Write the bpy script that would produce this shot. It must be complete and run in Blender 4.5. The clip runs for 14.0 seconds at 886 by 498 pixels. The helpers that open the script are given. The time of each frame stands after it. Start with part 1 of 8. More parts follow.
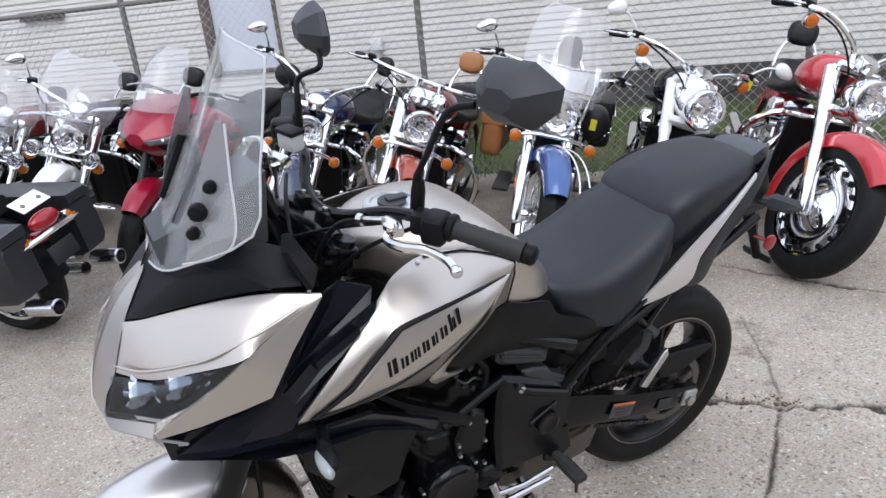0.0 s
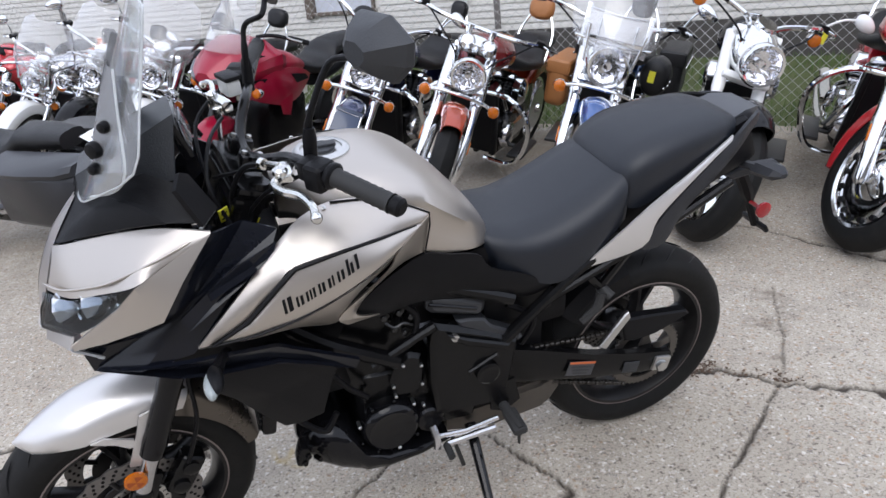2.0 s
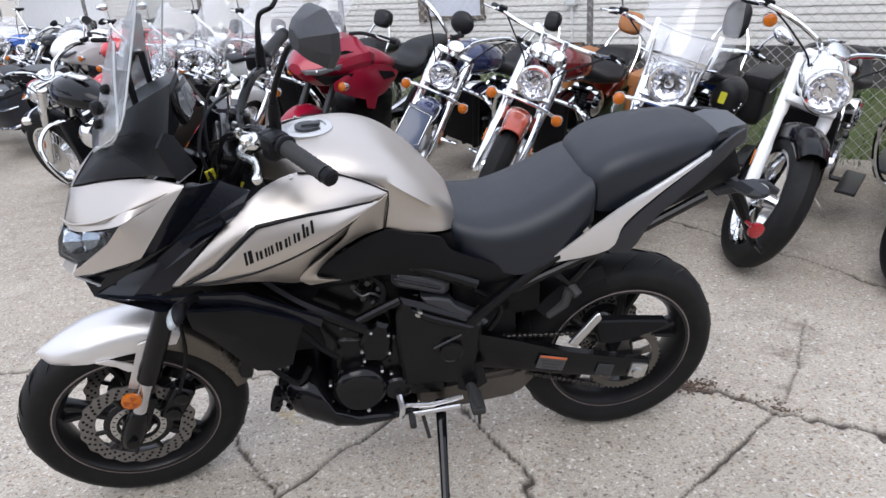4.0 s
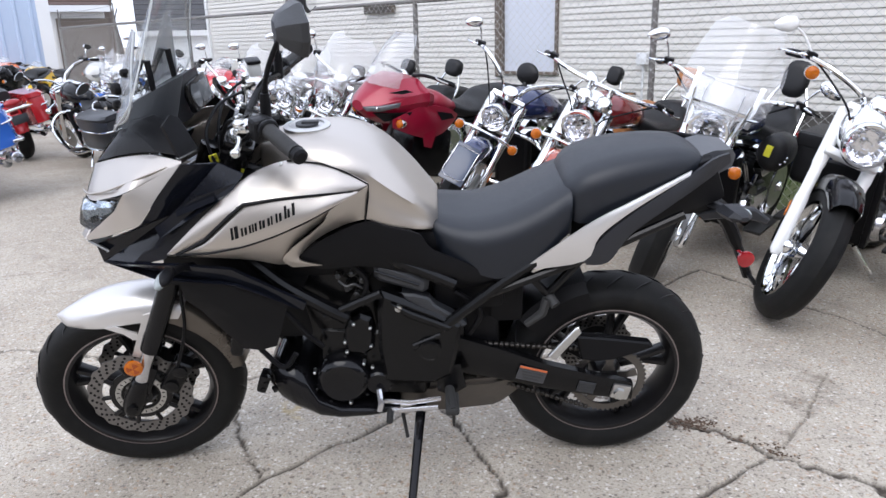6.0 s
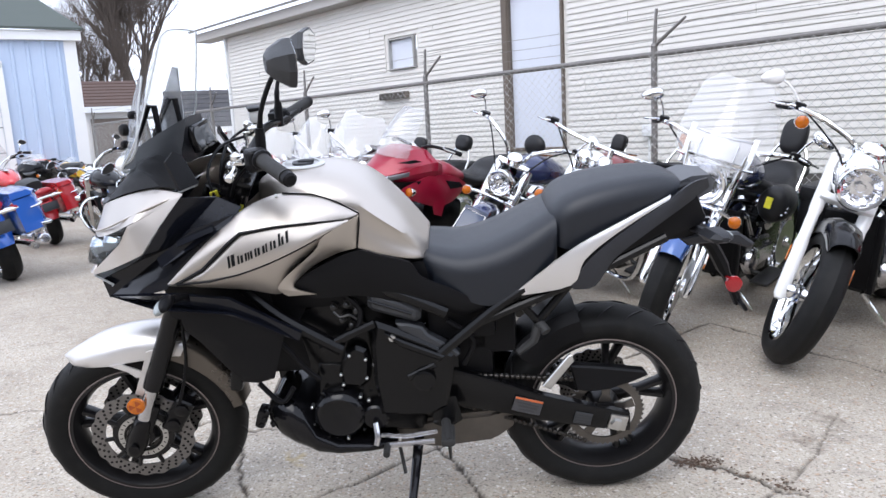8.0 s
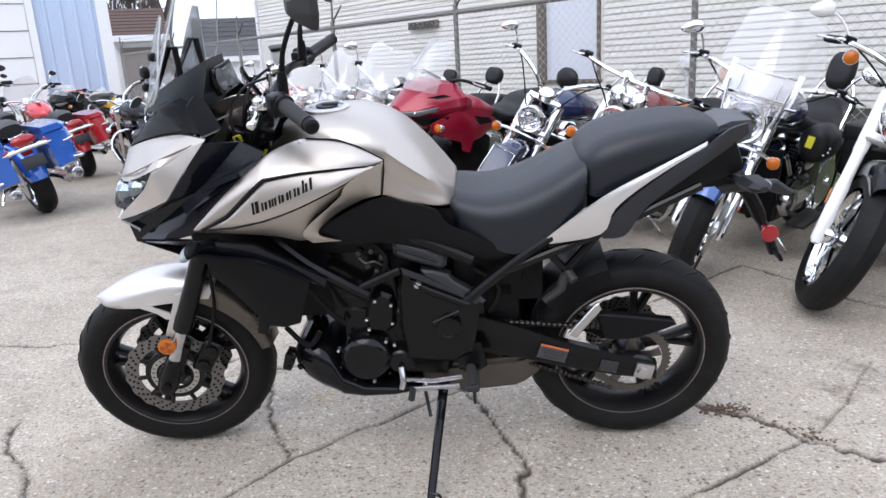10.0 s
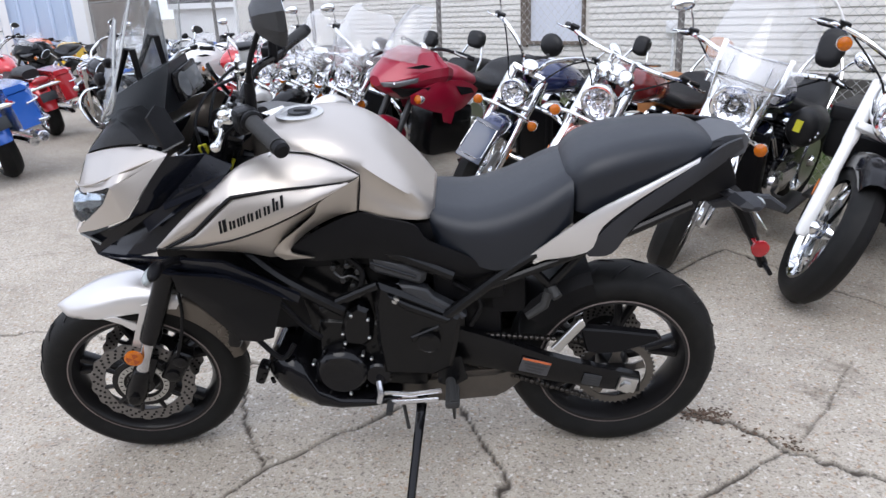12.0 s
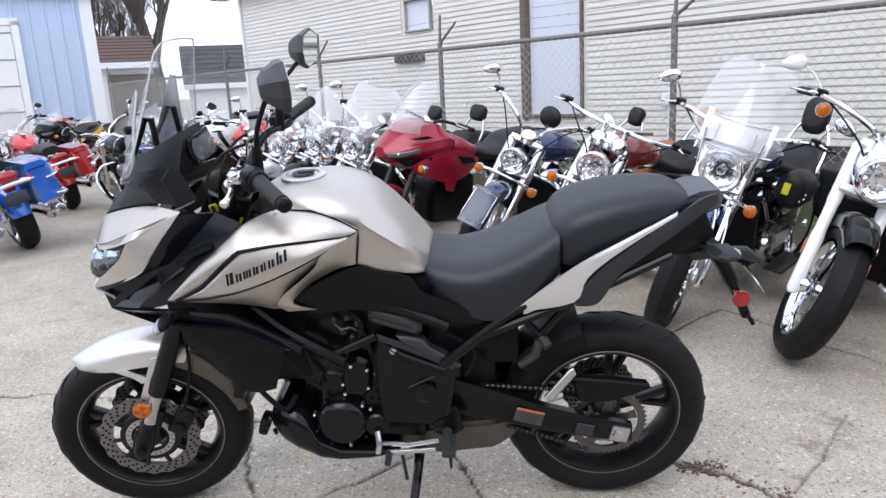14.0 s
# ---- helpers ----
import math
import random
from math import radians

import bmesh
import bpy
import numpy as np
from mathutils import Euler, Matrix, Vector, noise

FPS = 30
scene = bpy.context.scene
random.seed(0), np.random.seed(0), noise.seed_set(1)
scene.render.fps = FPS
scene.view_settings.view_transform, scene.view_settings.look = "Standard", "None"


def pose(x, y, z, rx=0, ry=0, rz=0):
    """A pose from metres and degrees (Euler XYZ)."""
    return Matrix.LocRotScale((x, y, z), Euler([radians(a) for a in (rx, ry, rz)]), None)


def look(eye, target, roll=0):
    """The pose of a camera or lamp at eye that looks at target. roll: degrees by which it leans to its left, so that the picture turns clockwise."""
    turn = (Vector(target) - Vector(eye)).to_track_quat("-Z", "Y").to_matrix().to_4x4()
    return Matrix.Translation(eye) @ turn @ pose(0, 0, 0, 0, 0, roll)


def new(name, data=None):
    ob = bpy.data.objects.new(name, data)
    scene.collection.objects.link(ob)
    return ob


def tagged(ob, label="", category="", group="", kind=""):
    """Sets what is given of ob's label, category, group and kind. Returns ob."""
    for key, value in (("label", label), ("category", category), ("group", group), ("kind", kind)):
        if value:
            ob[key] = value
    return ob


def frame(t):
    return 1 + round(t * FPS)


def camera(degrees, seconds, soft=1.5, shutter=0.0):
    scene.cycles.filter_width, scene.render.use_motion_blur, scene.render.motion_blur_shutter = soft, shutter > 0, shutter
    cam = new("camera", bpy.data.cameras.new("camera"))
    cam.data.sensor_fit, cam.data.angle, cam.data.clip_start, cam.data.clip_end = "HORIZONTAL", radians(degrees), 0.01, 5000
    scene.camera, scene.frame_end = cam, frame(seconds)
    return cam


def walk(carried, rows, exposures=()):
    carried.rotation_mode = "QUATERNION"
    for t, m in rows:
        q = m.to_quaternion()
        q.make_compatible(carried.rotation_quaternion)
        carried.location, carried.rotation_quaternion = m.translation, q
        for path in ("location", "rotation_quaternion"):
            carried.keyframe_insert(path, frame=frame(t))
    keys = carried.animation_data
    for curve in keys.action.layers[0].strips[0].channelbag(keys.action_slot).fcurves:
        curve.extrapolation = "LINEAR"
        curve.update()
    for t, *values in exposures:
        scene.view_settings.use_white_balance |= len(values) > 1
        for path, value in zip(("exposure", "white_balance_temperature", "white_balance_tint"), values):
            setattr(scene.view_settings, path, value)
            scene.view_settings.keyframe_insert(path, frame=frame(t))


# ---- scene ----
cam = camera(64.0, 14.0, soft=1.5)
PATH = [
    (0, (-0.686, -1.424, 1.486), (0.162, 0.255, 0.807), -6.2),
    (0.5, (-0.587, -1.532, 1.482), (0.151, 0.205, 0.821), -6.9),
    (1, (-0.498, -1.654, 1.47), (0.151, 0.093, 0.745), -7.1),
    (1.5, (-0.424, -1.659, 1.46), (0.191, 0.084, 0.695), -7.2),
    (2, (-0.331, -1.62, 1.463), (0.194, 0.144, 0.678), -6.4),
    (2.2, (-0.308, -1.612, 1.459), (0.179, 0.16, 0.67), -6.2),
    (4.3, (0.039, -1.873, 1.419), (0.197, -0.017, 0.691), -3.2),
    (4.5, (0.084, -1.879, 1.41), (0.197, -0.018, 0.686), -2.8),
    (5, (0.204, -1.941, 1.365), (0.194, -0.072, 0.654), -2.4),
    (5.5, (0.233, -1.975, 1.345), (0.128, -0.085, 0.699), -1.5),
    (6, (0.222, -2.01, 1.3), (0.222, -0.092, 0.73), -1.4),
    (6.5, (0.252, -2.051, 1.263), (0.276, -0.11, 0.783), -1.4),
    (7, (0.28, -2.096, 1.214), (0.262, -0.133, 0.828), -2.0),
    (7.5, (0.294, -2.112, 1.173), (0.255, -0.148, 0.799), -2.9),
    (8, (0.306, -2.108, 1.158), (0.25, -0.136, 0.83), -3.1),
    (8.5, (0.307, -2.1, 1.15), (0.19, -0.135, 0.799), -3.1),
    (8.7, (0.308, -2.095, 1.151), (0.16, -0.138, 0.767), -2.9),
    (10.8, (0.316, -1.996, 1.255), (0.176, -0.071, 0.729), -3.3),
    (11, (0.305, -1.966, 1.275), (0.175, -0.042, 0.748), -3.1),
    (11.5, (0.286, -1.922, 1.314), (0.19, -0.012, 0.727), -2.4),
    (12, (0.315, -1.935, 1.331), (0.221, -0.045, 0.684), -2.4),
    (12.5, (0.363, -1.978, 1.321), (0.198, -0.084, 0.702), -3.1),
    (13, (0.361, -2.017, 1.322), (0.206, -0.096, 0.787), -3.1),
    (13.5, (0.351, -2.051, 1.319), (0.224, -0.111, 0.848), -3.1),
    (14, (0.357, -2.049, 1.31), (0.245, -0.103, 0.859), -3.0),
]
walk(cam, [(t, look(eye, target, roll)) for t, eye, target, roll in PATH],
     [(0, 0.02, 6320, 10), (1.2, 0.02, 6320, 10), (2.2, 0.02, 6320, 10), (4.4, 0.17, 6350, 10), (6, 0.24, 6300, 10), (7.5, 0.36, 6280, 10), (8.7, 0.34, 6280, 10), (10.8, 0.20, 6300, 10), (12.5, 0.16, 6320, 10), (14, 0.20, 6300, 10)])

# ---- world and light: thin overcast, soft sun ----
world = bpy.data.worlds.new("world")
scene.world = world
world.use_nodes = True
wn = world.node_tree
wbg = wn.nodes["Background"]
sky = wn.nodes.new("ShaderNodeTexSky")
sky.sky_type = "NISHITA"
sky.sun_disc = False
sky.sun_elevation = radians(51)
sky.sun_rotation = radians(200)
sky.air_density = 1.0
sky.dust_density = 4.0
veil = wn.nodes.new("ShaderNodeMixRGB")
veil.inputs[0].default_value = 0.82
veil.inputs[2].default_value = (10.9, 11.5, 13.4, 1)
wn.links.new(sky.outputs[0], veil.inputs[1])
wn.links.new(veil.outputs[0], wbg.inputs[0])
wbg.inputs[1].default_value = 0.138
sun = new("sun", bpy.data.lights.new("sun", "SUN"))
sun.data.energy = 1.1
sun.data.angle = radians(40)
sun.data.color = (1.0, 0.985, 0.97)
sun.matrix_world = look((-2.2, -6.2, 8), (0, 0, 0))

# ---- materials ----
def mat(name, color, rough=0.5, metal=0.0, var=0.15, scale=8.0, bump=0.0, fine=60.0, coat=0.0, spec=0.5, dirt=None, dirt_amount=0.0, alpha=1.0):
    """A painted, plastic, rubber or metal surface: two scales of tone, a little gloss variation and relief."""
    m = bpy.data.materials.new(name)
    m.use_nodes = True
    nt, b = m.node_tree, m.node_tree.nodes["Principled BSDF"]
    N, L = nt.nodes.new, nt.links.new
    tc = N("ShaderNodeTexCoord")
    n1, n2 = N("ShaderNodeTexNoise"), N("ShaderNodeTexNoise")
    n1.inputs["Scale"].default_value, n1.inputs["Detail"].default_value = scale, 4
    n2.inputs["Scale"].default_value, n2.inputs["Detail"].default_value = fine, 3
    for n in (n1, n2):
        L(tc.outputs["Object"], n.inputs["Vector"])
    mix = N("ShaderNodeMixRGB")
    c = Vector(color)
    mix.inputs[1].default_value = (*(c * (1 - var)), 1)
    mix.inputs[2].default_value = (*(c * (1 + var)), 1)
    avg = N("ShaderNodeMath")
    avg.operation = "MULTIPLY_ADD"
    avg.inputs[1].default_value = 0.6
    L(n1.outputs["Fac"], avg.inputs[0])
    sc = N("ShaderNodeMath")
    sc.operation = "MULTIPLY"
    sc.inputs[1].default_value = 0.4
    L(n2.outputs["Fac"], sc.inputs[0])
    L(sc.outputs[0], avg.inputs[2])
    L(avg.outputs[0], mix.inputs[0])
    out = mix.outputs[0]
    if dirt:
        ramp = N("ShaderNodeMapRange")
        ramp.inputs[1].default_value, ramp.inputs[2].default_value = 0.5, 0.75
        ramp.inputs[4].default_value = dirt_amount
        L(n1.outputs["Fac"], ramp.inputs[0])
        dm = N("ShaderNodeMixRGB")
        dm.inputs[2].default_value = (*dirt, 1)
        L(ramp.outputs[0], dm.inputs[0])
        L(out, dm.inputs[1])
        out = dm.outputs[0]
    L(out, b.inputs["Base Color"])
    rr = N("ShaderNodeMapRange")
    rr.inputs[3].default_value, rr.inputs[4].default_value = max(0.02, rough * 0.8), min(1, rough * 1.2)
    L(avg.outputs[0], rr.inputs[0])
    L(rr.outputs[0], b.inputs["Roughness"])
    b.inputs["Metallic"].default_value = metal
    b.inputs["Coat Weight"].default_value = coat
    b.inputs["Coat Roughness"].default_value = 0.06
    b.inputs["Specular IOR Level"].default_value = spec
    if bump:
        bp = N("ShaderNodeBump")
        bp.inputs["Strength"].default_value = bump
        bp.inputs["Distance"].default_value = 0.002
        L(n2.outputs["Fac"], bp.inputs["Height"])
        L(bp.outputs[0], b.inputs["Normal"])
    return m


def glass(name, color=(1, 1, 1), rough=0.02, clear=0.88, haze=(0.8, 0.8, 0.8), slant=0.55):
    """Thin clear plastic or glass: mostly clear, with gloss that grows at a slant and a light haze."""
    m = bpy.data.materials.new(name)
    m.use_nodes = True
    nt = m.node_tree
    nt.nodes.remove(nt.nodes["Principled BSDF"])
    N, L = nt.nodes.new, nt.links.new
    tr, gl, df = N("ShaderNodeBsdfTransparent"), N("ShaderNodeBsdfGlossy"), N("ShaderNodeBsdfDiffuse")
    tr.inputs[0].default_value = (*color, 1)
    gl.inputs["Roughness"].default_value = rough
    df.inputs[0].default_value = (*haze, 1)
    lw = N("ShaderNodeLayerWeight")
    lw.inputs[0].default_value = 0.5
    pw = N("ShaderNodeMath")
    pw.operation = "POWER"
    pw.inputs[1].default_value = 4.0
    L(lw.outputs["Facing"], pw.inputs[0])
    fr = N("ShaderNodeMapRange")
    fr.inputs[3].default_value, fr.inputs[4].default_value = 0.04, slant
    L(pw.outputs[0], fr.inputs[0])
    m1, m2 = N("ShaderNodeMixShader"), N("ShaderNodeMixShader")
    m1.inputs[0].default_value = 1 - clear
    L(tr.outputs[0], m1.inputs[1])
    L(df.outputs[0], m1.inputs[2])
    L(fr.outputs[0], m2.inputs[0])
    L(m1.outputs[0], m2.inputs[1])
    L(gl.outputs[0], m2.inputs[2])
    L(m2.outputs[0], nt.nodes["Material Output"].inputs[0])
    return m


chrome = mat("chrome", (0.78, 0.79, 0.80), 0.07, 1.0, 0.06, 5)
aluminium = mat("aluminium", (0.56, 0.56, 0.55), 0.32, 1.0, 0.15, 30, 0.1)
steel_dark = mat("dark_steel", (0.05, 0.05, 0.05), 0.35, 0.8, 0.2, 30)
rubber = mat("tyre_rubber", (0.010, 0.010, 0.010), 0.55, 0, 0.25, 20, 0.25, 150, dirt=(0.035, 0.032, 0.028), dirt_amount=0.15, spec=0.14)
black_plastic = mat("black_plastic", (0.0055, 0.0055, 0.0065), 0.42, 0, 0.2, 20, 0.25, 300, spec=0.15)
black_gloss = mat("black_gloss", (0.005, 0.005, 0.006), 0.10, 0, 0.2, 10, spec=0.28)
black_engine = mat("black_engine_paint", (0.004, 0.004, 0.0045), 0.22, 0, 0.3, 25, 0.2, 120, spec=0.26)
seat_vinyl = mat("seat_vinyl", (0.0062, 0.0086, 0.0140), 0.46, 0, 0.14, 10, 0.3, 420, spec=0.5)
leather_black = mat("black_leather", (0.010, 0.010, 0.011), 0.45, 0, 0.2, 12, 0.4, 200, spec=0.35)
leather_brown = mat("tan_leather", (0.36, 0.15, 0.05), 0.5, 0, 0.25, 14, 0.4, 200)
silver_paint = mat("warm_silver_paint", (0.50, 0.462, 0.422), 0.36, 0.95, 0.04, 6, 0, 500)
white_paint = mat("white_paint", (0.80, 0.80, 0.79), 0.22, 0, 0.04, 6, coat=0.4)
red_paint = mat("red_paint", (0.50, 0.022, 0.03), 0.18, 0.1, 0.1, 5, coat=0.8)
crimson_paint = mat("crimson_paint", (0.27, 0.003, 0.024), 0.3, 0.1, 0.1, 5, coat=0.22)
blue_paint = mat("blue_paint", (0.03, 0.13, 0.52), 0.18, 0.2, 0.1, 5, coat=0.8)
navy_paint = mat("navy_paint", (0.02, 0.03, 0.09), 0.15, 0.2, 0.1, 5, coat=0.8)
skyblue_paint = mat("light_blue_paint", (0.038, 0.095, 0.28), 0.2, 0.2, 0.1, 5, coat=0.8)
maroon_paint = mat("maroon_paint", (0.16, 0.015, 0.015), 0.2, 0.1, 0.15, 5, coat=0.8)
orange_paint = mat("orange_paint", (0.85, 0.22, 0.08), 0.2, 0, 0.1, 5, coat=0.8)
yellow_paint = mat("yellow_paint", (0.80, 0.52, 0.03), 0.3, 0, 0.1, 5, coat=0.4)
amber = mat("amber_lens", (0.46, 0.115, 0.004), 0.18, 0, 0.3, 60, coat=0.2)
amber_dark = mat("dark_amber_lens", (0.30, 0.055, 0.003), 0.15, 0, 0.25, 60, coat=0.5)
red_lens = mat("red_lens", (0.30, 0.005, 0.010), 0.15, 0, 0.2, 40, coat=0.4)
lens_glass = glass("lens_glass", (0.95, 0.96, 0.97), 0.03, 0.93)
screen_clear = glass("clear_windscreen", (0.97, 0.98, 0.98), 0.05, 0.94, (0.9, 0.9, 0.9), 0.4)
screen_soft = glass("scuffed_windscreen", (0.97, 0.975, 0.98), 0.22, 0.88, (0.85, 0.85, 0.86))
screen_sky_white = glass("sky_white_windscreen", (0.95, 0.95, 0.96), 0.15, 0.28, (0.92, 0.92, 0.93))
screen_haze = glass("hazy_windscreen", (0.98, 0.98, 0.98), 0.06, 0.88, (0.92, 0.92, 0.93))
yellow_tag = mat("yellow_tag", (0.75, 0.70, 0.04), 0.6)


# ---- mesh helpers ----
def finish(bm, m, angle=35):
    bmesh.ops.recalc_face_normals(bm, faces=bm.faces)
    me = bpy.data.meshes.new("mesh")
    bm.to_mesh(me)
    bm.free()
    me.materials.append(m)
    me.polygons.foreach_set("use_smooth", [True] * len(me.polygons))
    me.set_sharp_from_angle(angle=radians(angle))
    return me


def part(name, bm, m, parent=None, label="", at=None, angle=35):
    """Links a bmesh as one mesh object, under a thing or a part where one is given."""
    ob = new(name, finish(bm, m, angle))
    if parent:
        ob.parent = parent
    if at is not None:
        ob.matrix_basis = at
    if label:
        ob["label"] = label
    return ob


def B():
    return bmesh.new()


def thing(name, m, label, category, group=""):
    ob = new(name)
    ob.matrix_world = m
    return tagged(ob, label, category, group)


def box(bm, size, at=None, bevel=0.0, seg=2):
    """A box of that size about the origin, moved by at."""
    r = bmesh.ops.create_cube(bm, size=1)
    vs = r["verts"]
    for v in vs:
        v.co = Vector((v.co.x * size[0], v.co.y * size[1], v.co.z * size[2]))
    if bevel:
        es = list({e for v in vs for e in v.link_edges})
        rr = bmesh.ops.bevel(bm, geom=es, offset=bevel, segments=seg, affect="EDGES", profile=0.6)
        vs = list({v for f in rr["faces"] for v in f.verts} | {v for v in vs if v.is_valid})
    if at is not None:
        bmesh.ops.transform(bm, matrix=at, verts=vs)
    return vs


def frame_of(d):
    d = Vector(d).normalized()
    a = d.orthogonal().normalized()
    return a, d.cross(a), d


def rings(bm, rs, close=True, cap=True, loop=False):
    """Joins rings of points (all of one length) into a skin."""
    vv = [[bm.verts.new(p) for p in r] for r in rs]
    n = len(vv[0])
    pairs = list(zip(vv, vv[1:])) + ([(vv[-1], vv[0])] if loop else [])
    for a, b in pairs:
        for i in range(n if close else n - 1):
            j = (i + 1) % n
            try:
                bm.faces.new((a[i], a[j], b[j], b[i]))
            except ValueError:
                pass
    if cap and close and not loop:
        bm.faces.new(vv[0][::-1])
        bm.faces.new(vv[-1])
    return [v for r in vv for v in r]


def tube(bm, pts, r, seg=8, loop=False, cap=True):
    """A round tube along points; r one radius or one for each point."""
    P = [Vector(p) for p in pts]
    n = len(P)
    rs = []
    up = None
    for i, p in enumerate(P):
        a = P[(i - 1) % n] if (i or loop) else p
        b = P[(i + 1) % n] if (i < n - 1 or loop) else p
        d = (b - a).normalized()
        if up is None:
            up = d.orthogonal().normalized()
        s = (up - d * up.dot(d))
        s = s.normalized() if s.length > 1e-6 else d.orthogonal().normalized()
        up = s
        w = d.cross(s)
        rad = r[i] if isinstance(r, (list, tuple)) else r
        rs.append([p + (s * math.cos(2 * math.pi * k / seg) + w * math.sin(2 * math.pi * k / seg)) * rad for k in range(seg)])
    return rings(bm, rs, True, cap, loop)


def curve(pts, n=6, loop=False):
    """Points of a smooth curve through the given points."""
    P = [Vector(p) for p in pts]
    out = []
    m = len(P)
    for i in range(m if loop else m - 1):
        p0, p1, p2, p3 = (P[(i - 1) % m] if (i or loop) else P[0]), P[i], P[(i + 1) % m], (P[(i + 2) % m] if (i + 2 < m or loop) else P[-1])
        for k in range(n):
            t = k / n
            out.append(0.5 * ((2 * p1) + (p2 - p0) * t + (2 * p0 - 5 * p1 + 4 * p2 - p3) * t * t + (3 * p1 - p0 - 3 * p2 + p3) * t ** 3))
    if not loop:
        out.append(P[-1])
    return out


def lathe(bm, prof, c=(0, 0, 0), axis=(0, 1, 0), seg=24, closed=False, cap=True):
    """Turns a profile of (radius, height along the axis) round the axis through c."""
    a, b, d = frame_of(axis)
    c = Vector(c)
    rs = [[c + d * h + (a * math.cos(2 * math.pi * k / seg) + b * math.sin(2 * math.pi * k / seg)) * max(r, 1e-4) for k in range(seg)] for r, h in prof]
    return rings(bm, rs, True, cap and not closed, closed)


def cyl(bm, a, b, r, r2=None, seg=12):
    a, b = Vector(a), Vector(b)
    return lathe(bm, [(r, 0), (r if r2 is None else r2, (b - a).length)], a, b - a, seg)


def ball(bm, c, r, seg=12, at=None):
    """An ellipsoid with radii r (one or three)."""
    rr = (r, r, r) if isinstance(r, (int, float)) else r
    m = Matrix.Translation(c) @ (at or Matrix()) @ Matrix.Diagonal((*rr, 1))
    return bmesh.ops.create_uvsphere(bm, u_segments=seg, v_segments=max(6, seg * 2 // 3), radius=1, matrix=m)["verts"]


def slab(bm, pts, y0, y1, bevel=0.0):
    """An outline of (x, z) points, drawn out from y0 to y1, its rims bevelled."""
    k = bevel
    rs = []
    P = [Vector((p[0], p[1])) for p in pts]
    area = sum(p.x * q.y - q.x * p.y for p, q in zip(P, P[1:] + P[:1]))
    if area < 0:
        P = P[::-1]
    n = len(P)

    def inset(d):
        out = []
        for i in range(n):
            e1, e2 = (P[i] - P[i - 1]).normalized(), (P[(i + 1) % n] - P[i]).normalized()
            n1, n2 = Vector((-e1.y, e1.x)), Vector((-e2.y, e2.x))
            h = n1 + n2
            h = h / max(0.5, h.dot(h) / 2) if h.length > 1e-6 else n1
            out.append(P[i] + h * d)
        return out
    s = 1 if y1 > y0 else -1
    steps = [(0, y0), (0, y1)] if not k else [(k, y0), (0, y0 + s * k), (0, y1 - s * k), (k, y1)]
    vv = [[bm.verts.new((p.x, y, p.y)) for p in inset(d)] for d, y in steps]
    for a, b in zip(vv, vv[1:]):
        for i in range(n):
            bm.faces.new((a[i], a[(i + 1) % n], b[(i + 1) % n], b[i]))
    caps = [bm.faces.new(vv[0]), bm.faces.new(vv[-1])]
    bmesh.ops.triangulate(bm, faces=caps)
    return [v for r in vv for v in r]


def panel(bm, pts, thick=0.006, mid=None):
    """A bent panel: a rim of 3D points, filled from its middle (or a given ridge point), with thickness."""
    P = [Vector(p) for p in pts]
    c = Vector(mid) if mid is not None else sum(P, Vector()) / len(P)
    nrm = sum(((p - c).cross(q - c) for p, q in zip(P, P[1:] + P[:1])), Vector()).normalized() * thick
    n = len(P)
    if mid is not None:
        # domed: rings from the rim to the ridge point, rising smoothly
        avg = sum(P, Vector()) / n
        skins = []
        for off in (Vector(), -nrm):
            rows = [[bm.verts.new(avg + (p - avg) * s + (c - avg) * (1 - s * s) + off) for p in P] for s in (1.0, 0.86, 0.68, 0.46, 0.22)]
            tip = bm.verts.new(c + off)
            for a, b in zip(rows, rows[1:]):
                for i in range(n):
                    bm.faces.new((a[i], a[(i + 1) % n], b[(i + 1) % n], b[i]))
            for i in range(n):
                bm.faces.new((rows[-1][i], rows[-1][(i + 1) % n], tip))
            skins.append(rows[0])
        for i in range(n):
            j = (i + 1) % n
            bm.faces.new((skins[0][j], skins[0][i], skins[1][i], skins[1][j]))
        return
    for off in (Vector(), -nrm):
        vs, cv = [bm.verts.new(p + off) for p in P], bm.verts.new(c + off)
        for i in range(len(P)):
            bm.faces.new((vs[i], vs[(i + 1) % len(P)], cv) if not off.length else (vs[(i + 1) % len(P)], vs[i], cv))
        if not off.length:
            first = vs
    for i in range(len(P)):
        j = (i + 1) % len(P)
        bm.faces.new((first[j], first[i], vs[i], vs[j]))


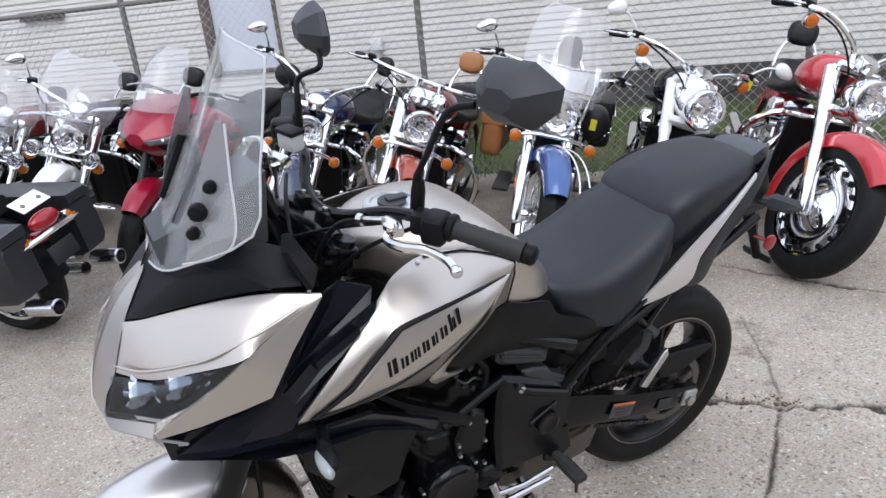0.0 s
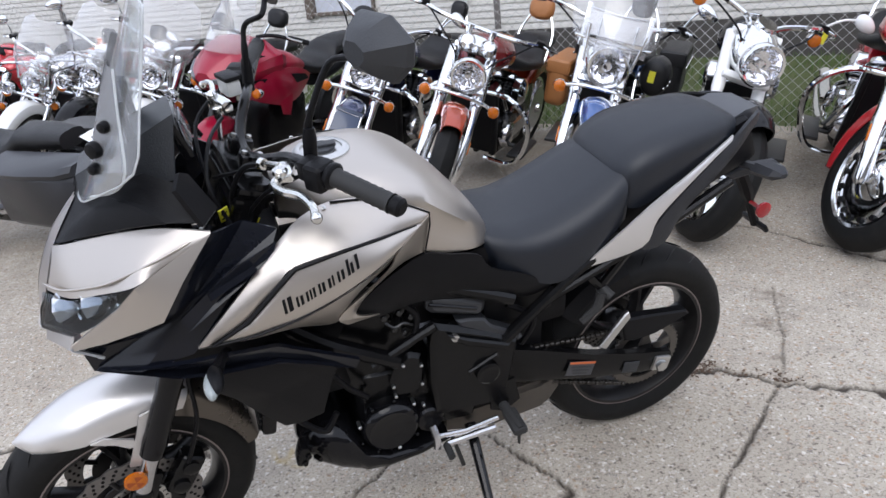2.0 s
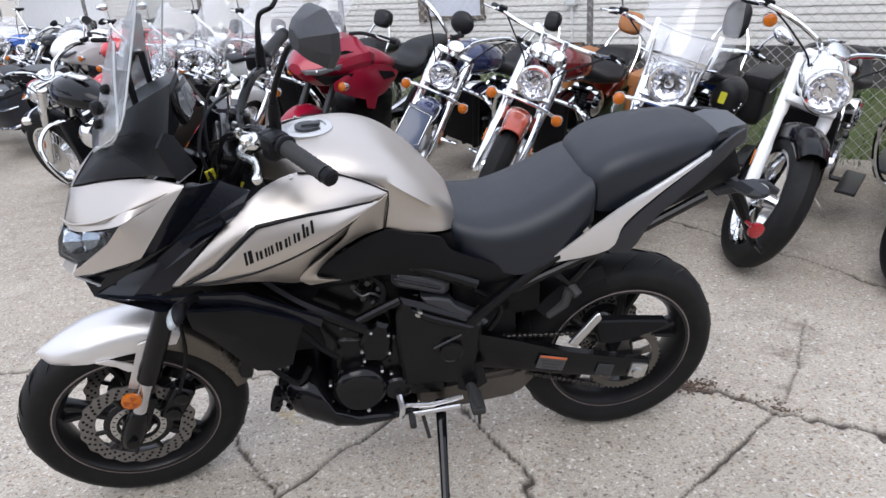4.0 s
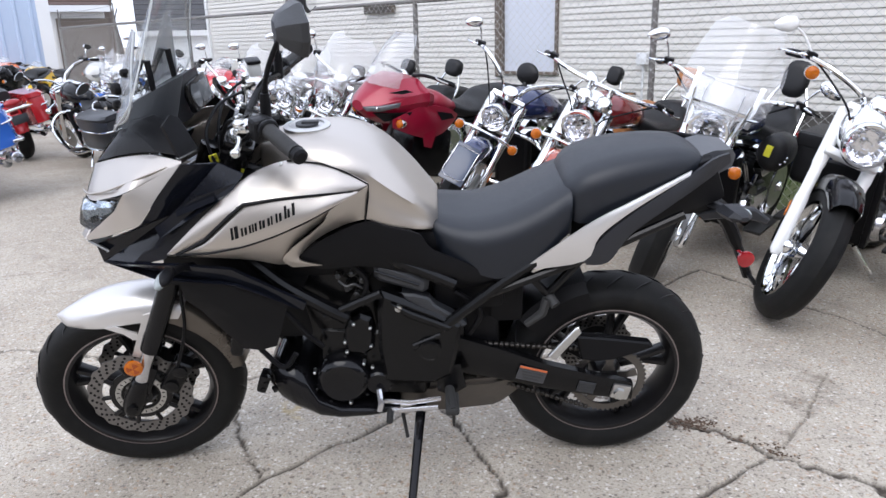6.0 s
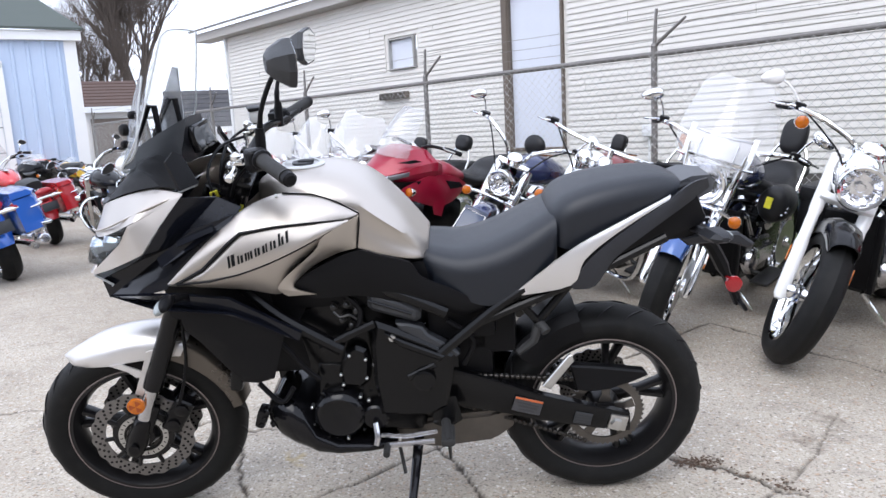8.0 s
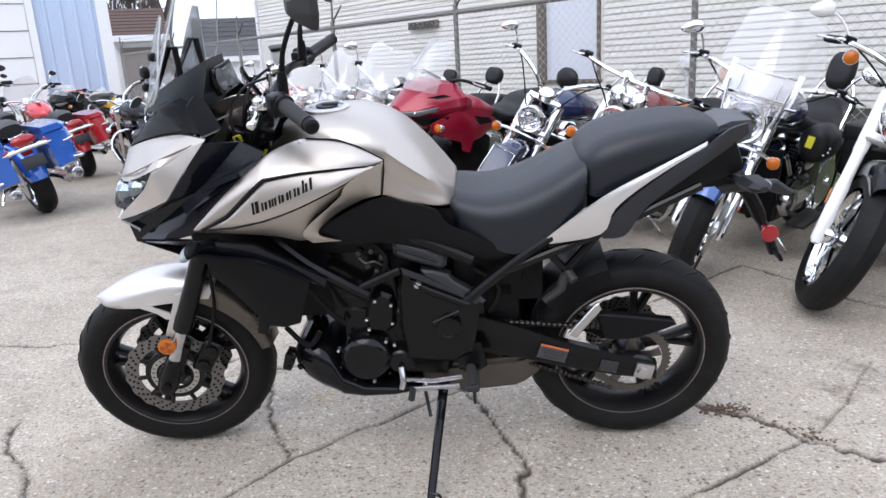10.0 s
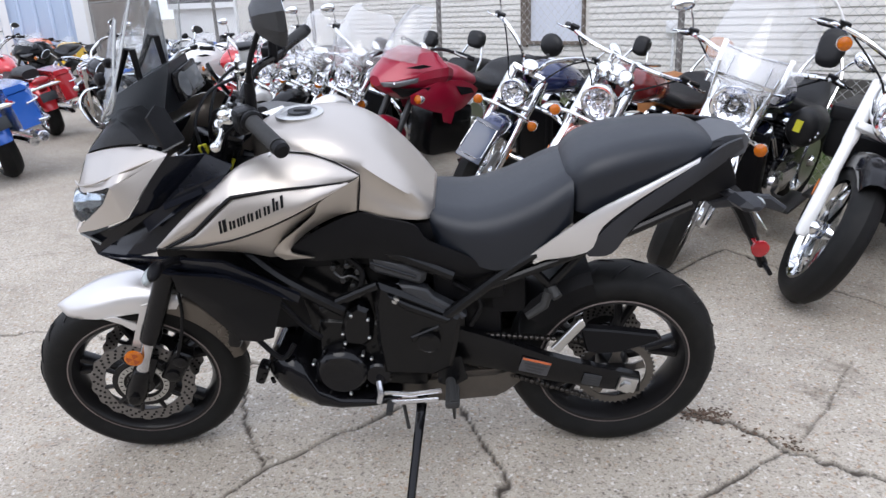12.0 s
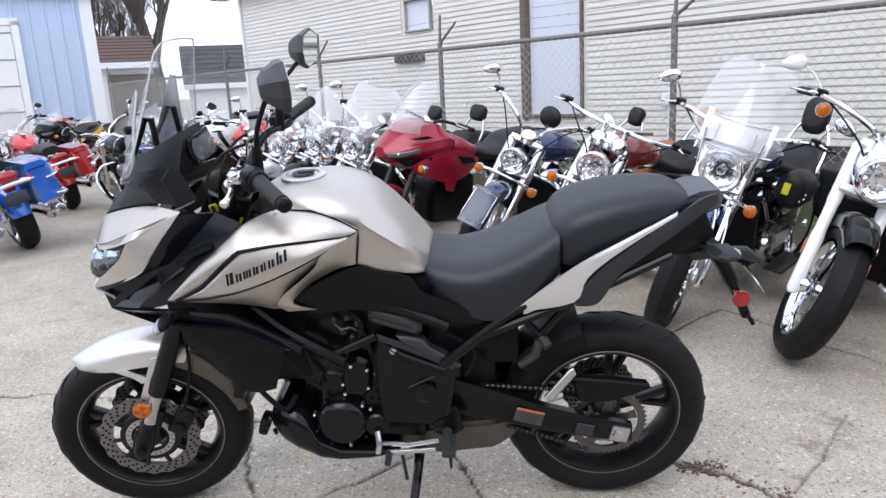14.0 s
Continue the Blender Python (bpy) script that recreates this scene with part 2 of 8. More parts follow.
def side_skin(bm, A, C, thick=0.005, bulge=0.0, n=4, m=6, smooth=True):
    """A smooth side panel between two edge lines of as many points, bulging outwards from y = 0, with thickness."""
    A, C = (curve(A, n), curve(C, n)) if smooth else ([Vector(p) for p in A], [Vector(p) for p in C])
    skins = []
    for off in (0.0, thick):
        rows = []
        for k in range(m + 1):
            v = k / m
            row = []
            for i, (p, q) in enumerate(zip(A, C)):
                r = p.lerp(q, v)
                s = 1 if r.y > 0 else -1
                row.append(bm.verts.new((r.x, r.y + s * (bulge * 4 * v * (1 - v) * min(1, (p - q).length / 0.05, i / 5, (len(A) - 1 - i) / 5) - off), r.z)))
            rows.append(row)
        for a, b in zip(rows, rows[1:]):
            for i in range(len(a) - 1):
                bm.faces.new((a[i], a[i + 1], b[i + 1], b[i]))
        skins.append(rows[0] + [r[-1] for r in rows[1:]] + rows[-1][-2::-1] + [r[0] for r in rows[-2:0:-1]])
    a, b = skins
    for i in range(len(a)):
        j = (i + 1) % len(a)
        bm.faces.new((a[i], a[j], b[j], b[i]))


def mirrored(bm):
    """Adds the mirror image of all that bm holds, across y = 0."""
    geo = bmesh.ops.duplicate(bm, geom=bm.verts[:] + bm.edges[:] + bm.faces[:])["geom"]
    vs = [g for g in geo if isinstance(g, bmesh.types.BMVert)]
    for v in vs:
        v.co.y = -v.co.y
    bmesh.ops.reverse_faces(bm, faces=[g for g in geo if isinstance(g, bmesh.types.BMFace)])

# ---- the plan: row line, fence and building run along u, n points from the row to the building ----
ORG = Vector((1.54, 1.51, 0))
UV, NV = Vector((-0.714, 0.70, 0)).normalized(), Vector((0.70, 0.714, 0)).normalized()
ROWM = Matrix((( UV.x, NV.x, 0, ORG.x), (UV.y, NV.y, 0, ORG.y), (0, 0, 1, 0), (0, 0, 0, 1)))
# in ROWM's own frame: x along the fence (away to the far end), y towards the building, z up (a mirrored frame: build with care)


def ab(a, b, z=0.0):
    return ORG + UV * a + NV * b + Vector((0, 0, z))


YAW = math.degrees(math.atan2(UV.y, UV.x))      # turn of things whose own x runs along the fence
FENCE_B, WALL_B = 1.75, 3.5


def along(a, b, z=0.0, rx=0, ry=0, rz=0):
    """A pose whose x runs along the fence towards the far end, y from the building to the lot."""
    p = ab(a, b, z)
    return pose(p.x, p.y, p.z, 0, 0, YAW) @ pose(0, 0, 0, rx, ry, rz)


def gz(x):
    """Height of the slab: a slight fall towards the motorcycle's nose."""
    return -0.002 + 0.014 * max(-1.2, min(1.2, x))


def concrete_material():
    m = bpy.data.materials.new("worn_concrete")
    m.use_nodes = True
    nt, b = m.node_tree, m.node_tree.nodes["Principled BSDF"]
    N, L = nt.nodes.new, nt.links.new
    tc = N("ShaderNodeTexCoord")

    def noise_tex(scale, detail=4, rough=0.6):
        n = N("ShaderNodeTexNoise")
        n.inputs["Scale"].default_value, n.inputs["Detail"].default_value, n.inputs["Roughness"].default_value = scale, detail, rough
        L(tc.outputs["Object"], n.inputs["Vector"])
        return n.outputs["Fac"]

    def remap(src, a, c, lo=0.0, hi=1.0):
        r = N("ShaderNodeMapRange")
        for k, v in zip((1, 2, 3, 4), (a, c, lo, hi)):
            r.inputs[k].default_value = v
        L(src, r.inputs[0])
        return r.outputs[0]

    def blend(fac, a, col, mode="MIX"):
        x = N("ShaderNodeMixRGB")
        x.blend_type = mode
        L(fac, x.inputs[0])
        L(a, x.inputs[1])
        x.inputs[2].default_value = (*col, 1)
        return x.outputs[0]
    base = N("ShaderNodeMixRGB")
    base.inputs[1].default_value, base.inputs[2].default_value = (0.348, 0.303, 0.246, 1), (0.492, 0.447, 0.376, 1)
    L(remap(noise_tex(0.9, 6), 0.3, 0.7), base.inputs[0])
    c = base.outputs[0]
    c = blend(remap(noise_tex(5.5, 6), 0.50, 0.70, 0, 0.6), c, (0.29, 0.255, 0.21))
    vor = N("ShaderNodeTexVoronoi")
    vor.inputs["Scale"].default_value = 62
    warp = N("ShaderNodeTexNoise")
    warp.inputs["Scale"].default_value, warp.inputs["Detail"].default_value = 55, 3
    L(tc.outputs["Object"], warp.inputs["Vector"])
    shift = N("ShaderNodeVectorMath")
    shift.operation = "MULTIPLY_ADD"
    shift.inputs[1].default_value = (0.03, 0.03, 0.03)
    L(warp.outputs["Color"], shift.inputs[0])
    L(tc.outputs["Object"], shift.inputs[2])
    L(shift.outputs[0], vor.inputs["Vector"])
    sep = N("ShaderNodeSeparateColor")
    L(vor.outputs["Color"], sep.inputs[0])
    near = remap(vor.outputs["Distance"], 0.18, 0.48, 1, 0)
    for ch, lo, col in ((0, 0.68, (0.68, 0.65, 0.60)), (1, 0.68, (0.12, 0.10, 0.08)), (2, 0.78, (0.38, 0.27, 0.18))):
        mul = N("ShaderNodeMath")
        mul.operation = "MULTIPLY"
        L(remap(sep.outputs[ch], lo, lo + 0.05), mul.inputs[0])
        L(near, mul.inputs[1])
        sc = N("ShaderNodeMath")
        sc.operation = "MULTIPLY"
        sc.inputs[1].default_value = 0.9
        L(mul.outputs[0], sc.inputs[0])
        c = blend(sc.outputs[0], c, col)
    c = blend(remap(noise_tex(120, 4), 0.50, 0.66, 0, 0.75), c, (0.17, 0.145, 0.12))
    c = blend(remap(noise_tex(75, 3), 0.58, 0.70, 0, 0.7), c, (0.64, 0.60, 0.55))
    at = N("ShaderNodeAttribute")
    at.attribute_name = "crack"
    c = blend(at.outputs["Fac"], c, (0.045, 0.036, 0.028))
    st = N("ShaderNodeAttribute")
    st.attribute_name = "stain"
    c = blend(st.outputs["Fac"], c, (0.17, 0.14, 0.11))
    ru = N("ShaderNodeAttribute")
    ru.attribute_name = "rust"
    c = blend(ru.outputs["Fac"], c, (0.42, 0.30, 0.08))
    L(c, b.inputs["Base Color"])
    b.inputs["Roughness"].default_value = 0.88
    b.inputs["Specular IOR Level"].default_value = 0.3
    bp = N("ShaderNodeBump")
    bp.inputs["Strength"].default_value, bp.inputs["Distance"].default_value = 0.8, 0.004
    hsum = N("ShaderNodeMath")
    L(noise_tex(180, 3), hsum.inputs[0])
    L(noise_tex(45, 3), hsum.inputs[1])
    L(hsum.outputs[0], bp.inputs["Height"])
    L(bp.outputs[0], b.inputs["Normal"])
    return m


def build_ground():
    fine = 0.0105
    fx_, fy_ = np.arange(-3.05, 2.75, fine), np.arange(-0.75, 2.95, fine)
    far = np.array([3.2, 4, 5.5, 8, 12, 20, 40, 100, 300, 900])
    xs = np.concatenate([-far[::-1], fx_, [2.85, 3.0], far])
    ys = np.concatenate([-far[::-1], [-2.2, -1.4, -1.0], fy_, [3.05], far])
    X, Y = np.meshgrid(xs, ys)
    Z = -0.002 + 0.014 * np.clip(X, -1.2, 1.2)
    crack, stain = np.zeros_like(X), np.zeros_like(X)
    wob = np.zeros_like(X)
    rng = np.random.RandomState(4)
    for k in range(14):
        a, f = rng.uniform(0, 6.28), rng.uniform(18, 110)
        wob += np.sin(f * (X * math.cos(a) + Y * math.sin(a)) + rng.uniform(0, 6.28)) / f
    wob *= 0.16
    lines = [
        (0.007, [(0.10, 0.62), (0.27, 0.16), (0.33, 0.02), (0.36, -0.10), (0.375, -0.21), (0.38, -0.34), (0.40, -0.8)]),
        (0.006, [(0.9, 0.9), (0.45, 0.58), (0.04, 0.26), (-0.11, 0.11), (-0.18, 0.08), (-0.26, -0.01), (-0.35, -0.08), (-0.42, -0.18), (-0.49, -0.27), (-0.8, -0.7)]),
        (0.006, [(-0.62, 0.62), (-0.54, 0.31), (-0.46, 0.10), (-0.41, -0.01), (-0.35, -0.08)]),
        (0.008, [(-3.0, 0.99), (-1.83, 0.96), (-1.59, 0.95), (-1.0, 0.82), (-0.62, 0.62), (0.10, 0.62), (0.6, 0.52), (0.99, 0.20)]),
        (0.012, [(0.99, 0.20), (1.05, 0.14), (1.13, 0.11), (1.19, 0.01), (1.23, -0.07)]),
        (0.004, [(-3.04, 2.48), (-2.85, 2.70), (-2.67, 2.87), (-2.44, 2.92)]),
        (0.003, [(-2.6, 2.02), (-2.28, 2.12), (-2.10, 2.18), (-1.8, 2.2)]),
        (0.008, [(-1.5, 0.2), (-1.35, -0.02), (-1.26, -0.12), (-1.17, -0.23), (-1.0, -0.6)]),
        (0.007, [(1.23, -0.07), (1.30, -0.09), (1.39, -0.15), (1.50, -0.27), (1.9, -0.6)]),
        (0.006, [(1.23, -0.07), (1.01, -0.21), (0.77, -0.37), (0.5, -0.6)]),
        (0.003, [(1.72, 0.50), (1.60, 0.36), (1.48, 0.18), (1.33, 0.02), (1.23, -0.07)]),
        (0.008, [(0.9, 1.1), (1.33, 1.47), (1.52, 1.67), (1.68, 1.80), (1.95, 1.25), (2.10, 0.96), (2.22, 0.58), (2.38, 0.2), (2.7, -0.4)]),
    ]
    rough = wob / np.abs(wob).max()
    for w, pts in lines:
        for (x0, y0), (x1, y1) in zip(pts, pts[1:]):
            dx, dy = x1 - x0, y1 - y0
            t = np.clip(((X + wob - x0) * dx + (Y + wob - y0) * dy) / (dx * dx + dy * dy), 0, 1)
            d = np.hypot(X + wob - x0 - t * dx, Y + wob - y0 - t * dy)
            ww = w * (1.0 + 0.7 * rough)
            crack = np.maximum(crack, np.clip(1.5 - d / np.maximum(ww, 0.002), 0, 1))
    for x, y, r in ((1.03, 0.17, 0.05), (1.10, 0.12, 0.045), (1.0, 0.2, 0.03), (-0.37, -0.03, 0.03), (-0.42, 0.0, 0.025)):
        d = np.hypot((X + wob * 2 - x), (Y + wob * 2 - y) * 1.6)
        crack = np.maximum(crack, np.clip(1.3 - d / r, 0, 0.75) * (0.55 + 0.45 * np.sign(np.sin(X * 190) * np.sin(Y * 160 + 1))))
    for (x, y, r, s) in ((0.05, 0.13, 0.16, 0.22), (1.63, 0.41, 0.13, 0.75), (1.56, 0.30, 0.09, 0.6), (1.48, 0.19, 0.075, 0.65), (1.36, 0.06, 0.06, 0.45), (0.0, -0.4, 0.4, 0.08)):
        d = np.hypot(X + wob * 6 - x, (Y + wob * 6 - y) * 1.5)
        stain = np.maximum(stain, s * np.clip(1.6 - 1.6 * d / r, 0, 1) * (0.7 + 0.3 * np.sin(70 * (X + 2 * wob)) * np.sin(83 * (Y - 2 * wob))))
    rust = np.zeros_like(X)
    for (x, y, rx_, ry_) in ((-0.36, 0.36, 0.09, 0.05), (-0.30, 0.30, 0.05, 0.03)):
        d = np.hypot((X + wob * 5 - x) / rx_, (Y + wob * 5 - y) / ry_)
        rust = np.maximum(rust, 0.45 * np.clip(1.4 - 1.4 * d, 0, 1))
    Z -= 0.011 * crack
    nx, ny = len(xs), len(ys)
    co = np.stack([X, Y, Z], -1).reshape(-1, 3)
    i = np.arange(nx * ny).reshape(ny, nx)
    quads = np.stack([i[:-1, :-1], i[:-1, 1:], i[1:, 1:], i[1:, :-1]], -1).reshape(-1, 4)
    me = bpy.data.meshes.new("ground")
    me.vertices.add(len(co))
    me.vertices.foreach_set("co", co.ravel())
    me.loops.add(quads.size)
    me.loops.foreach_set("vertex_index", quads.ravel())
    me.polygons.add(len(quads))
    me.polygons.foreach_set("loop_start", np.arange(0, quads.size, 4))
    me.update(calc_edges=True)
    for nm, v in (("crack", crack), ("stain", stain), ("rust", rust)):
        me.attributes.new(nm, "FLOAT", "POINT").data.foreach_set("value", v.ravel())
    me.materials.append(concrete_material())
    return tagged(new("ground", me), "cracked worn pale concrete lot", "ground", kind="structure")


ground = build_ground()

siding_m = mat("cream_siding", (0.68, 0.66, 0.62), 0.5, 0, 0.06, 1.5, 0.15, 90, dirt=(0.45, 0.42, 0.36), dirt_amount=0.25)
trim_white = mat("white_trim", (0.72, 0.73, 0.74), 0.5, 0, 0.06, 3)
wood_dark = mat("weathered_brown_wood", (0.13, 0.105, 0.085), 0.7, 0, 0.3, 12, 0.4, 60)
panel_blue = mat("pale_blue_window_film", (0.60, 0.63, 0.70), 0.35, 0, 0.08, 3, coat=0.2)
frame_grey = mat("grey_window_frame", (0.38, 0.38, 0.37), 0.5, 0, 0.1, 6)
# eave paint greyed: the shade under the roof edge is put into this colour
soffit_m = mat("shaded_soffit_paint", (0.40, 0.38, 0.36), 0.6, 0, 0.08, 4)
galv = mat("weathered_galvanised_steel", (0.20, 0.19, 0.18), 0.55, 0.5, 0.25, 30, 0.3, 80)
wire_m = mat("chain_link_wire", (0.48, 0.48, 0.47), 0.5, 0.4, 0.2, 30)
foundation_m = mat("dark_foundation", (0.07, 0.065, 0.06), 0.9, 0, 0.3, 6, 0.5)
shingle_grey = mat("grey_roof_shingle", (0.24, 0.235, 0.23), 0.9, 0, 0.2, 8, 0.5, 60)
shingle_brown = mat("brown_roof_shingle", (0.085, 0.054, 0.045), 0.9, 0, 0.25, 4, 0.5, 40)
shingle_dark = mat("charcoal_roof_shingle", (0.055, 0.055, 0.06), 0.9, 0, 0.25, 4, 0.5, 40)
green_roof = mat("green_grey_roof", (0.065, 0.08, 0.072), 0.7, 0, 0.15, 3)
barn_blue = mat("pale_blue_metal_siding", (0.44, 0.53, 0.68), 0.45, 0.1, 0.08, 1.2)
grass_m = mat("grass", (0.075, 0.13, 0.03), 0.8, 0, 0.5, 2.5)
soil_m = mat("soil_and_grass", (0.07, 0.085, 0.03), 0.95, 0, 0.5, 4, 0.5, 60)
bark = mat("grey_brown_bark", (0.105, 0.085, 0.072), 0.9, 0, 0.3, 10, 0.6, 60)
A0, A1, WZ0, WZ1 = -7.0, 11.24, 0.60, 3.12

# building beside the lot: core wall with openings, siding boards, eave, windows
OPEN = [(3.36, 4.20, 0.86, 2.75), (5.86, 6.48, 2.03, 2.52)]      # from a, to a, from z, to z
b = B()
cuts = [(A0, A1, 0.0, WZ0)]
zs = [WZ0, 0.86, 2.03, 2.52, 2.75, WZ1]
for z0, z1 in zip(zs, zs[1:]):
    aa = A0
    for o0, o1, oz0, oz1 in OPEN:
        if oz0 <= z0 and z1 <= oz1:
            cuts.append((aa, o0, z0, z1))
            aa = o1
    cuts.append((aa, A1, z0, z1))
for a0, a1, z0, z1 in cuts:
    box(b, (a1 - a0, 0.16, z1 - z0), along((a0 + a1) / 2, WALL_B + 0.08, (z0 + z1) / 2))
wall = tagged(part("wall_street", b, siding_m), "long cream lap-sided building wall", "wall", kind="structure")
b = B()
box(b, (A1 - A0, 0.03, WZ0 - 0.0), along((A0 + A1) / 2, WALL_B - 0.016, WZ0 / 2 - 0.004))
part("foundation", b, foundation_m, wall)
COURSE = 0.132
board_meshes = {}


def board(length):
    """A lap-siding board with two laps, each thick at its lower edge; boards of one length share a mesh."""
    key = round(length, 2)
    if key not in board_meshes:
        bb = B()
        h = COURSE / 2
        rings(bb, [[Vector((x, 0.0, 0.0)), Vector((x, 0.018, 0.0)), Vector((x, 0.019, 0.008)), Vector((x, 0.004, h)), Vector((x, 0.018, h + 0.001)), Vector((x, 0.019, h + 0.009)), Vector((x, 0.004, COURSE + 0.004)), Vector((x, 0.0, COURSE + 0.004))] for x in (0.0015, key - 0.0015)])
        board_meshes[key] = finish(bb, siding_m)
    return board_meshes[key]


random.seed(11)
row = 0
z = WZ0
while z < WZ1 - 0.02:
    spans, aa = [], A0
    for o0, o1, oz0, oz1 in OPEN:
        if oz0 - 0.06 < z < oz1 - 0.02:
            spans.append((aa, o0 - 0.055))
            aa = o1 + 0.055
    spans.append((aa, A1))
    for s0, s1 in spans:
        x = s0
        first = 3.66 * ((row * 0.37) % 1.0) + 0.6
        while x < s1 - 0.01:
            L_ = min(first if x == s0 else 3.66, s1 - x)
            ob = new("siding_board", board(L_))
            ob.parent = wall
            ob.matrix_basis = along(x, WALL_B, z) @ pose(0, 0, random.uniform(-0.002, 0.002))
            x += L_
    z += COURSE
    row += 1


def framed_window(name, a0, a1, z0, z1, fm, pane_m, side_w, label, fw=0.05):
    w = tagged(new(name), label, "window", kind="structure")
    w.matrix_world = along((a0 + a1) / 2, WALL_B, (z0 + z1) / 2)
    W_, H_ = a1 - a0, z1 - z0
    for dx, dz, sx, sz, nm in ((-W_ / 2 + side_w / 2, 0, side_w, H_, "window_frame"), (W_ / 2 - fw / 2, 0, fw, H_, "window_frame"), (0, H_ / 2 - fw / 2, W_ - 0.01, fw, "window_frame"), (0, -H_ / 2 + fw / 2, W_ + fw, fw, "window_sill")):
        bb = B()
        box(bb, (sx, 0.09 if nm == "window_sill" else 0.07, sz), pose(dx, 0.006, dz), 0.006, 1)
        part(nm, bb, fm, w)
    bb = B()
    box(bb, (W_ - fw - side_w + 0.01, 0.012, H_ - fw), pose((side_w - fw) / 2, -0.022, 0))
    part("pane", bb, pane_m, w)
    return w


framed_window("window_1", 3.36, 4.20, 0.86, 2.75, wood_dark, panel_blue, 0.035, "tall window with weathered brown frame and pale covering", 0.04)
bb = B()
box(bb, (0.09, 0.05, 1.95), along(4.22, WALL_B - 0.03, 1.81), 0.006, 1)
tagged(part("trim", bb, wood_dark), "weathered dark brown upright board", "trim", kind="structure")
framed_window("window_2", 5.90, 6.44, 2.06, 2.50, frame_grey, panel_blue, 0.022, "small covered window with thin grey frame", 0.022)
bb = B()
box(bb, (0.60, 0.08, 0.10), along(6.36, WALL_B - 0.045, 1.70), 0.01)
vent = tagged(part("wall_vent", bb, wood_dark), "narrow dark vent hood on siding", "vent")
for k in range(4):
    bb = B()
    box(bb, (0.56, 0.012, 0.012), along(6.36, WALL_B - 0.09, 1.667 + 0.022 * k))
    part("slat", bb, foundation_m, vent)
bb = B()
box(bb, (0.12, 0.09, 0.12), along(2.26, WALL_B - 0.06, 1.05), 0.012)
ub = tagged(part("utility_box", bb, trim_white), "small pale utility box on siding", "utility box")
bb = B()
cyl(bb, ab(2.26, WALL_B - 0.05, 1.0), ab(2.26, WALL_B - 0.05, 0.62), 0.012)
part("conduit", bb, trim_white, ub)

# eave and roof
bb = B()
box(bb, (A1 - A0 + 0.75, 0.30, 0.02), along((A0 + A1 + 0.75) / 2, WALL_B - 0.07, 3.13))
eave = tagged(part("trim_eave", bb, soffit_m), "soffit and fascia along the roof edge, greyed for shade", "eave", kind="structure")
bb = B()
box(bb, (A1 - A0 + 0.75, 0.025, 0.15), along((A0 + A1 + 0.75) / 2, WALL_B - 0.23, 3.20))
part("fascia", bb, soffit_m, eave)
bb = B()
box(bb, (A1 - A0 + 0.85, 6.5, 0.04), along((A0 + A1 + 0.8) / 2, WALL_B + 2.75, 3.27 + 1.05) @ pose(0, 0, 0, -18, 0, 0))
tagged(part("roof", bb, shingle_grey), "low grey shingled roof", "roof", kind="structure")
bb = B()
box(bb, (0.16, 6.0, 3.1), along(A1 - 0.085, WALL_B + 3.2, 1.56))
tagged(part("wall_end", bb, siding_m), "cream end wall of the building", "wall", kind="structure")
bb = B()
box(bb, (0.07, 0.05, 2.55), along(A1 - 0.03, WALL_B - 0.028, 1.86), 0.004, 1)
tagged(part("trim_corner", bb, trim_white), "white corner board", "trim", kind="structure")

# grass strip behind the fence
b = B()
NG = 40
vv = []
for j in range(7):
    bq = FENCE_B + 0.05 + (WALL_B - 0.03 - FENCE_B - 0.05) * j / 6
    vv.append([b.verts.new(ab(A0 + (14 - A0) * i / NG, bq, -0.015 + 0.26 * (j / 6) ** 1.3 + random.uniform(-0.012, 0.012) + (0.02 if j else -0.02))) for i in range(NG + 1)])
for r0, r1 in zip(vv, vv[1:]):
    for i in range(NG):
        b.faces.new((r0[i], r0[i + 1], r1[i + 1], r1[i]))
strip = tagged(part("grass_bank", b, soil_m), "soil bank between fence and building", "ground", kind="structure")
random.seed(5)
verts, faces = [], []
for k in range(9000):
    a_, q = random.uniform(-4.5, 8.0), random.random()
    bq = FENCE_B + 0.06 + (WALL_B - 0.1 - FENCE_B) * q
    h = random.uniform(0.04, 0.13) * (0.5 + abs(noise.noise(Vector((a_ * 1.5, bq * 1.5, 0)))) * 1.8)
    p = ab(a_, bq, -0.02 + 0.26 * q ** 1.3)
    an = random.uniform(0, math.pi)
    d = Vector((math.cos(an), math.sin(an), 0)) * random.uniform(0.004, 0.008)
    tip = p + Vector((random.uniform(-0.05, 0.05), random.uniform(-0.05, 0.05), h))
    n0 = len(verts)
    verts += [p - d, p + d, (p * 0.45 + tip * 0.55) + d * 0.6 + Vector((0, 0, h * 0.12)), tip]
    faces += [(n0, n0 + 1, n0 + 2), (n0, n0 + 2, n0 + 3)]
me = bpy.data.meshes.new("grass")
me.from_pydata(verts, [], faces)
me.materials.append(grass_m)
tagged(new("grass", me), "short rough green grass", "grass", kind="stuff")

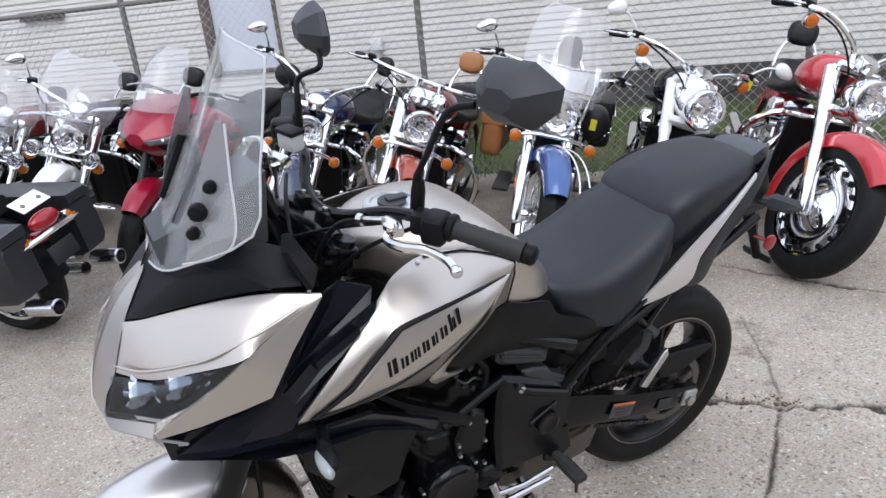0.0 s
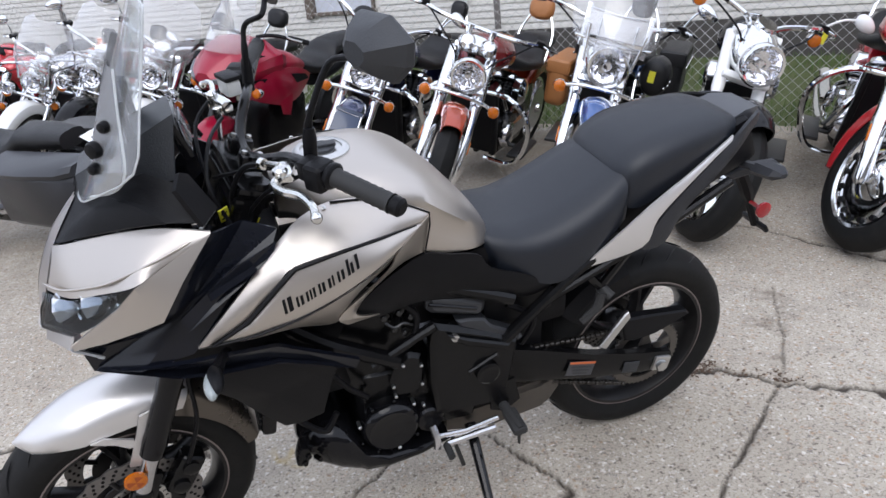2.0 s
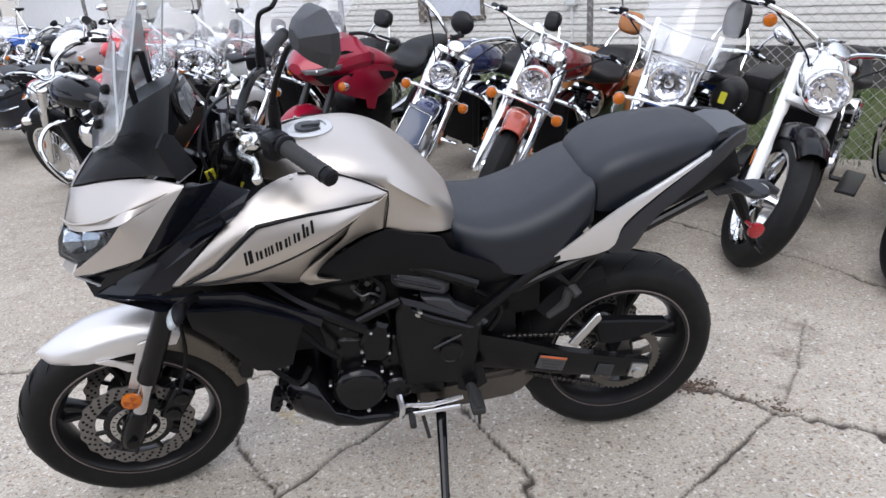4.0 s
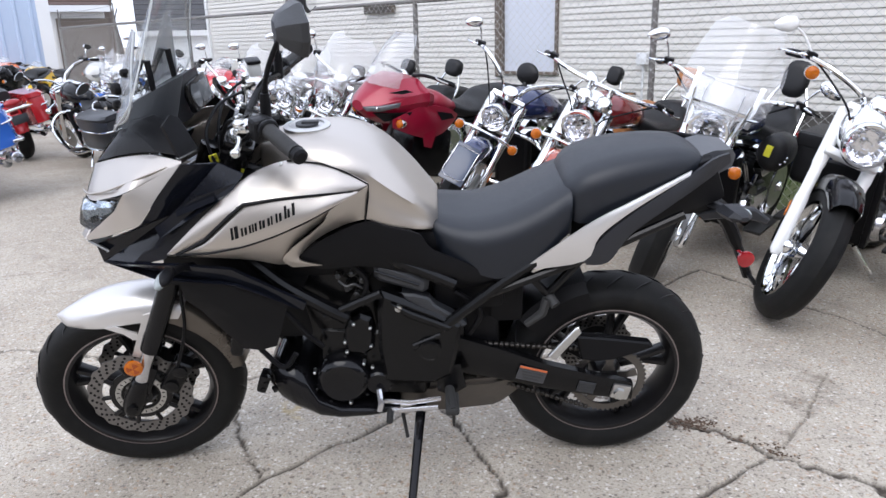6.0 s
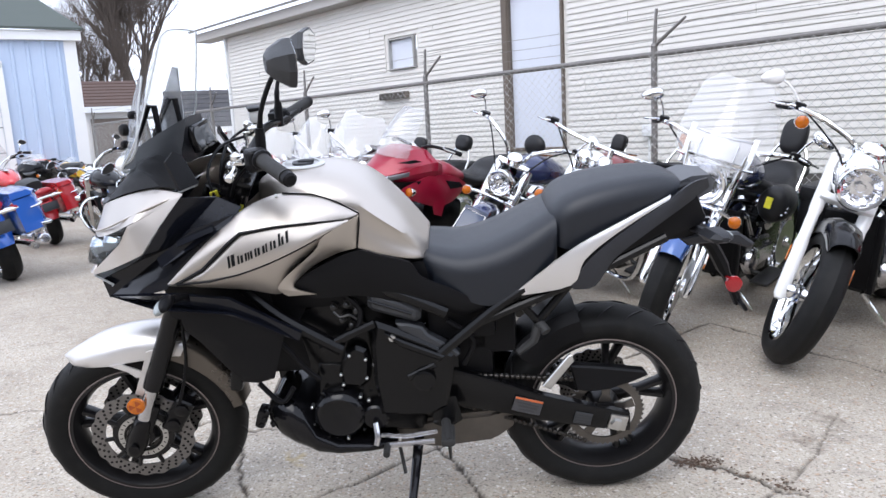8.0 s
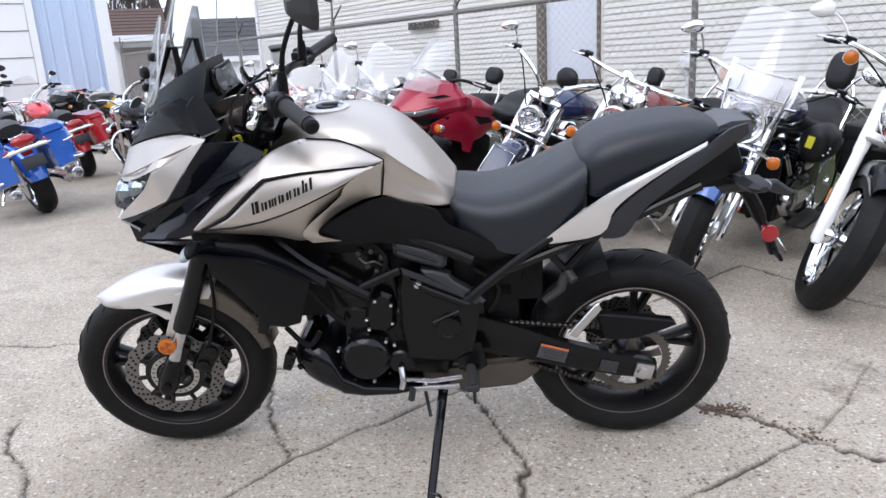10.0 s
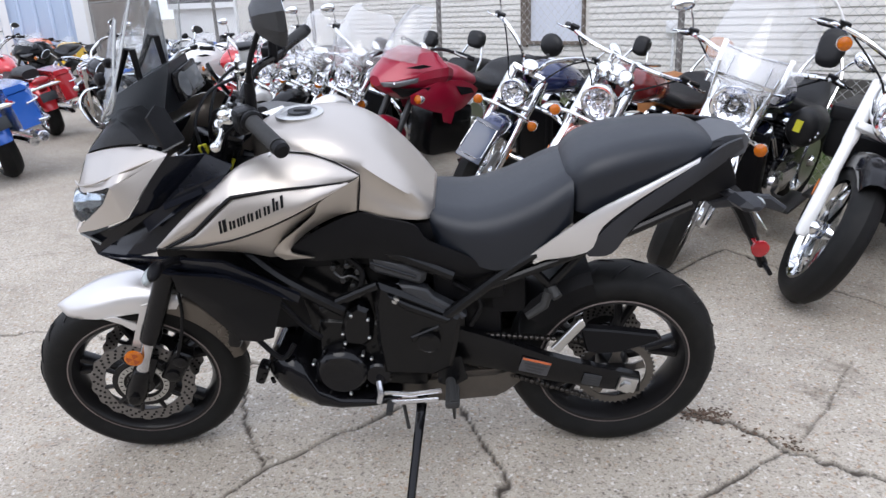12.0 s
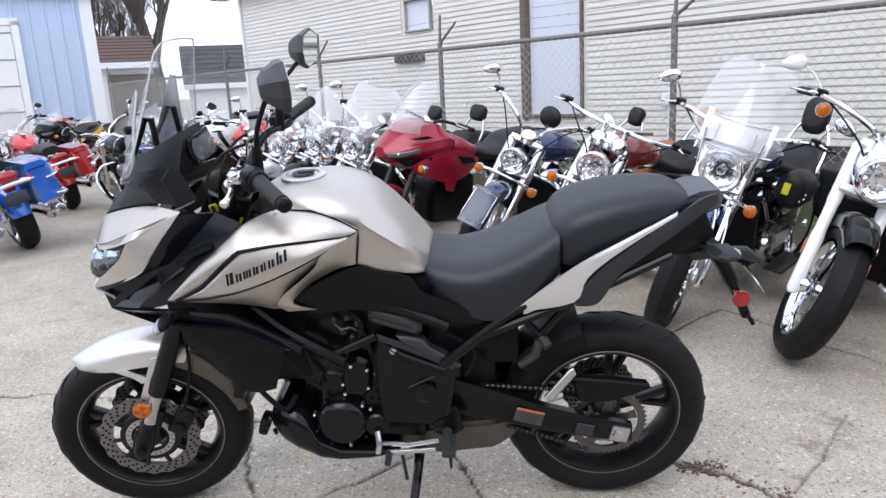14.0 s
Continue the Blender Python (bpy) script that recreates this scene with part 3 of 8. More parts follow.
# fence
fence = thing("chain_link_fence", Matrix(), "weathered chain-link fence with barbed wire on top", "fence")
POSTS = [-6.9, -4.2, -1.47, 1.25, 3.87, 6.10, 8.64, 11.2, 13.8]
for i, a_ in enumerate(POSTS):
    bb = B()
    cyl(bb, ab(a_, FENCE_B, -0.05), ab(a_, FENCE_B, 1.72), 0.025, None, 14)
    cyl(bb, ab(a_, FENCE_B, 1.72), ab(a_, FENCE_B, 1.74), 0.030, 0.018, 14)
    ps = part("post", bb, galv, fence)
    bb = B()
    tip = ab(a_ + (0.02 if i != 6 else 0.05), FENCE_B, 1.97)
    cyl(bb, ab(a_, FENCE_B, 1.70), ab(a_ - 0.02, FENCE_B, 2.0), 0.016, 0.012, 8)
    cyl(bb, ab(a_, FENCE_B, 1.72), ab(a_ - 0.28, FENCE_B - 0.04, 1.90), 0.014, 0.010, 8)
    part("barb_arm", bb, galv, ps)
bb = B()
cyl(bb, ab(POSTS[0], FENCE_B, 1.66), ab(POSTS[-1], FENCE_B, 1.66), 0.021, None, 12)
part("top_rail", bb, galv, fence)
for z_, off in ((1.78, 0.02), (1.87, 0.0), (1.96, 0.0)):
    bb = B()
    P = []
    n = 90
    for k in range(n + 1):
        a_ = POSTS[0] + (POSTS[-1] - POSTS[0]) * k / n
        sag = 0.03 * math.sin(math.pi * ((a_ + 7) % 2.6) / 2.6)
        P.append(ab(a_, FENCE_B, z_ - sag))
    tube(bb, P, 0.0022, 4)
    for k in range(0, n * 2):
        a_ = POSTS[0] + (POSTS[-1] - POSTS[0]) * (k + 0.5) / (n * 2)
        sag = 0.03 * math.sin(math.pi * ((a_ + 7) % 2.6) / 2.6)
        p = ab(a_, FENCE_B, z_ - sag)
        q = Vector((random.uniform(-1, 1), random.uniform(-1, 1), random.uniform(-1, 1))).normalized() * 0.014
        tube(bb, [p - q, p + q], 0.0014, 3)
    part("barbed_wire", bb, galv, fence)
PITCH, ZT = 0.075, 1.65
verts, faces = [], []


def strand(p, q, r):
    d = (q - p).normalized()
    s = d.cross(NV).normalized() * r
    o = NV * r
    n0 = len(verts)
    for c in (p, q):
        verts.extend([c + s, c + o, c - s, c - o])
    for k in range(4):
        j = (k + 1) % 4
        faces.append((n0 + k, n0 + j, n0 + 4 + j, n0 + 4 + k))


FA0, FA1 = -4.2, 13.8
k = 0
a_ = FA0 - ZT
while a_ < FA1 + ZT:
    for sgn in (1, -1):
        e0, e1 = a_, a_ + sgn * ZT
        z0, z1 = 0.03, 0.03 + ZT - 0.03
        lo, hi = (e0, e1) if e0 < e1 else (e1, e0)
        if hi < FA0 or lo > FA1:
            continue

        def at_a(x):
            return z0 + (z1 - z0) * (x - e0) / (e1 - e0)
        c0, c1 = max(lo, FA0), min(hi, FA1)
        strand(ab(c0, FENCE_B - 0.034 + 0.002 * sgn, at_a(c0)), ab(c1, FENCE_B - 0.034 + 0.002 * sgn, at_a(c1)), 0.0016)
    a_ += PITCH
me = bpy.data.meshes.new("chain_link")
me.from_pydata(verts, [], faces)
me.materials.append(wire_m)
cl = tagged(new("chain_link", me), kind="stuff")
cl.parent = fence


# ---- far side: barn, small house, shed, bare trees ----
def barn():
    c, d = Vector((-8.93, 15.63, 0)), Vector((-0.84, -0.545, 0)).normalized()
    back = Vector((-d.y, d.x, 0))
    if back.y < 0:
        back = -back
    yaw = math.degrees(math.atan2(d.y, d.x))
    T = thing("metal_barn", Matrix(), "pale blue ribbed metal barn with green roof", "barn")

    def P(u, v, z):
        return c + d * u + back * v + Vector((0, 0, z))
    bb = B()
    rings(bb, [[P(0, 0, z), P(9, 0, z), P(9, 8, z), P(0, 8, z)] for z in (0, 3.85)])
    part("wall", bb, barn_blue, T)
    for k in range(26):
        bb = B()
        u = 0.36 + k * 0.33
        rings(bb, [[P(u - 0.05, 0, z), P(u - 0.02, -0.035, z), P(u + 0.02, -0.035, z), P(u + 0.05, 0, z)] for z in (0, 3.82)])
        part("wall_rib", bb, barn_blue, T)
    bb = B()
    rings(bb, [[P(-0.03, -0.04, z), P(0.24, -0.04, z), P(0.24, 0.02, z), P(-0.03, 0.2, z)] for z in (0, 3.85)])
    part("corner_trim", bb, trim_white, T)
    bb = B()
    rings(bb, [[P(-0.15, y, z0), P(9.2, y, z0), P(9.2, y, z1), P(-0.15, y, z1)] for y, z0, z1 in ((-0.16, 3.80, 4.02), (0.02, 3.80, 4.02))])
    part("eave_trim", bb, trim_white, T)
    bb = B()
    rings(bb, [[P(-0.2, -0.22, 4.03 + z), P(9.3, -0.22, 4.03 + z), P(9.3, 4.2, 6.6 + z), P(2.0, 4.2, 6.6 + z)] for z in (0, 0.06)])
    part("roof", bb, green_roof, T)
    bb = B()
    rings(bb, [[P(1.75, y, 0), P(5.3, y, 0), P(5.3, y, 3.15), P(1.75, y, 3.15)] for y in (-0.06, 0.0)])
    dr = part("door", bb, trim_white, T, "white panelled garage door")
    for k in range(5):
        bb = B()
        rings(bb, [[P(1.75, -0.075, z), P(5.3, -0.075, z), P(5.3, -0.055, z), P(1.75, -0.055, z)] for z in (0.6 * k + 0.58, 0.6 * k + 0.60)])
        part("door_joint", bb, galv, dr)
    bb = B()
    rings(bb, [[P(u0, -0.08, z), P(u0 + 0.16, -0.08, z), P(u0 + 0.16, 0, z), P(u0, 0, z)] for u0, z in ((1.58, 0), (1.58, 3.25))])
    rings(bb, [[P(1.58, -0.08, z), P(5.4, -0.08, z), P(5.4, 0, z), P(1.58, 0, z)] for z in (3.16, 3.32)])
    part("door_trim", bb, trim_white, T)


barn()


def low_house(name, p0, p1, wall_h, eave_z, ridge_z, depth, wall_m, roof_m, label, door=False):
    p0, p1 = Vector((*p0, 0)), Vector((*p1, 0))
    d = (p1 - p0).normalized()
    back = Vector((-d.y, d.x, 0))
    W_ = (p1 - p0).length
    T = thing(name, Matrix(), label, "house")

    def P(u, v, z):
        return p0 + d * u + back * v + Vector((0, 0, z))
    bb = B()
    rings(bb, [[P(0, 0.25, z), P(W_, 0.25, z), P(W_, depth, z), P(0, depth, z)] for z in (0, eave_z)])
    part("wall", bb, wall_m, T)
    n = 8
    for k in range(n):
        bb = B()
        u0, u1 = k / n, (k + 1) / n
        z0, z1 = eave_z + (ridge_z - eave_z) * u0, eave_z + (ridge_z - eave_z) * u1
        v0, v1 = depth * 0.5 * u0, depth * 0.5 * u1
        rings(bb, [[P(-0.2, v0 - 0.03, z0 + 0.05), P(W_ + 0.2, v0 - 0.03, z0 + 0.05), P(W_ + 0.2, v1, z1 + 0.03), P(-0.2, v1, z1 + 0.03)], [P(-0.2, v0 - 0.03, z0), P(W_ + 0.2, v0 - 0.03, z0), P(W_ + 0.2, v1, z1 - 0.02), P(-0.2, v1, z1 - 0.02)]])
        part("shingle_course", bb, roof_m, T)
    bb = B()
    rings(bb, [[P(-0.2, -0.05, z), P(W_ + 0.2, -0.05, z), P(W_ + 0.2, 0.0, z), P(-0.2, 0.0, z)] for z in (eave_z - 0.2, eave_z + 0.02)])
    part("fascia", bb, trim_white, T)
    if door:
        bb = B()
        rings(bb, [[P(0.3, y, 0), P(2.0, y, 0), P(2.0, y, 2.3), P(0.3, y, 2.3)] for y in (0.18, 0.26)])
        part("door", bb, wood_dark, T, "weathered dark brown door")


low_house("small_house", (-13.6, 24.4), (-11.9, 25.3), 2.6, 2.72, 3.85, 5, siding_m, shingle_brown, "low house with brown shingled roof", True)
low_house("grey_shed", (-11.9, 28.5), (-9.2, 29.6), 1.9, 1.85, 3.62, 6, trim_white, shingle_dark, "pale shed with charcoal roof")


def bare_tree(base, height, seed, lean=(0, 0), name="bare_tree", label="tall leafless grey-brown tree"):
    rnd = random.Random(seed)
    T = thing(name, Matrix.Translation(base), label, "tree")
    tb, lb = B(), B()

    def grow(bm, p, d, length, r, depth):
        pts, rr = [p], [r]
        n = 5
        q = p.copy()
        dd = d.copy()
        for k in range(n):
            dd = (dd + Vector((rnd.uniform(-1, 1), rnd.uniform(-1, 1), rnd.uniform(-0.2, 0.7))) * 0.13).normalized()
            q = q + dd * (length / n)
            pts.append(q.copy())
            rr.append(r * (1 - 0.55 * (k + 1) / n))
        tube(bm, pts, rr, 7 if depth < 2 else 4)
        if depth < 5:
            for k in range(2 if depth else 4, n + 1):
                for s in range(2 if depth else 3):
                    if rnd.random() < 0.82:
                        side = Vector((rnd.uniform(-1, 1), rnd.uniform(-1, 1), rnd.uniform(0.1, 0.9))).normalized()
                        grow(lb, pts[min(k, n)], (dd * (0.95 if depth < 2 else 0.65) + side * 0.6).normalized(), length * (rnd.uniform(0.8, 1.15) if not depth else rnd.uniform(0.5, 0.78)), rr[min(k, n)] * (0.8 if not depth else 0.62), depth + 1)
    grow(tb, Vector((0, 0, -0.1)), Vector((lean[0], lean[1], 1)).normalized(), height * 0.3, height * 0.030, 0)
    part("trunk", tb, bark, T)
    tagged(part("branch_mass", lb, bark, T), kind="stuff")


bare_tree((-14.9, 32.9, 0), 13.0, 3)
bare_tree((-16.6, 31.5, 0), 9.0, 8)
bare_tree((-11.5, 40.0, 0), 6.5, 12)

# added plain wall, unseen behind the camera: grey surroundings for the paint to reflect
back_m = mat("plain_grey_render", (0.22, 0.21, 0.20), 0.85, 0, 0.15, 1.2, 0.3, 40)
bb = B()
box(bb, (40, 0.3, 4.6), pose(0, -11, 2.3))
tagged(part("wall_back", bb, back_m), "added unseen grey wall behind the camera", "wall", kind="structure")

# dead leaves and broken bits by the crack
rng = random.Random(21)
bb = B()
for k in range(190):
    if k < 120:
        x, y = 1.06 + rng.gauss(0, 0.050), 0.14 + rng.gauss(0, 0.022)
    else:
        u = rng.random()
        x, y = 1.0 + 0.3 * u + rng.gauss(0, 0.02), 0.2 - 0.28 * u + rng.gauss(0, 0.02)
    r = rng.uniform(0.002, 0.0075)
    a = rng.uniform(0, 6.28)
    z = gz(x) + 0.002
    P = [Vector((x + r * w * math.cos(a + t), y + r * w * math.sin(a + t), z + rng.uniform(0, 0.004))) for t, w in ((0, 1.3), (1.2, 0.7), (2.4, 0.8), (3.3, 1.2), (4.6, 0.6))]
    panel(bb, P, 0.0012)
tagged(part("leaf_litter", bb, mat("dead_leaves", (0.09, 0.055, 0.034), 0.85, 0, 0.5, 40)), "brown dead leaves lying in the cracked concrete", "leaf litter", kind="stuff")

# ---- motorcycles of the row ----
def wheel(parent, R, w, rim_r, rim_m, at, kind="spoke", x=0.0, disc_side=-1, seg=40):
    """A wheel on an axle along y: tyre, rim, spokes or cast face, hub, brake disc."""
    z = R
    b = B()
    s = w / 2
    lathe(b, [(rim_r, -s * 0.8), (rim_r + (R - rim_r) * 0.35, -s), (R - s * 0.55, -s * 0.92), (R - s * 0.18, -s * 0.55), (R, 0), (R - s * 0.18, s * 0.55), (R - s * 0.55, s * 0.92), (rim_r + (R - rim_r) * 0.35, s), (rim_r, s * 0.8)], (x, 0, z), (0, 1, 0), seg, True)
    whl = part("wheel", b, rubber, parent, "black rubber tyre on its rim", at)
    b = B()
    lathe(b, [(rim_r + 0.004, -s * 0.82), (rim_r - 0.012, -s * 0.78), (rim_r - 0.03, -s * 0.3), (rim_r - 0.03, s * 0.3), (rim_r - 0.012, s * 0.78), (rim_r + 0.004, s * 0.82), (rim_r - 0.008, 0)], (x, 0, z), (0, 1, 0), seg, True)
    part("rim", b, rim_m, whl)
    b = B()
    if kind == "spoke":
        for i in range(36):
            a = 2 * math.pi * i / 36
            o = 0.35 * (1 if i % 2 else -1)
            sy = 0.03 * (1 if i % 4 < 2 else -1)
            cyl(b, (x + 0.035 * math.cos(a + o), sy, z + 0.035 * math.sin(a + o)), (x + (rim_r - 0.02) * math.cos(a), 0, z + (rim_r - 0.02) * math.sin(a)), 0.0022, None, 4)
        tagged(part("wire_spokes", b, rim_m, whl), kind="stuff")
    elif kind == "disc":
        for sgn in (-1, 1):
            lathe(b, [(rim_r - 0.02, s * 0.45 * sgn), (rim_r * 0.72, s * 0.62 * sgn), (rim_r * 0.45, s * 0.45 * sgn), (0.05, s * 0.95 * sgn)], (x, 0, z), (0, 1, 0), seg)
        part("wheel_face", b, rim_m, whl)
        b = B()
        for i in range(18):
            a = 2 * math.pi * i / 18
            c = (x + rim_r * 0.84 * math.cos(a), 0, z + rim_r * 0.84 * math.sin(a))
            lathe(b, [(0.014, -s * 0.66), (0.014, s * 0.66)], c, (0, 1, 0), 8)
        tagged(part("hole_pattern", b, black_plastic, whl), kind="stuff")
    else:
        for i in range(5):
            a = 2 * math.pi * i / 5 + 0.3
            d = Vector((math.cos(a), 0, math.sin(a)))
            t = Vector((-d.z, 0, d.x))
            c0, c1 = Vector((x, 0, z)) + d * 0.04, Vector((x, 0, z)) + d * (rim_r - 0.015)
            rs = []
            for c, hw, hy in ((c0, 0.03, 0.03), ((c0 + c1) / 2, 0.016, 0.022), (c1, 0.024, 0.03)):
                rs.append([c + t * hw - Vector((0, hy, 0)), c + t * hw + Vector((0, hy, 0)), c - t * hw + Vector((0, hy, 0)), c - t * hw - Vector((0, hy, 0))])
            rings(b, rs)
        part("spokes", b, rim_m, whl)
    b = B()
    lathe(b, [(0.012, -w * 0.75), (0.03, -w * 0.7), (0.045, -w * 0.35), (0.032, 0), (0.045, w * 0.35), (0.03, w * 0.7), (0.012, w * 0.75)], (x, 0, z), (0, 1, 0), 20)
    part("hub", b, chrome if rim_m == chrome else steel_dark, whl)
    b = B()
    y = disc_side * (s + 0.012)
    lathe(b, [(0.15, y), (0.15, y + 0.005), (0.095, y + 0.005), (0.095, y)], (x, 0, z), (0, 1, 0), 32, True)
    lathe(b, [(0.098, y + 0.001), (0.098, y + 0.004), (0.045, y + 0.004), (0.045, y + 0.001)], (x, 0, z), (0, 1, 0), 12, True)
    part("brake_disc", b, aluminium, whl)
    return whl


def fender(parent, R, w, a0, a1, m, at, x=0.0, skirt=0.05, label="", n=18, name="fender"):
    """A mudguard over a wheel, from angle a0 to a1 (0: ahead, 90: top, 180: behind), with a rounded section."""
    b = B()
    rs = []
    for i in range(n + 1):
        a = radians(a0 + (a1 - a0) * i / n)
        sec = []
        taper = 1 - 0.25 * abs(2 * i / n - 1) ** 3
        prof = [(-1, -skirt), (-1, -0.012), (-0.8, 0.012), (-0.35, 0.026), (0.35, 0.026), (0.8, 0.012), (1, -0.012), (1, -skirt)]
        for px, ph in prof + [(px * 0.94, ph - 0.006) for px, ph in prof[::-1]]:
            r = R + 0.022 + ph
            sec.append(Vector((x - r * math.cos(a), px * w / 2 * taper, R + r * math.sin(a))))
        rs.append(sec)
    rings(b, rs)
    return part(name, b, m, parent, label, at)


def headlamp(parent, c, r, shell_m, at, depth=0.16, name="headlight"):
    """A round headlamp facing -x: shell, chrome ring, bowl, lens."""
    x, y, z = c
    b = B()
    lathe(b, [(r * 0.98, 0.0), (r * 0.98, 0.03), (r * 0.9, depth * 0.5), (r * 0.55, depth * 0.9), (0.01, depth)], (x, y, z), (1, 0, 0), 28, False, False)
    h = part(name, b, shell_m, parent, "", at)
    b = B()
    lathe(b, [(r * 0.86, -0.012), (r * 0.98, -0.016), (r * 1.06, 0.0), (r * 1.04, 0.025), (r * 0.95, 0.025), (r * 0.86, 0.0)], (x, y, z), (1, 0, 0), 28, True)
    part("trim_ring", b, chrome, h)
    b = B()
    lathe(b, [(r * 0.88, -0.006), (r * 0.80, 0.012), (r * 0.70, 0.022), (r * 0.55, 0.040), (r * 0.38, 0.052), (0.025, 0.06)], (x, y, z), (1, 0, 0), 18, False, False)
    for v in b.verts:
        d = math.hypot(v.co.y - y, v.co.z - z)
        v.co.x += 0.010 * math.sin(v.co.y * 330) * (d < r * 0.85)
    part("reflector", b, aluminium_bright, h, angle=1)
    b = B()
    lathe(b, [(0.020, 0.05), (0.022, 0.016), (0.018, 0.010), (0.002, 0.008)], (x, y, z), (1, 0, 0), 16)
    part("bulb_shield", b, chrome, h)
    b = B()
    lathe(b, [(r * 0.88, -0.010), (r * 0.6, -0.020), (r * 0.3, -0.025), (0.001, -0.027)], (x, y, z), (1, 0, 0), 24, False, False)
    part("lens", b, lamp_lens, h)
    return h


def signal(parent, c, at, m=None, r=0.034, bodym=None):
    b = B()
    x, y, z = c
    lathe(b, [(r * 0.95, 0), (r, 0.012), (r * 0.8, 0.04), (0.006, 0.06)], (x, y, z), (1, 0, 0), 16)
    s = part("turn_signal", b, bodym or chrome, parent, "round amber turn signal", at)
    b = B()
    lathe(b, [(r * 0.92, 0.002), (r * 0.85, -0.012), (r * 0.4, -0.02), (0.001, -0.022)], (x, y, z), (1, 0, 0), 16)
    part("lens", b, m or amber, s)


def mirror(parent, foot, head, at, m=None, w=0.065, h=0.04):
    """A mirror on a bent stem: a teardrop shell, its outer end drooping, with the glass behind."""
    b = B()
    tube(b, curve([foot, (Vector(foot) + Vector(head)) / 2 + Vector((0.01, 0, 0.02)), head], 4), 0.006, 6)
    s = part("mirror_stem", b, m or chrome, parent, "", at)
    sg = 1 if head[1] > 0 else -1
    turn = Matrix.Translation(head) @ Matrix.Rotation(radians(-24 * sg), 4, "X") @ Matrix.Rotation(radians(14 * sg), 4, "Z")

    def ring(x, k):
        out = []
        for q in range(16):
            a = 2 * math.pi * q / 16
            y = w * math.cos(a)
            out.append(turn @ Vector((x, sg * (y * k + w * 0.3), h * math.sin(a) * k * (1.0 - 0.22 * math.cos(a)))))
        return out
    b = B()
    rings(b, [ring(-0.026, 0.25), ring(-0.022, 0.62), ring(-0.010, 0.92), ring(0.004, 1.0), ring(0.010, 0.96)])
    part("mirror_head", b, m or chrome, s, angle=50)
    b = B()
    rings(b, [ring(0.0095, 0.90), ring(0.0115, 0.88)])
    part("mirror_glass", b, steel_dark, s)


aluminium_bright = mat("lamp_reflector", (0.88, 0.88, 0.90), 0.12, 1.0, 0.06, 60)
lamp_lens = glass("lamp_lens", (0.98, 0.98, 0.99), 0.02, 0.97)
dark_chrome = mat("dull_chrome", (0.6, 0.6, 0.62), 0.2, 1.0, 0.15, 20)


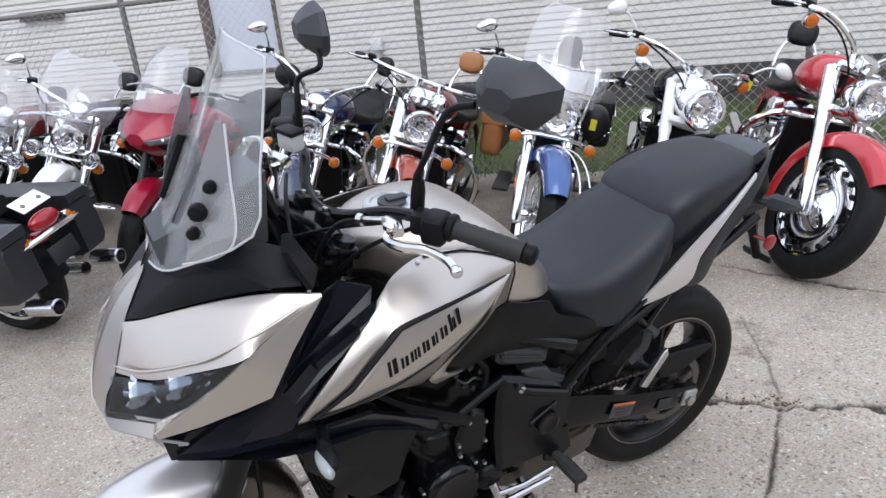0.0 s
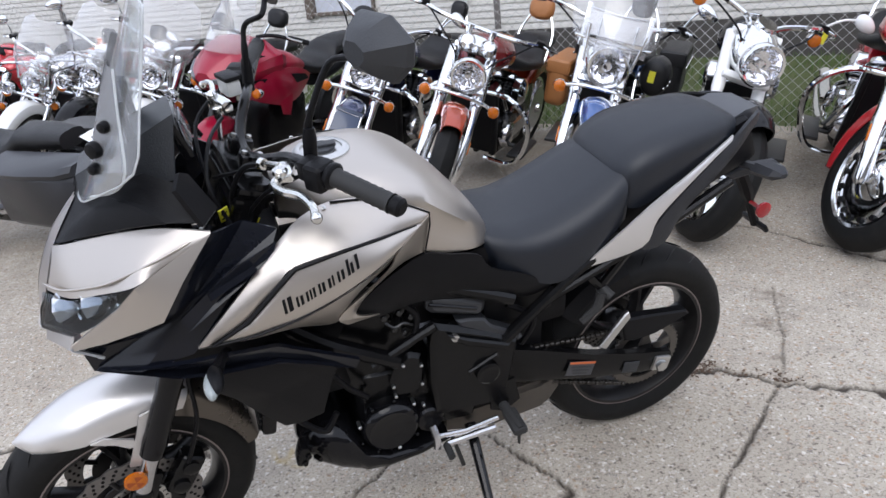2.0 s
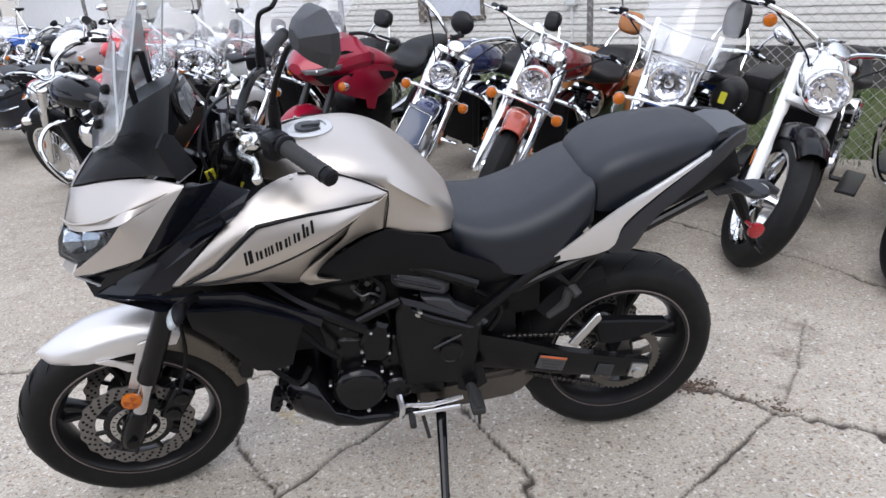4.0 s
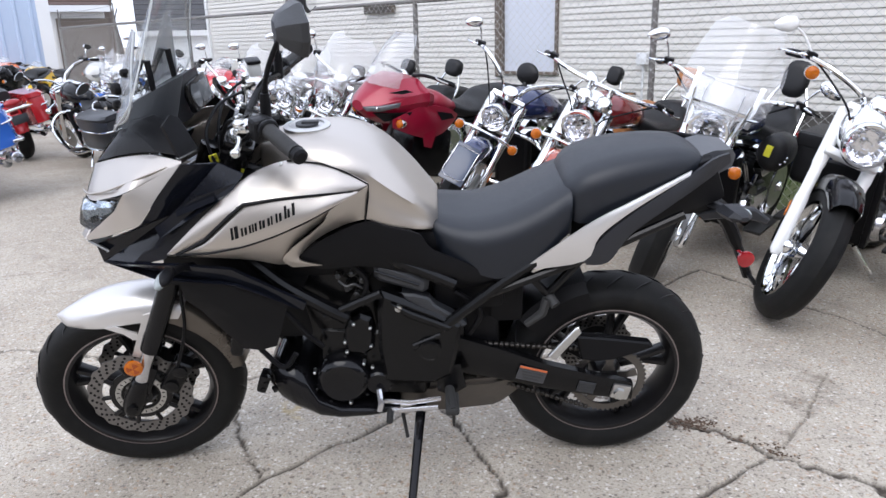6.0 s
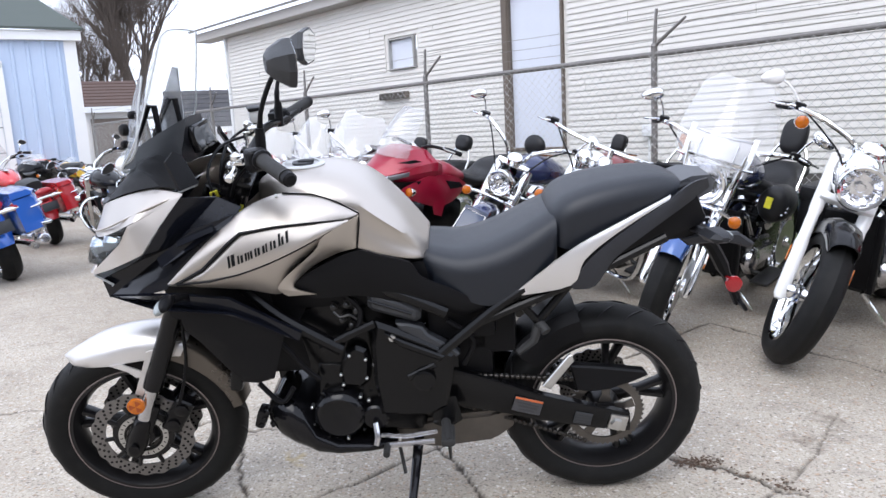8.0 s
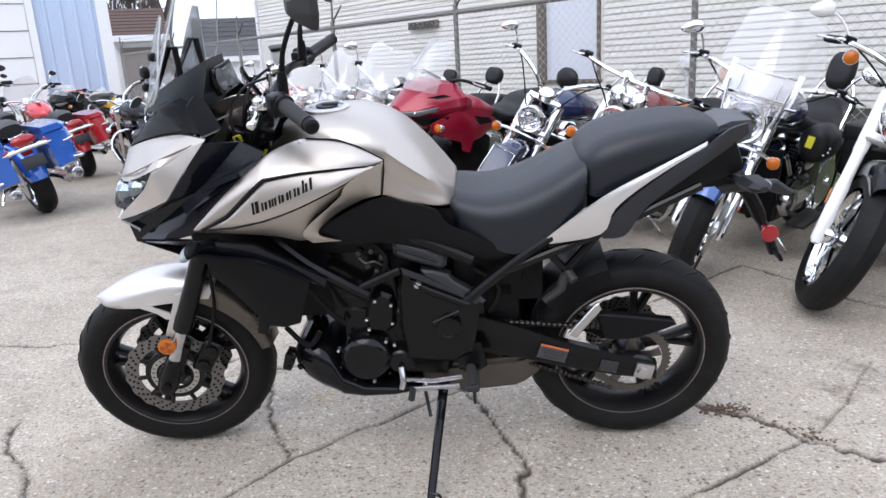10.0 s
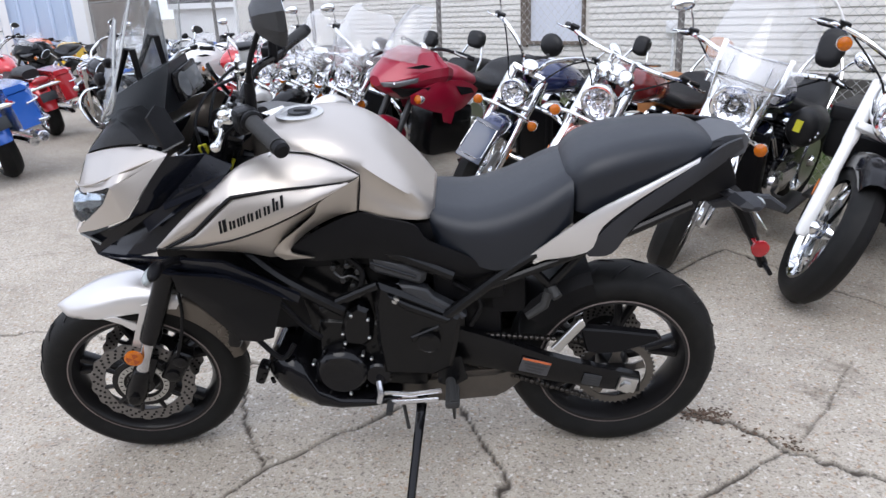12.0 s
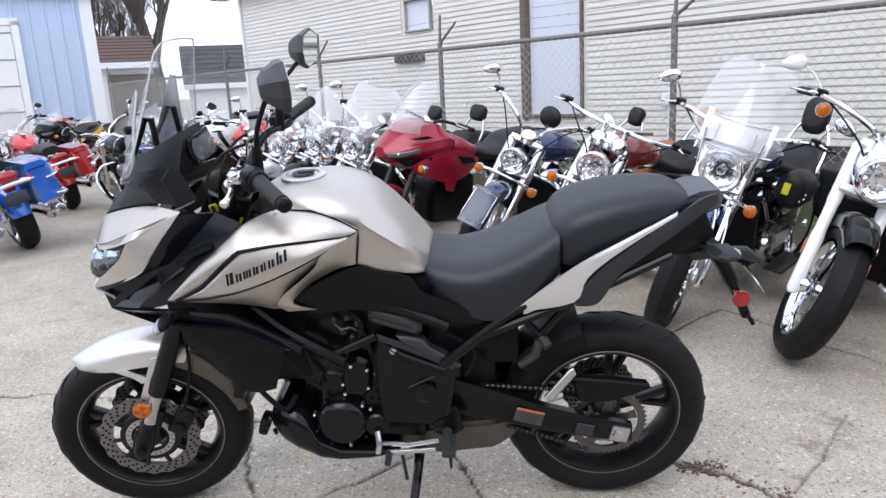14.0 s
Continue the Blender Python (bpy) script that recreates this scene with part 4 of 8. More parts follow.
def cruiser(headlight_at, label, tank_m, fender_m, heading=45.6, lean=10, steer=30, size=1.0, kind="spoke", lamp=0.085, fork_m=None, screen=0.0, bags="", rest=True, bars=0.0, plate="", lamps=True, engine_m=None, white_nose=False, guard=True, seat_m=None, back=-0.10, nose_angle=42, shield=False, pad=(0.115, 0.08), mirror_m=None, tag=False, slim=1.0, stripe=False, tbar=False, pad_x=0.0, name="cruiser_motorcycle"):
    """A large road motorcycle seen mostly from ahead. headlight_at: where in the plan its headlamp stands."""
    fork_m = fork_m or chrome
    seat_m = seat_m or leather_black
    R = 0.33
    rake = radians(32)
    ax = Vector((math.sin(rake), 0, math.cos(rake)))
    piv = Vector((0.05, 0, R))
    S = Matrix.Translation(piv) @ Matrix.Rotation(radians(steer), 4, ax) @ Matrix.Translation(-piv)
    hl = Vector((0.13, 0, 0.84))
    lm = Matrix.Rotation(radians(heading), 4, "Z") @ Matrix.Rotation(radians(lean), 4, "X") @ Matrix.Scale(size, 4)
    off = lm @ (S @ hl)
    T = Matrix.Translation((headlight_at[0] - off.x, headlight_at[1] - off.y, gz(headlight_at[0]))) @ Matrix.Rotation(radians(heading), 4, "Z") @ Matrix.Rotation(radians(lean), 4, "X")
    bike = thing(name, T, label, "motorcycle", "motorcycles parked along the fence")
    bike.scale = (size, size, size)
    # steered front end
    wheel(bike, R, 0.13, 0.235, chrome, S, kind)
    fd = fender(bike, R, 0.15, nose_angle, 200, fender_m, S, skirt=0.06, label="painted front mudguard")
    if stripe:
        b = B()
        for y in (-0.030, 0.030):
            tube(b, [(-(R + 0.050) * math.cos(radians(a)), y, R + (R + 0.050) * math.sin(radians(a))) for a in range(nose_angle + 3, 160, 9)], 0.0045, 6)
        part("fender_stripe", b, white_paint, fd, "white pinstripes", S)
    for s in (-1, 1):
        b = B()
        p = Vector((-0.02, s * 0.105, R - 0.03))
        q = p + ax * 0.72
        lathe(b, [(0.02 * slim, -0.02), (0.034 * slim, 0.0), (0.036 * slim, 0.26), (0.031 * slim, 0.30), (0.031 * slim, 0.42), (0.036 * slim, 0.44), (0.036 * slim, 0.72)], p, ax, 16)
        part("fork_leg", b, fork_m, bike, "polished fork leg", S)
        b = B()
        box(b, (0.008, 0.006, 0.075), Matrix.Translation(p + ax * 0.2 + Vector((-0.005, s * 0.0375, 0))) @ Matrix.Rotation(rake, 4, "Y"), 0.002)
        part("fork_reflector", b, amber, bike, "amber strip reflector", S)
        if not lamps:
            signal(bike, (0.40, s * 0.31, 0.99 + bars), S)
        if lamps:
            signal(bike, (0.12, s * 0.20, 0.70), S)
            if screen and not shield:
                headlamp(bike, (0.08, s * 0.17, 0.76), 0.045, chrome, S, 0.08, "spot_lamp")
    if lamps:
        b = B()
        tube(b, curve([(0.14, -0.2, 0.70), (0.10, -0.1, 0.735), (0.10, 0.1, 0.735), (0.14, 0.2, 0.70)], 5), 0.011, 8)
        part("light_bar", b, chrome, bike, "", S)
    headlamp(bike, tuple(hl), lamp, white_paint if white_nose else chrome, S, 0.17)
    b = B()
    box(b, (0.06, 0.24, 0.035), pose(0.22, 0, 0.74, 0, 32, 0), 0.01)
    box(b, (0.06, 0.24, 0.035), pose(0.33, 0, 0.93, 0, 32, 0), 0.01)
    part("fork_clamp", b, fork_m, bike, "", S)
    if white_nose:
        b = B()
        rs = []
        for x, hw, z0, z1 in ((0.175, 0.086, 0.755, 0.925), (0.21, 0.105, 0.74, 0.955), (0.28, 0.115, 0.74, 0.985), (0.38, 0.10, 0.82, 0.985)):
            rs.append([Vector((x, hw * math.cos(a), (z0 + z1) / 2 + (z1 - z0) / 2 * math.sin(a))) for a in [2 * math.pi * k / 20 for k in range(20)]])
        rings(b, rs)
        part("nacelle", b, white_paint if white_nose == 1 else chrome, bike, "smooth headlamp nacelle", S)
    # handlebar, grips, levers, mirrors
    h = 1.04 + bars
    b = B()
    half = [(0.34, 0.04, 0.95), (0.33, 0.10, 1.0 + bars * 0.5), (0.36, 0.25, h), (0.46, 0.36, h + 0.0), (0.60, 0.42, h - 0.03)]
    if tbar:
        half = [(0.36, 0.08, h - 0.005), (0.365, 0.20, h), (0.40, 0.28, h), (0.47, 0.36, h), (0.60, 0.42, h - 0.03)]
    tube(b, curve([(x, -y, z) for x, y, z in half[::-1]] + half, 5), 0.013, 8)
    bar = part("handlebar", b, chrome, bike, "", S)
    if tbar:
        for s in (-1, 1):
            b = B()
            lathe(b, [(0.020, 0), (0.017, 0.02), (0.015, 0.10), (0.019, h - 0.975), (0.021, h - 0.95)], (0.345, s * 0.065, 0.955), (0.12, 0, 1), 14)
            part("riser", b, chrome, bar)
            b = B()
            lathe(b, [(0.001, 0.045), (0.030, 0.04), (0.046, 0.02), (0.050, 0), (0.047, -0.008), (0.0, -0.010)], (0.275, s * 0.062, 0.975), (-0.75, 0, 0.66), 18)
            part("clock", b, chrome, bar, "chrome clock housing")
    for s in (-1, 1):
        b = B()
        d = (Vector((0.60, 0.42, h - 0.03)) - Vector((0.46, 0.36, h))).normalized()
        g0 = Vector((0.49, 0.373, h - 0.006))
        P = [g0 + d * k * 0.03 for k in range(5)]
        tube(b, [(p.x, s * p.y, p.z) for p in P], [0.017, 0.019, 0.018, 0.019, 0.017], 10)
        part("grip", b, black_plastic, bar)
        b = B()
        tube(b, curve([(0.44, s * 0.35, h + 0.01), (0.42, s * 0.40, h), (0.50, s * 0.46, h - 0.02), (0.56, s * 0.47, h - 0.03)], 4), 0.006, 6)
        part("lever", b, chrome, bar)
        b = B()
        box(b, (0.05, 0.05, 0.035), pose(0.45, s * 0.345, h + 0.01), 0.008)
        part("switch_box", b, black_plastic, bar)
        if mirror_m:
            mirror(bike, (0.45, s * 0.35, h + 0.02), (0.43, s * 0.50, h + 0.10), S, mirror_m, 0.056, 0.036)
        elif not tbar:
            mirror(bike, (0.45, s * 0.35, h + 0.02), (0.44, s * 0.425, h + 0.130), S, mirror_m, 0.062, 0.034)
        if tag and s < 0:
            b = B()
            box(b, (0.004, 0.035, 0.05), pose(0.425, s * 0.36, h - 0.03, 10, 8, 20), 0.001, 1)
            part("hang_tag", b, yellow_tag, bar, "yellow paper tag")
        b = B()
        tube(b, curve([(0.44, s * 0.32, h), (0.30, s * 0.22, h - 0.05), (0.24, s * 0.10, 0.90), (0.30, s * 0.05, 0.72)], 5), 0.005, 5)
        part("cable", b, black_plastic, bar)
    b = B()
    lathe(b, [(0.05, 0), (0.055, 0.01), (0.05, 0.05), (0.02, 0.07)], (0.29, 0, 1.0), (0.4, 0, -1), 18)
    part("speedometer", b, chrome, bike, "", S)
    if screen:
        b = B()
        n, rows = 15, []
        for k, (x, z, hw) in enumerate(((0.10, 0.90, 0.17), (0.12, 0.97, 0.215), (0.17, 1.06, 0.235), (0.23, 1.15, 0.23), (0.27, 1.21 + screen * 0.10, 0.195), (0.29, 1.24 + screen * 0.12, 0.13))):
            rows.append([Vector((x + 0.12 * (2 * i / n - 1) ** 2, hw * (2 * i / n - 1), z)) for i in range(n + 1)])
        rows2 = [[p + Vector((0.004, 0, 0)) for p in r] for r in rows]
        rings(b, [r + r2[::-1] for r, r2 in zip(rows, rows2)])
        ws = part("windscreen", b, screen_haze, bike, "large clear plastic windscreen", S)
        b = B()
        for s in (-1, 1):
            cyl(b, (0.16, s * 0.12, 0.84), (0.165, s * 0.14, 1.02), 0.008)
        box(b, (0.010, 0.26, 0.02), pose(0.150, 0, 0.965), 0.004)
        part("screen_bracket", b, chrome, ws)
        if shield:
            b = B()
            for x, z, hw in ((0.135, 0.945, 0.19), (0.193, 1.078, 0.165)):
                tube(b, curve([(x + 0.08 * k * k, hw * k, z) for k in (-1, -0.5, 0, 0.5, 1)], 4), 0.007, 6)
            for k in (-0.95, 0.95):
                box(b, (0.006, 0.026, 0.21), pose(0.225, 0.165 * k, 1.0, 0, 20, 0), 0.002)
            for k in (-0.45, 0.45):
                cyl(b, (0.15, 0.2 * k, 0.90), (0.185, 0.2 * k, 1.05), 0.006)
            part("screen_strap", b, chrome, ws, "chrome windscreen strap")
            # added panel: its white haze stands in for sky reflected in screen and chrome
            b = B()
            rows = [[Vector((x + 0.07 * (k / 4 - 1) ** 2, hw * (k / 4 - 1), z)) for k in range(9)] for x, z, hw in ((0.145, 0.925, 0.13), (0.155, 0.97, 0.155), (0.180, 1.04, 0.165), (0.195, 1.075, 0.165))]
            rings(b, [r + [p + Vector((0.004, 0, 0)) for p in r[::-1]] for r in rows])
            part("screen_lower", b, screen_sky_white, ws, "lower windscreen panel whitened for reflected sky")
    # body
    b = B()
    rs = []
    for x, hw, z0, z1 in ((0.40, 0.05, 0.83, 0.90), (0.46, 0.11, 0.78, 0.955), (0.56, 0.15, 0.76, 0.98), (0.70, 0.155, 0.75, 0.965), (0.84, 0.12, 0.745, 0.92), (0.95, 0.07, 0.74, 0.86), (1.0, 0.02, 0.74, 0.82)):
        zc, hh = z0 + (z1 - z0) * 0.42, (z1 - z0)
        rs.append([Vector((x, hw * math.copysign(abs(math.cos(a)) ** 0.8, math.cos(a)), zc + hh * (0.58 if math.sin(a) > 0 else 0.42) * math.sin(a))) for a in [2 * math.pi * k / 20 for k in range(20)]])
    rings(b, rs)
    tk = part("fuel_tank", b, tank_m, bike, "glossy painted teardrop tank", angle=60)
    b = B()
    lathe(b, [(0.035, 0), (0.035, 0.012), (0.02, 0.018)], (0.62, 0, 0.975), (0, 0, 1), 16)
    box(b, (0.26, 0.05, 0.02), pose(0.72, 0, 0.968, 0, 6, 0), 0.008)
    part("tank_console", b, chrome, tk)
    b = B()
    tube(b, [(0.36, 0, 0.92), (0.50, 0, 0.74), (0.62, 0, 0.5), (0.66, 0, 0.24), (1.15, 0, 0.22), (1.35, 0, 0.4), (1.4, 0, 0.66), (0.9, 0, 0.74), (0.45, 0, 0.8)], 0.022, 8)
    part("frame", b, black_gloss, bike)
    em = engine_m or black_engine
    b = B()
    box(b, (0.46, 0.26, 0.24), pose(0.93, 0, 0.33), 0.05, 3)
    box(b, (0.30, 0.22, 0.24), pose(1.22, 0, 0.44), 0.05, 2)
    lathe(b, [(0.11, -0.15), (0.12, -0.12), (0.12, 0.12), (0.11, 0.15)], (0.84, 0, 0.35), (0, 1, 0), 24)
    eng = part("engine", b, em, bike, "V-twin engine with finned cylinders")
    for lx, tilt in ((0.80, -24), (0.98, 24)):
        b = B()
        prof = []
        for k in range(8):
            h = 0.02 + 0.021 * k
            prof += [(0.068, h - 0.010), (0.092, h - 0.006), (0.092, h + 0.003), (0.068, h + 0.006)]
        prof += [(0.098, 0.185), (0.098, 0.195), (0.06, 0.197)]
        lathe(b, prof, (lx, 0, 0.43), (math.sin(radians(tilt)), 0, math.cos(radians(tilt))), 18)
        cl = part("cylinder", b, em, eng)
        ca = Vector((math.sin(radians(tilt)), 0, math.cos(radians(tilt))))
        b = B()
        lathe(b, [(0.088, 0.192), (0.092, 0.200), (0.088, 0.222), (0.060, 0.240), (0.0, 0.244)], (lx, 0, 0.43), ca, 12)
        part("rocker_cover", b, chrome, cl)
        b = B()
        for s in (-1, 1):
            for dx in (-0.016, 0.016):
                p0 = Vector((0.89 + dx, s * 0.115, 0.40))
                tube(b, [p0, Vector((lx + dx, s * 0.098, 0.43)) + ca * 0.19], 0.0085, 6)
        part("pushrod_tube", b, chrome, cl)
    for s in (1, -1):
        b = B()
        lathe(b, [(0.001, s * 0.20), (0.06, s * 0.195), (0.085, s * 0.175), (0.085, s * 0.13)], (0.89, 0, 0.60), (0, 1, 0), 24)
        part("air_cleaner", b, chrome, eng)
        b = B()
        lathe(b, [(0.0, s * 0.178), (0.055, s * 0.176), (0.078, s * 0.165), (0.086, s * 0.14), (0.086, s * 0.11)], (0.80, 0, 0.335), (0, 1, 0), 20)
        slab(b, [(0.80, 0.27), (1.10, 0.30), (1.13, 0.36), (1.10, 0.41), (0.80, 0.40)], s * 0.11, s * 0.160, 0.015)
        part("engine_cover", b, dark_chrome if s < 0 else em, eng)
    for dz, x0 in ((0.0, 0.72), (0.10, 1.06)):
        b = B()
        tube(b, curve([(x0, 0.09, 0.52), (x0 - 0.08 if x0 < 1 else x0 + 0.1, 0.17, 0.45), (x0 + 0.1, 0.19, 0.30 + dz), (1.2, 0.20, 0.24 + dz), (1.50, 0.21, 0.25 + dz), (1.95 + back, 0.21, 0.27 + dz)], 6), [0.022] * 12 + [0.026] * 6 + [0.038] * 13, 12)
        part("exhaust_pipe", b, chrome, bike)
    if guard:
        b = B()
        half = [(0.52, 0.05, 0.66), (0.48, 0.22, 0.66), (0.50, 0.34, 0.56), (0.55, 0.35, 0.40), (0.62, 0.26, 0.22), (0.66, 0.06, 0.20)]
        tube(b, curve([(x, -y, z) for x, y, z in half[::-1]] + half, 6), 0.016, 8)
        part("engine_guard", b, chrome, bike, "chrome crash bar")
    b = B()
    box(b, (0.040, 0.27, 0.40), pose(0.56, 0, 0.46, 0, -14, 0), 0.012)
    for s in (-1, 1):
        box(b, (0.055, 0.03, 0.42), pose(0.56, s * 0.135, 0.46, 0, -14, 0), 0.010)
    part("radiator", b, black_plastic, bike)
    b = B()
    rs = []
    for x, hw, z0, z1 in ((0.90, 0.08, 0.72, 0.82), (1.05, 0.15, 0.68, 0.76), (1.22, 0.18, 0.665, 0.745), (1.36, 0.15, 0.68, 0.80), (1.42, 0.12, 0.70, 0.85), (1.6, 0.12, 0.72, 0.84), (1.78, 0.09, 0.72, 0.82)):
        rs.append([Vector((x, hw * math.copysign(abs(math.cos(a)) ** 0.7, math.cos(a)), (z0 + z1) / 2 + (z1 - z0) / 2 * math.copysign(abs(math.sin(a)) ** 0.7, math.sin(a)))) for a in [2 * math.pi * k / 18 for k in range(18)]])
    rings(b, rs)
    part("seat", b, seat_m, bike, angle=60)
    fender(bike, 0.32, 0.2, 20, 175, fender_m, None, 1.65 + back, 0.08, "", 18, "rear_fender")
    wheel(bike, 0.32, 0.17, 0.215, chrome if kind != "cast" else steel_dark, None, kind, 1.65 + back)
    if rest:
        b = B()
        for s in (-1, 1):
            tube(b, curve([(1.55 + back, s * 0.12, 0.66), (1.66 + back + pad_x * 0.6, s * 0.12, 0.84), (1.72 + back + pad_x, s * 0.06, 0.98)], 4), 0.010, 6)
        rb = part("backrest_bar", b, chrome, bike)
        b = B()
        rs = []
        for dx, k in ((-0.040, 0.55), (-0.034, 0.80), (-0.018, 0.96), (0.010, 1.0), (0.032, 0.94), (0.040, 0.75)):
            rs.append([pose(1.71 + back + pad_x, 0, 1.0, 0, 12, 0) @ Vector((dx, pad[0] * 0.78 * k * math.copysign(abs(math.cos(a)) ** 0.7, math.cos(a)), pad[1] * 0.95 * k * math.copysign(abs(math.sin(a)) ** 0.7, math.sin(a)))) for a in [2 * math.pi * q / 20 for q in range(20)]])
        rings(b, rs)
        part("backrest", b, leather_brown if bags == "brown" else seat_m, rb, "padded leather backrest")
    if bags:
        for s in (-1, 1):
            b = B()
            box(b, (0.46, 0.15, 0.30), pose(1.62 + back, s * 0.27, 0.58), 0.06, 4)
            bg = part("saddlebag", b, leather_brown if bags == "brown" else leather_black, bike, "brown leather saddlebag" if bags == "brown" else "black studded leather saddlebag")
            b = B()
            box(b, (0.47, 0.17, 0.10), pose(1.62 + back, s * 0.27, 0.70), 0.03, 3)
            part("bag_lid", b, leather_brown if bags == "brown" else leather_black, bg)
            b = B()
            for k in range(9):
                ball(b, (1.42 + back + k * 0.05, s * 0.36, 0.655), 0.008, 6)
            tagged(part("stud_row", b, chrome, bg), kind="stuff")
    for s in (-1, 1):
        b = B()
        box(b, (0.30, 0.10, 0.02), pose(0.76, s * 0.27, 0.28, 0, -6, 0), 0.008)
        cyl(b, (0.8, s * 0.1, 0.27), (0.8, s * 0.24, 0.27), 0.014)
        part("footboard", b, steel_dark, bike)
    b = B()
    tube(b, curve([(0.70, -0.08, 0.22), (0.78, -0.18, 0.08), (0.84, -0.25, -0.03)], 4), 0.012, 8)
    part("side_stand", b, chrome, bike)
    if plate:
        pm, lab = plate
        b = B()
        box(b, (0.014, 0.165, 0.27), pose(-0.272, 0, 0.625, 0, 42, 0), 0.006)
        pl = part("mudguard_plate", b, pm, bike, lab, S)
        b = B()
        box(b, (0.006, 0.140, 0.21), pose(-0.2795, 0, 0.6305, 0, 42, 0), 0.002)
        part("plate_panel", b, sky_tint, pl)
        b = B()
        box(b, (0.004, 0.072, 0.062), pose(-0.2845, 0, 0.622, 0, 42, 0), 0.001, 1)
        part("sticker", b, white_paint, pl)
        b = B()
        loop_ = [(0.076, 0.108), (-0.076, 0.108), (-0.076, -0.085), (-0.045, -0.108), (0.045, -0.108), (0.076, -0.085)]
        tube(b, [pose(-0.279, 0, 0.6305, 0, 42, 0) @ Vector((0, y, z)) for y, z in loop_], 0.004, 6, True)
        part("plate_edge", b, dark_chrome, pl)
    b = B()
    box(b, (0.06, 0.09, 0.06), pose(1.98 + back, 0, 0.60), 0.015)
    part("tail_light", b, red_lens, bike)
    return bike


sky_tint = mat("dark_blue_gloss_tip", (0.03, 0.045, 0.085), 0.15, 0, 0.15, 10, coat=0.1)
white_fork = mat("white_fork_paint", (0.82, 0.82, 0.81), 0.15, 0.0, 0.04, 6, coat=0.6)
maroon_orange = mat("burnt_orange_paint", (0.33, 0.040, 0.012), 0.2, 0.2, 0.3, 9, coat=0.8)
charcoal_bag = mat("charcoal_bag_paint", (0.014, 0.015, 0.019), 0.38, 0, 0.2, 8, coat=0.08)
purple_paint = mat("violet_blue_paint", (0.12, 0.12, 0.50), 0.2, 0.1, 0.1, 5, coat=0.8)

from mathutils import geometry


def guard_bag(bike, s):
    """A studded black leather roll hung beside the engine, with a paper tag."""
    b = B()
    rs = []
    for x, k in ((0.64, 0.45), (0.65, 0.8), (0.68, 0.97), (0.76, 1.0), (0.84, 0.97), (0.87, 0.8), (0.88, 0.45)):
        rs.append([Vector((x, s * 0.24 + 0.085 * k * math.cos(a), 0.70 + 0.105 * k * math.sin(a))) for a in [2 * math.pi * q / 18 for q in range(18)]])
    rings(b, rs)
    bag = part("guard_bag", b, leather_black, bike, "black studded leather bag", angle=50)
    b = B()
    for q in range(9):
        a = math.pi * (1.0 + q / 8)
        ball(b, (0.642 + 0.004 * q, s * 0.24 + 0.09 * math.cos(a), 0.70 + 0.06 * math.sin(a)), 0.007, 6)
    tagged(part("stud_row", b, chrome, bag), kind="stuff")
    b = B()
    box(b, (0.004, 0.036, 0.062), pose(0.632, s * 0.23, 0.715, 6, 6, 0), 0.001, 1)
    part("hang_tag", b, yellow_tag, bag, "yellow paper tag")


navy_gloss = mat("dark_blue_gloss", (0.012, 0.020, 0.045), 0.12, 0.1, 0.15, 6, coat=0.6)

# ---- the silver sport-touring motorcycle on its side stand ----
grey_paint = mat("dark_grey_plastic", (0.026, 0.028, 0.032), 0.5, 0, 0.15, 15, 0.3, 300)
hood_grey = mat("slate_plastic", (0.011, 0.0125, 0.015), 0.36, 0, 0.15, 15, 0.3, 300)
# dark copy of the silver paint for the mudguard tail, its shade in the colour
silver_shade = mat("shaded_silver_paint", (0.13, 0.115, 0.10), 0.28, 0.8, 0.1, 8)
disc_metal = mat("brake_disc_steel", (0.215, 0.205, 0.20), 0.36, 0.85, 0.25, 60)
black_wheel = mat("black_wheel_paint", (0.010, 0.0095, 0.010), 0.3, 0.0, 0.2, 12, spec=0.3)
pinstripe = mat("pale_rim_stripe", (0.17, 0.14, 0.13), 0.4, 0, 0.6, 6)
tail_silver = mat("white_silver_paint", (0.65, 0.635, 0.625), 0.34, 0.7, 0.04, 6, 0, 500)
tail_grey = mat("satin_grey_tail", (0.055, 0.058, 0.065), 0.4, 0, 0.12, 15)
cover_grey = mat("matt_charcoal_plastic", (0.020, 0.021, 0.025), 0.5, 0, 0.15, 15, 0.3, 300, spec=0.35)
sprocket_steel = mat("sprocket_steel", (0.13, 0.12, 0.11), 0.4, 0.85, 0.25, 50)
smoke = glass("smoked_screen_strip", (0.55, 0.56, 0.57), 0.1, 0.75, (0.6, 0.6, 0.62))
chain_metal = mat("chain_metal", (0.06, 0.055, 0.05), 0.4, 0.9, 0.4, 60)
rubber_peg = mat("footpeg_rubber", (0.02, 0.02, 0.02), 0.7, 0, 0.2, 30, 0.3)
sticker_dark = mat("warning_sticker", (0.05, 0.05, 0.055), 0.4)
sticker_orange = mat("orange_sticker", (0.55, 0.13, 0.04), 0.5)


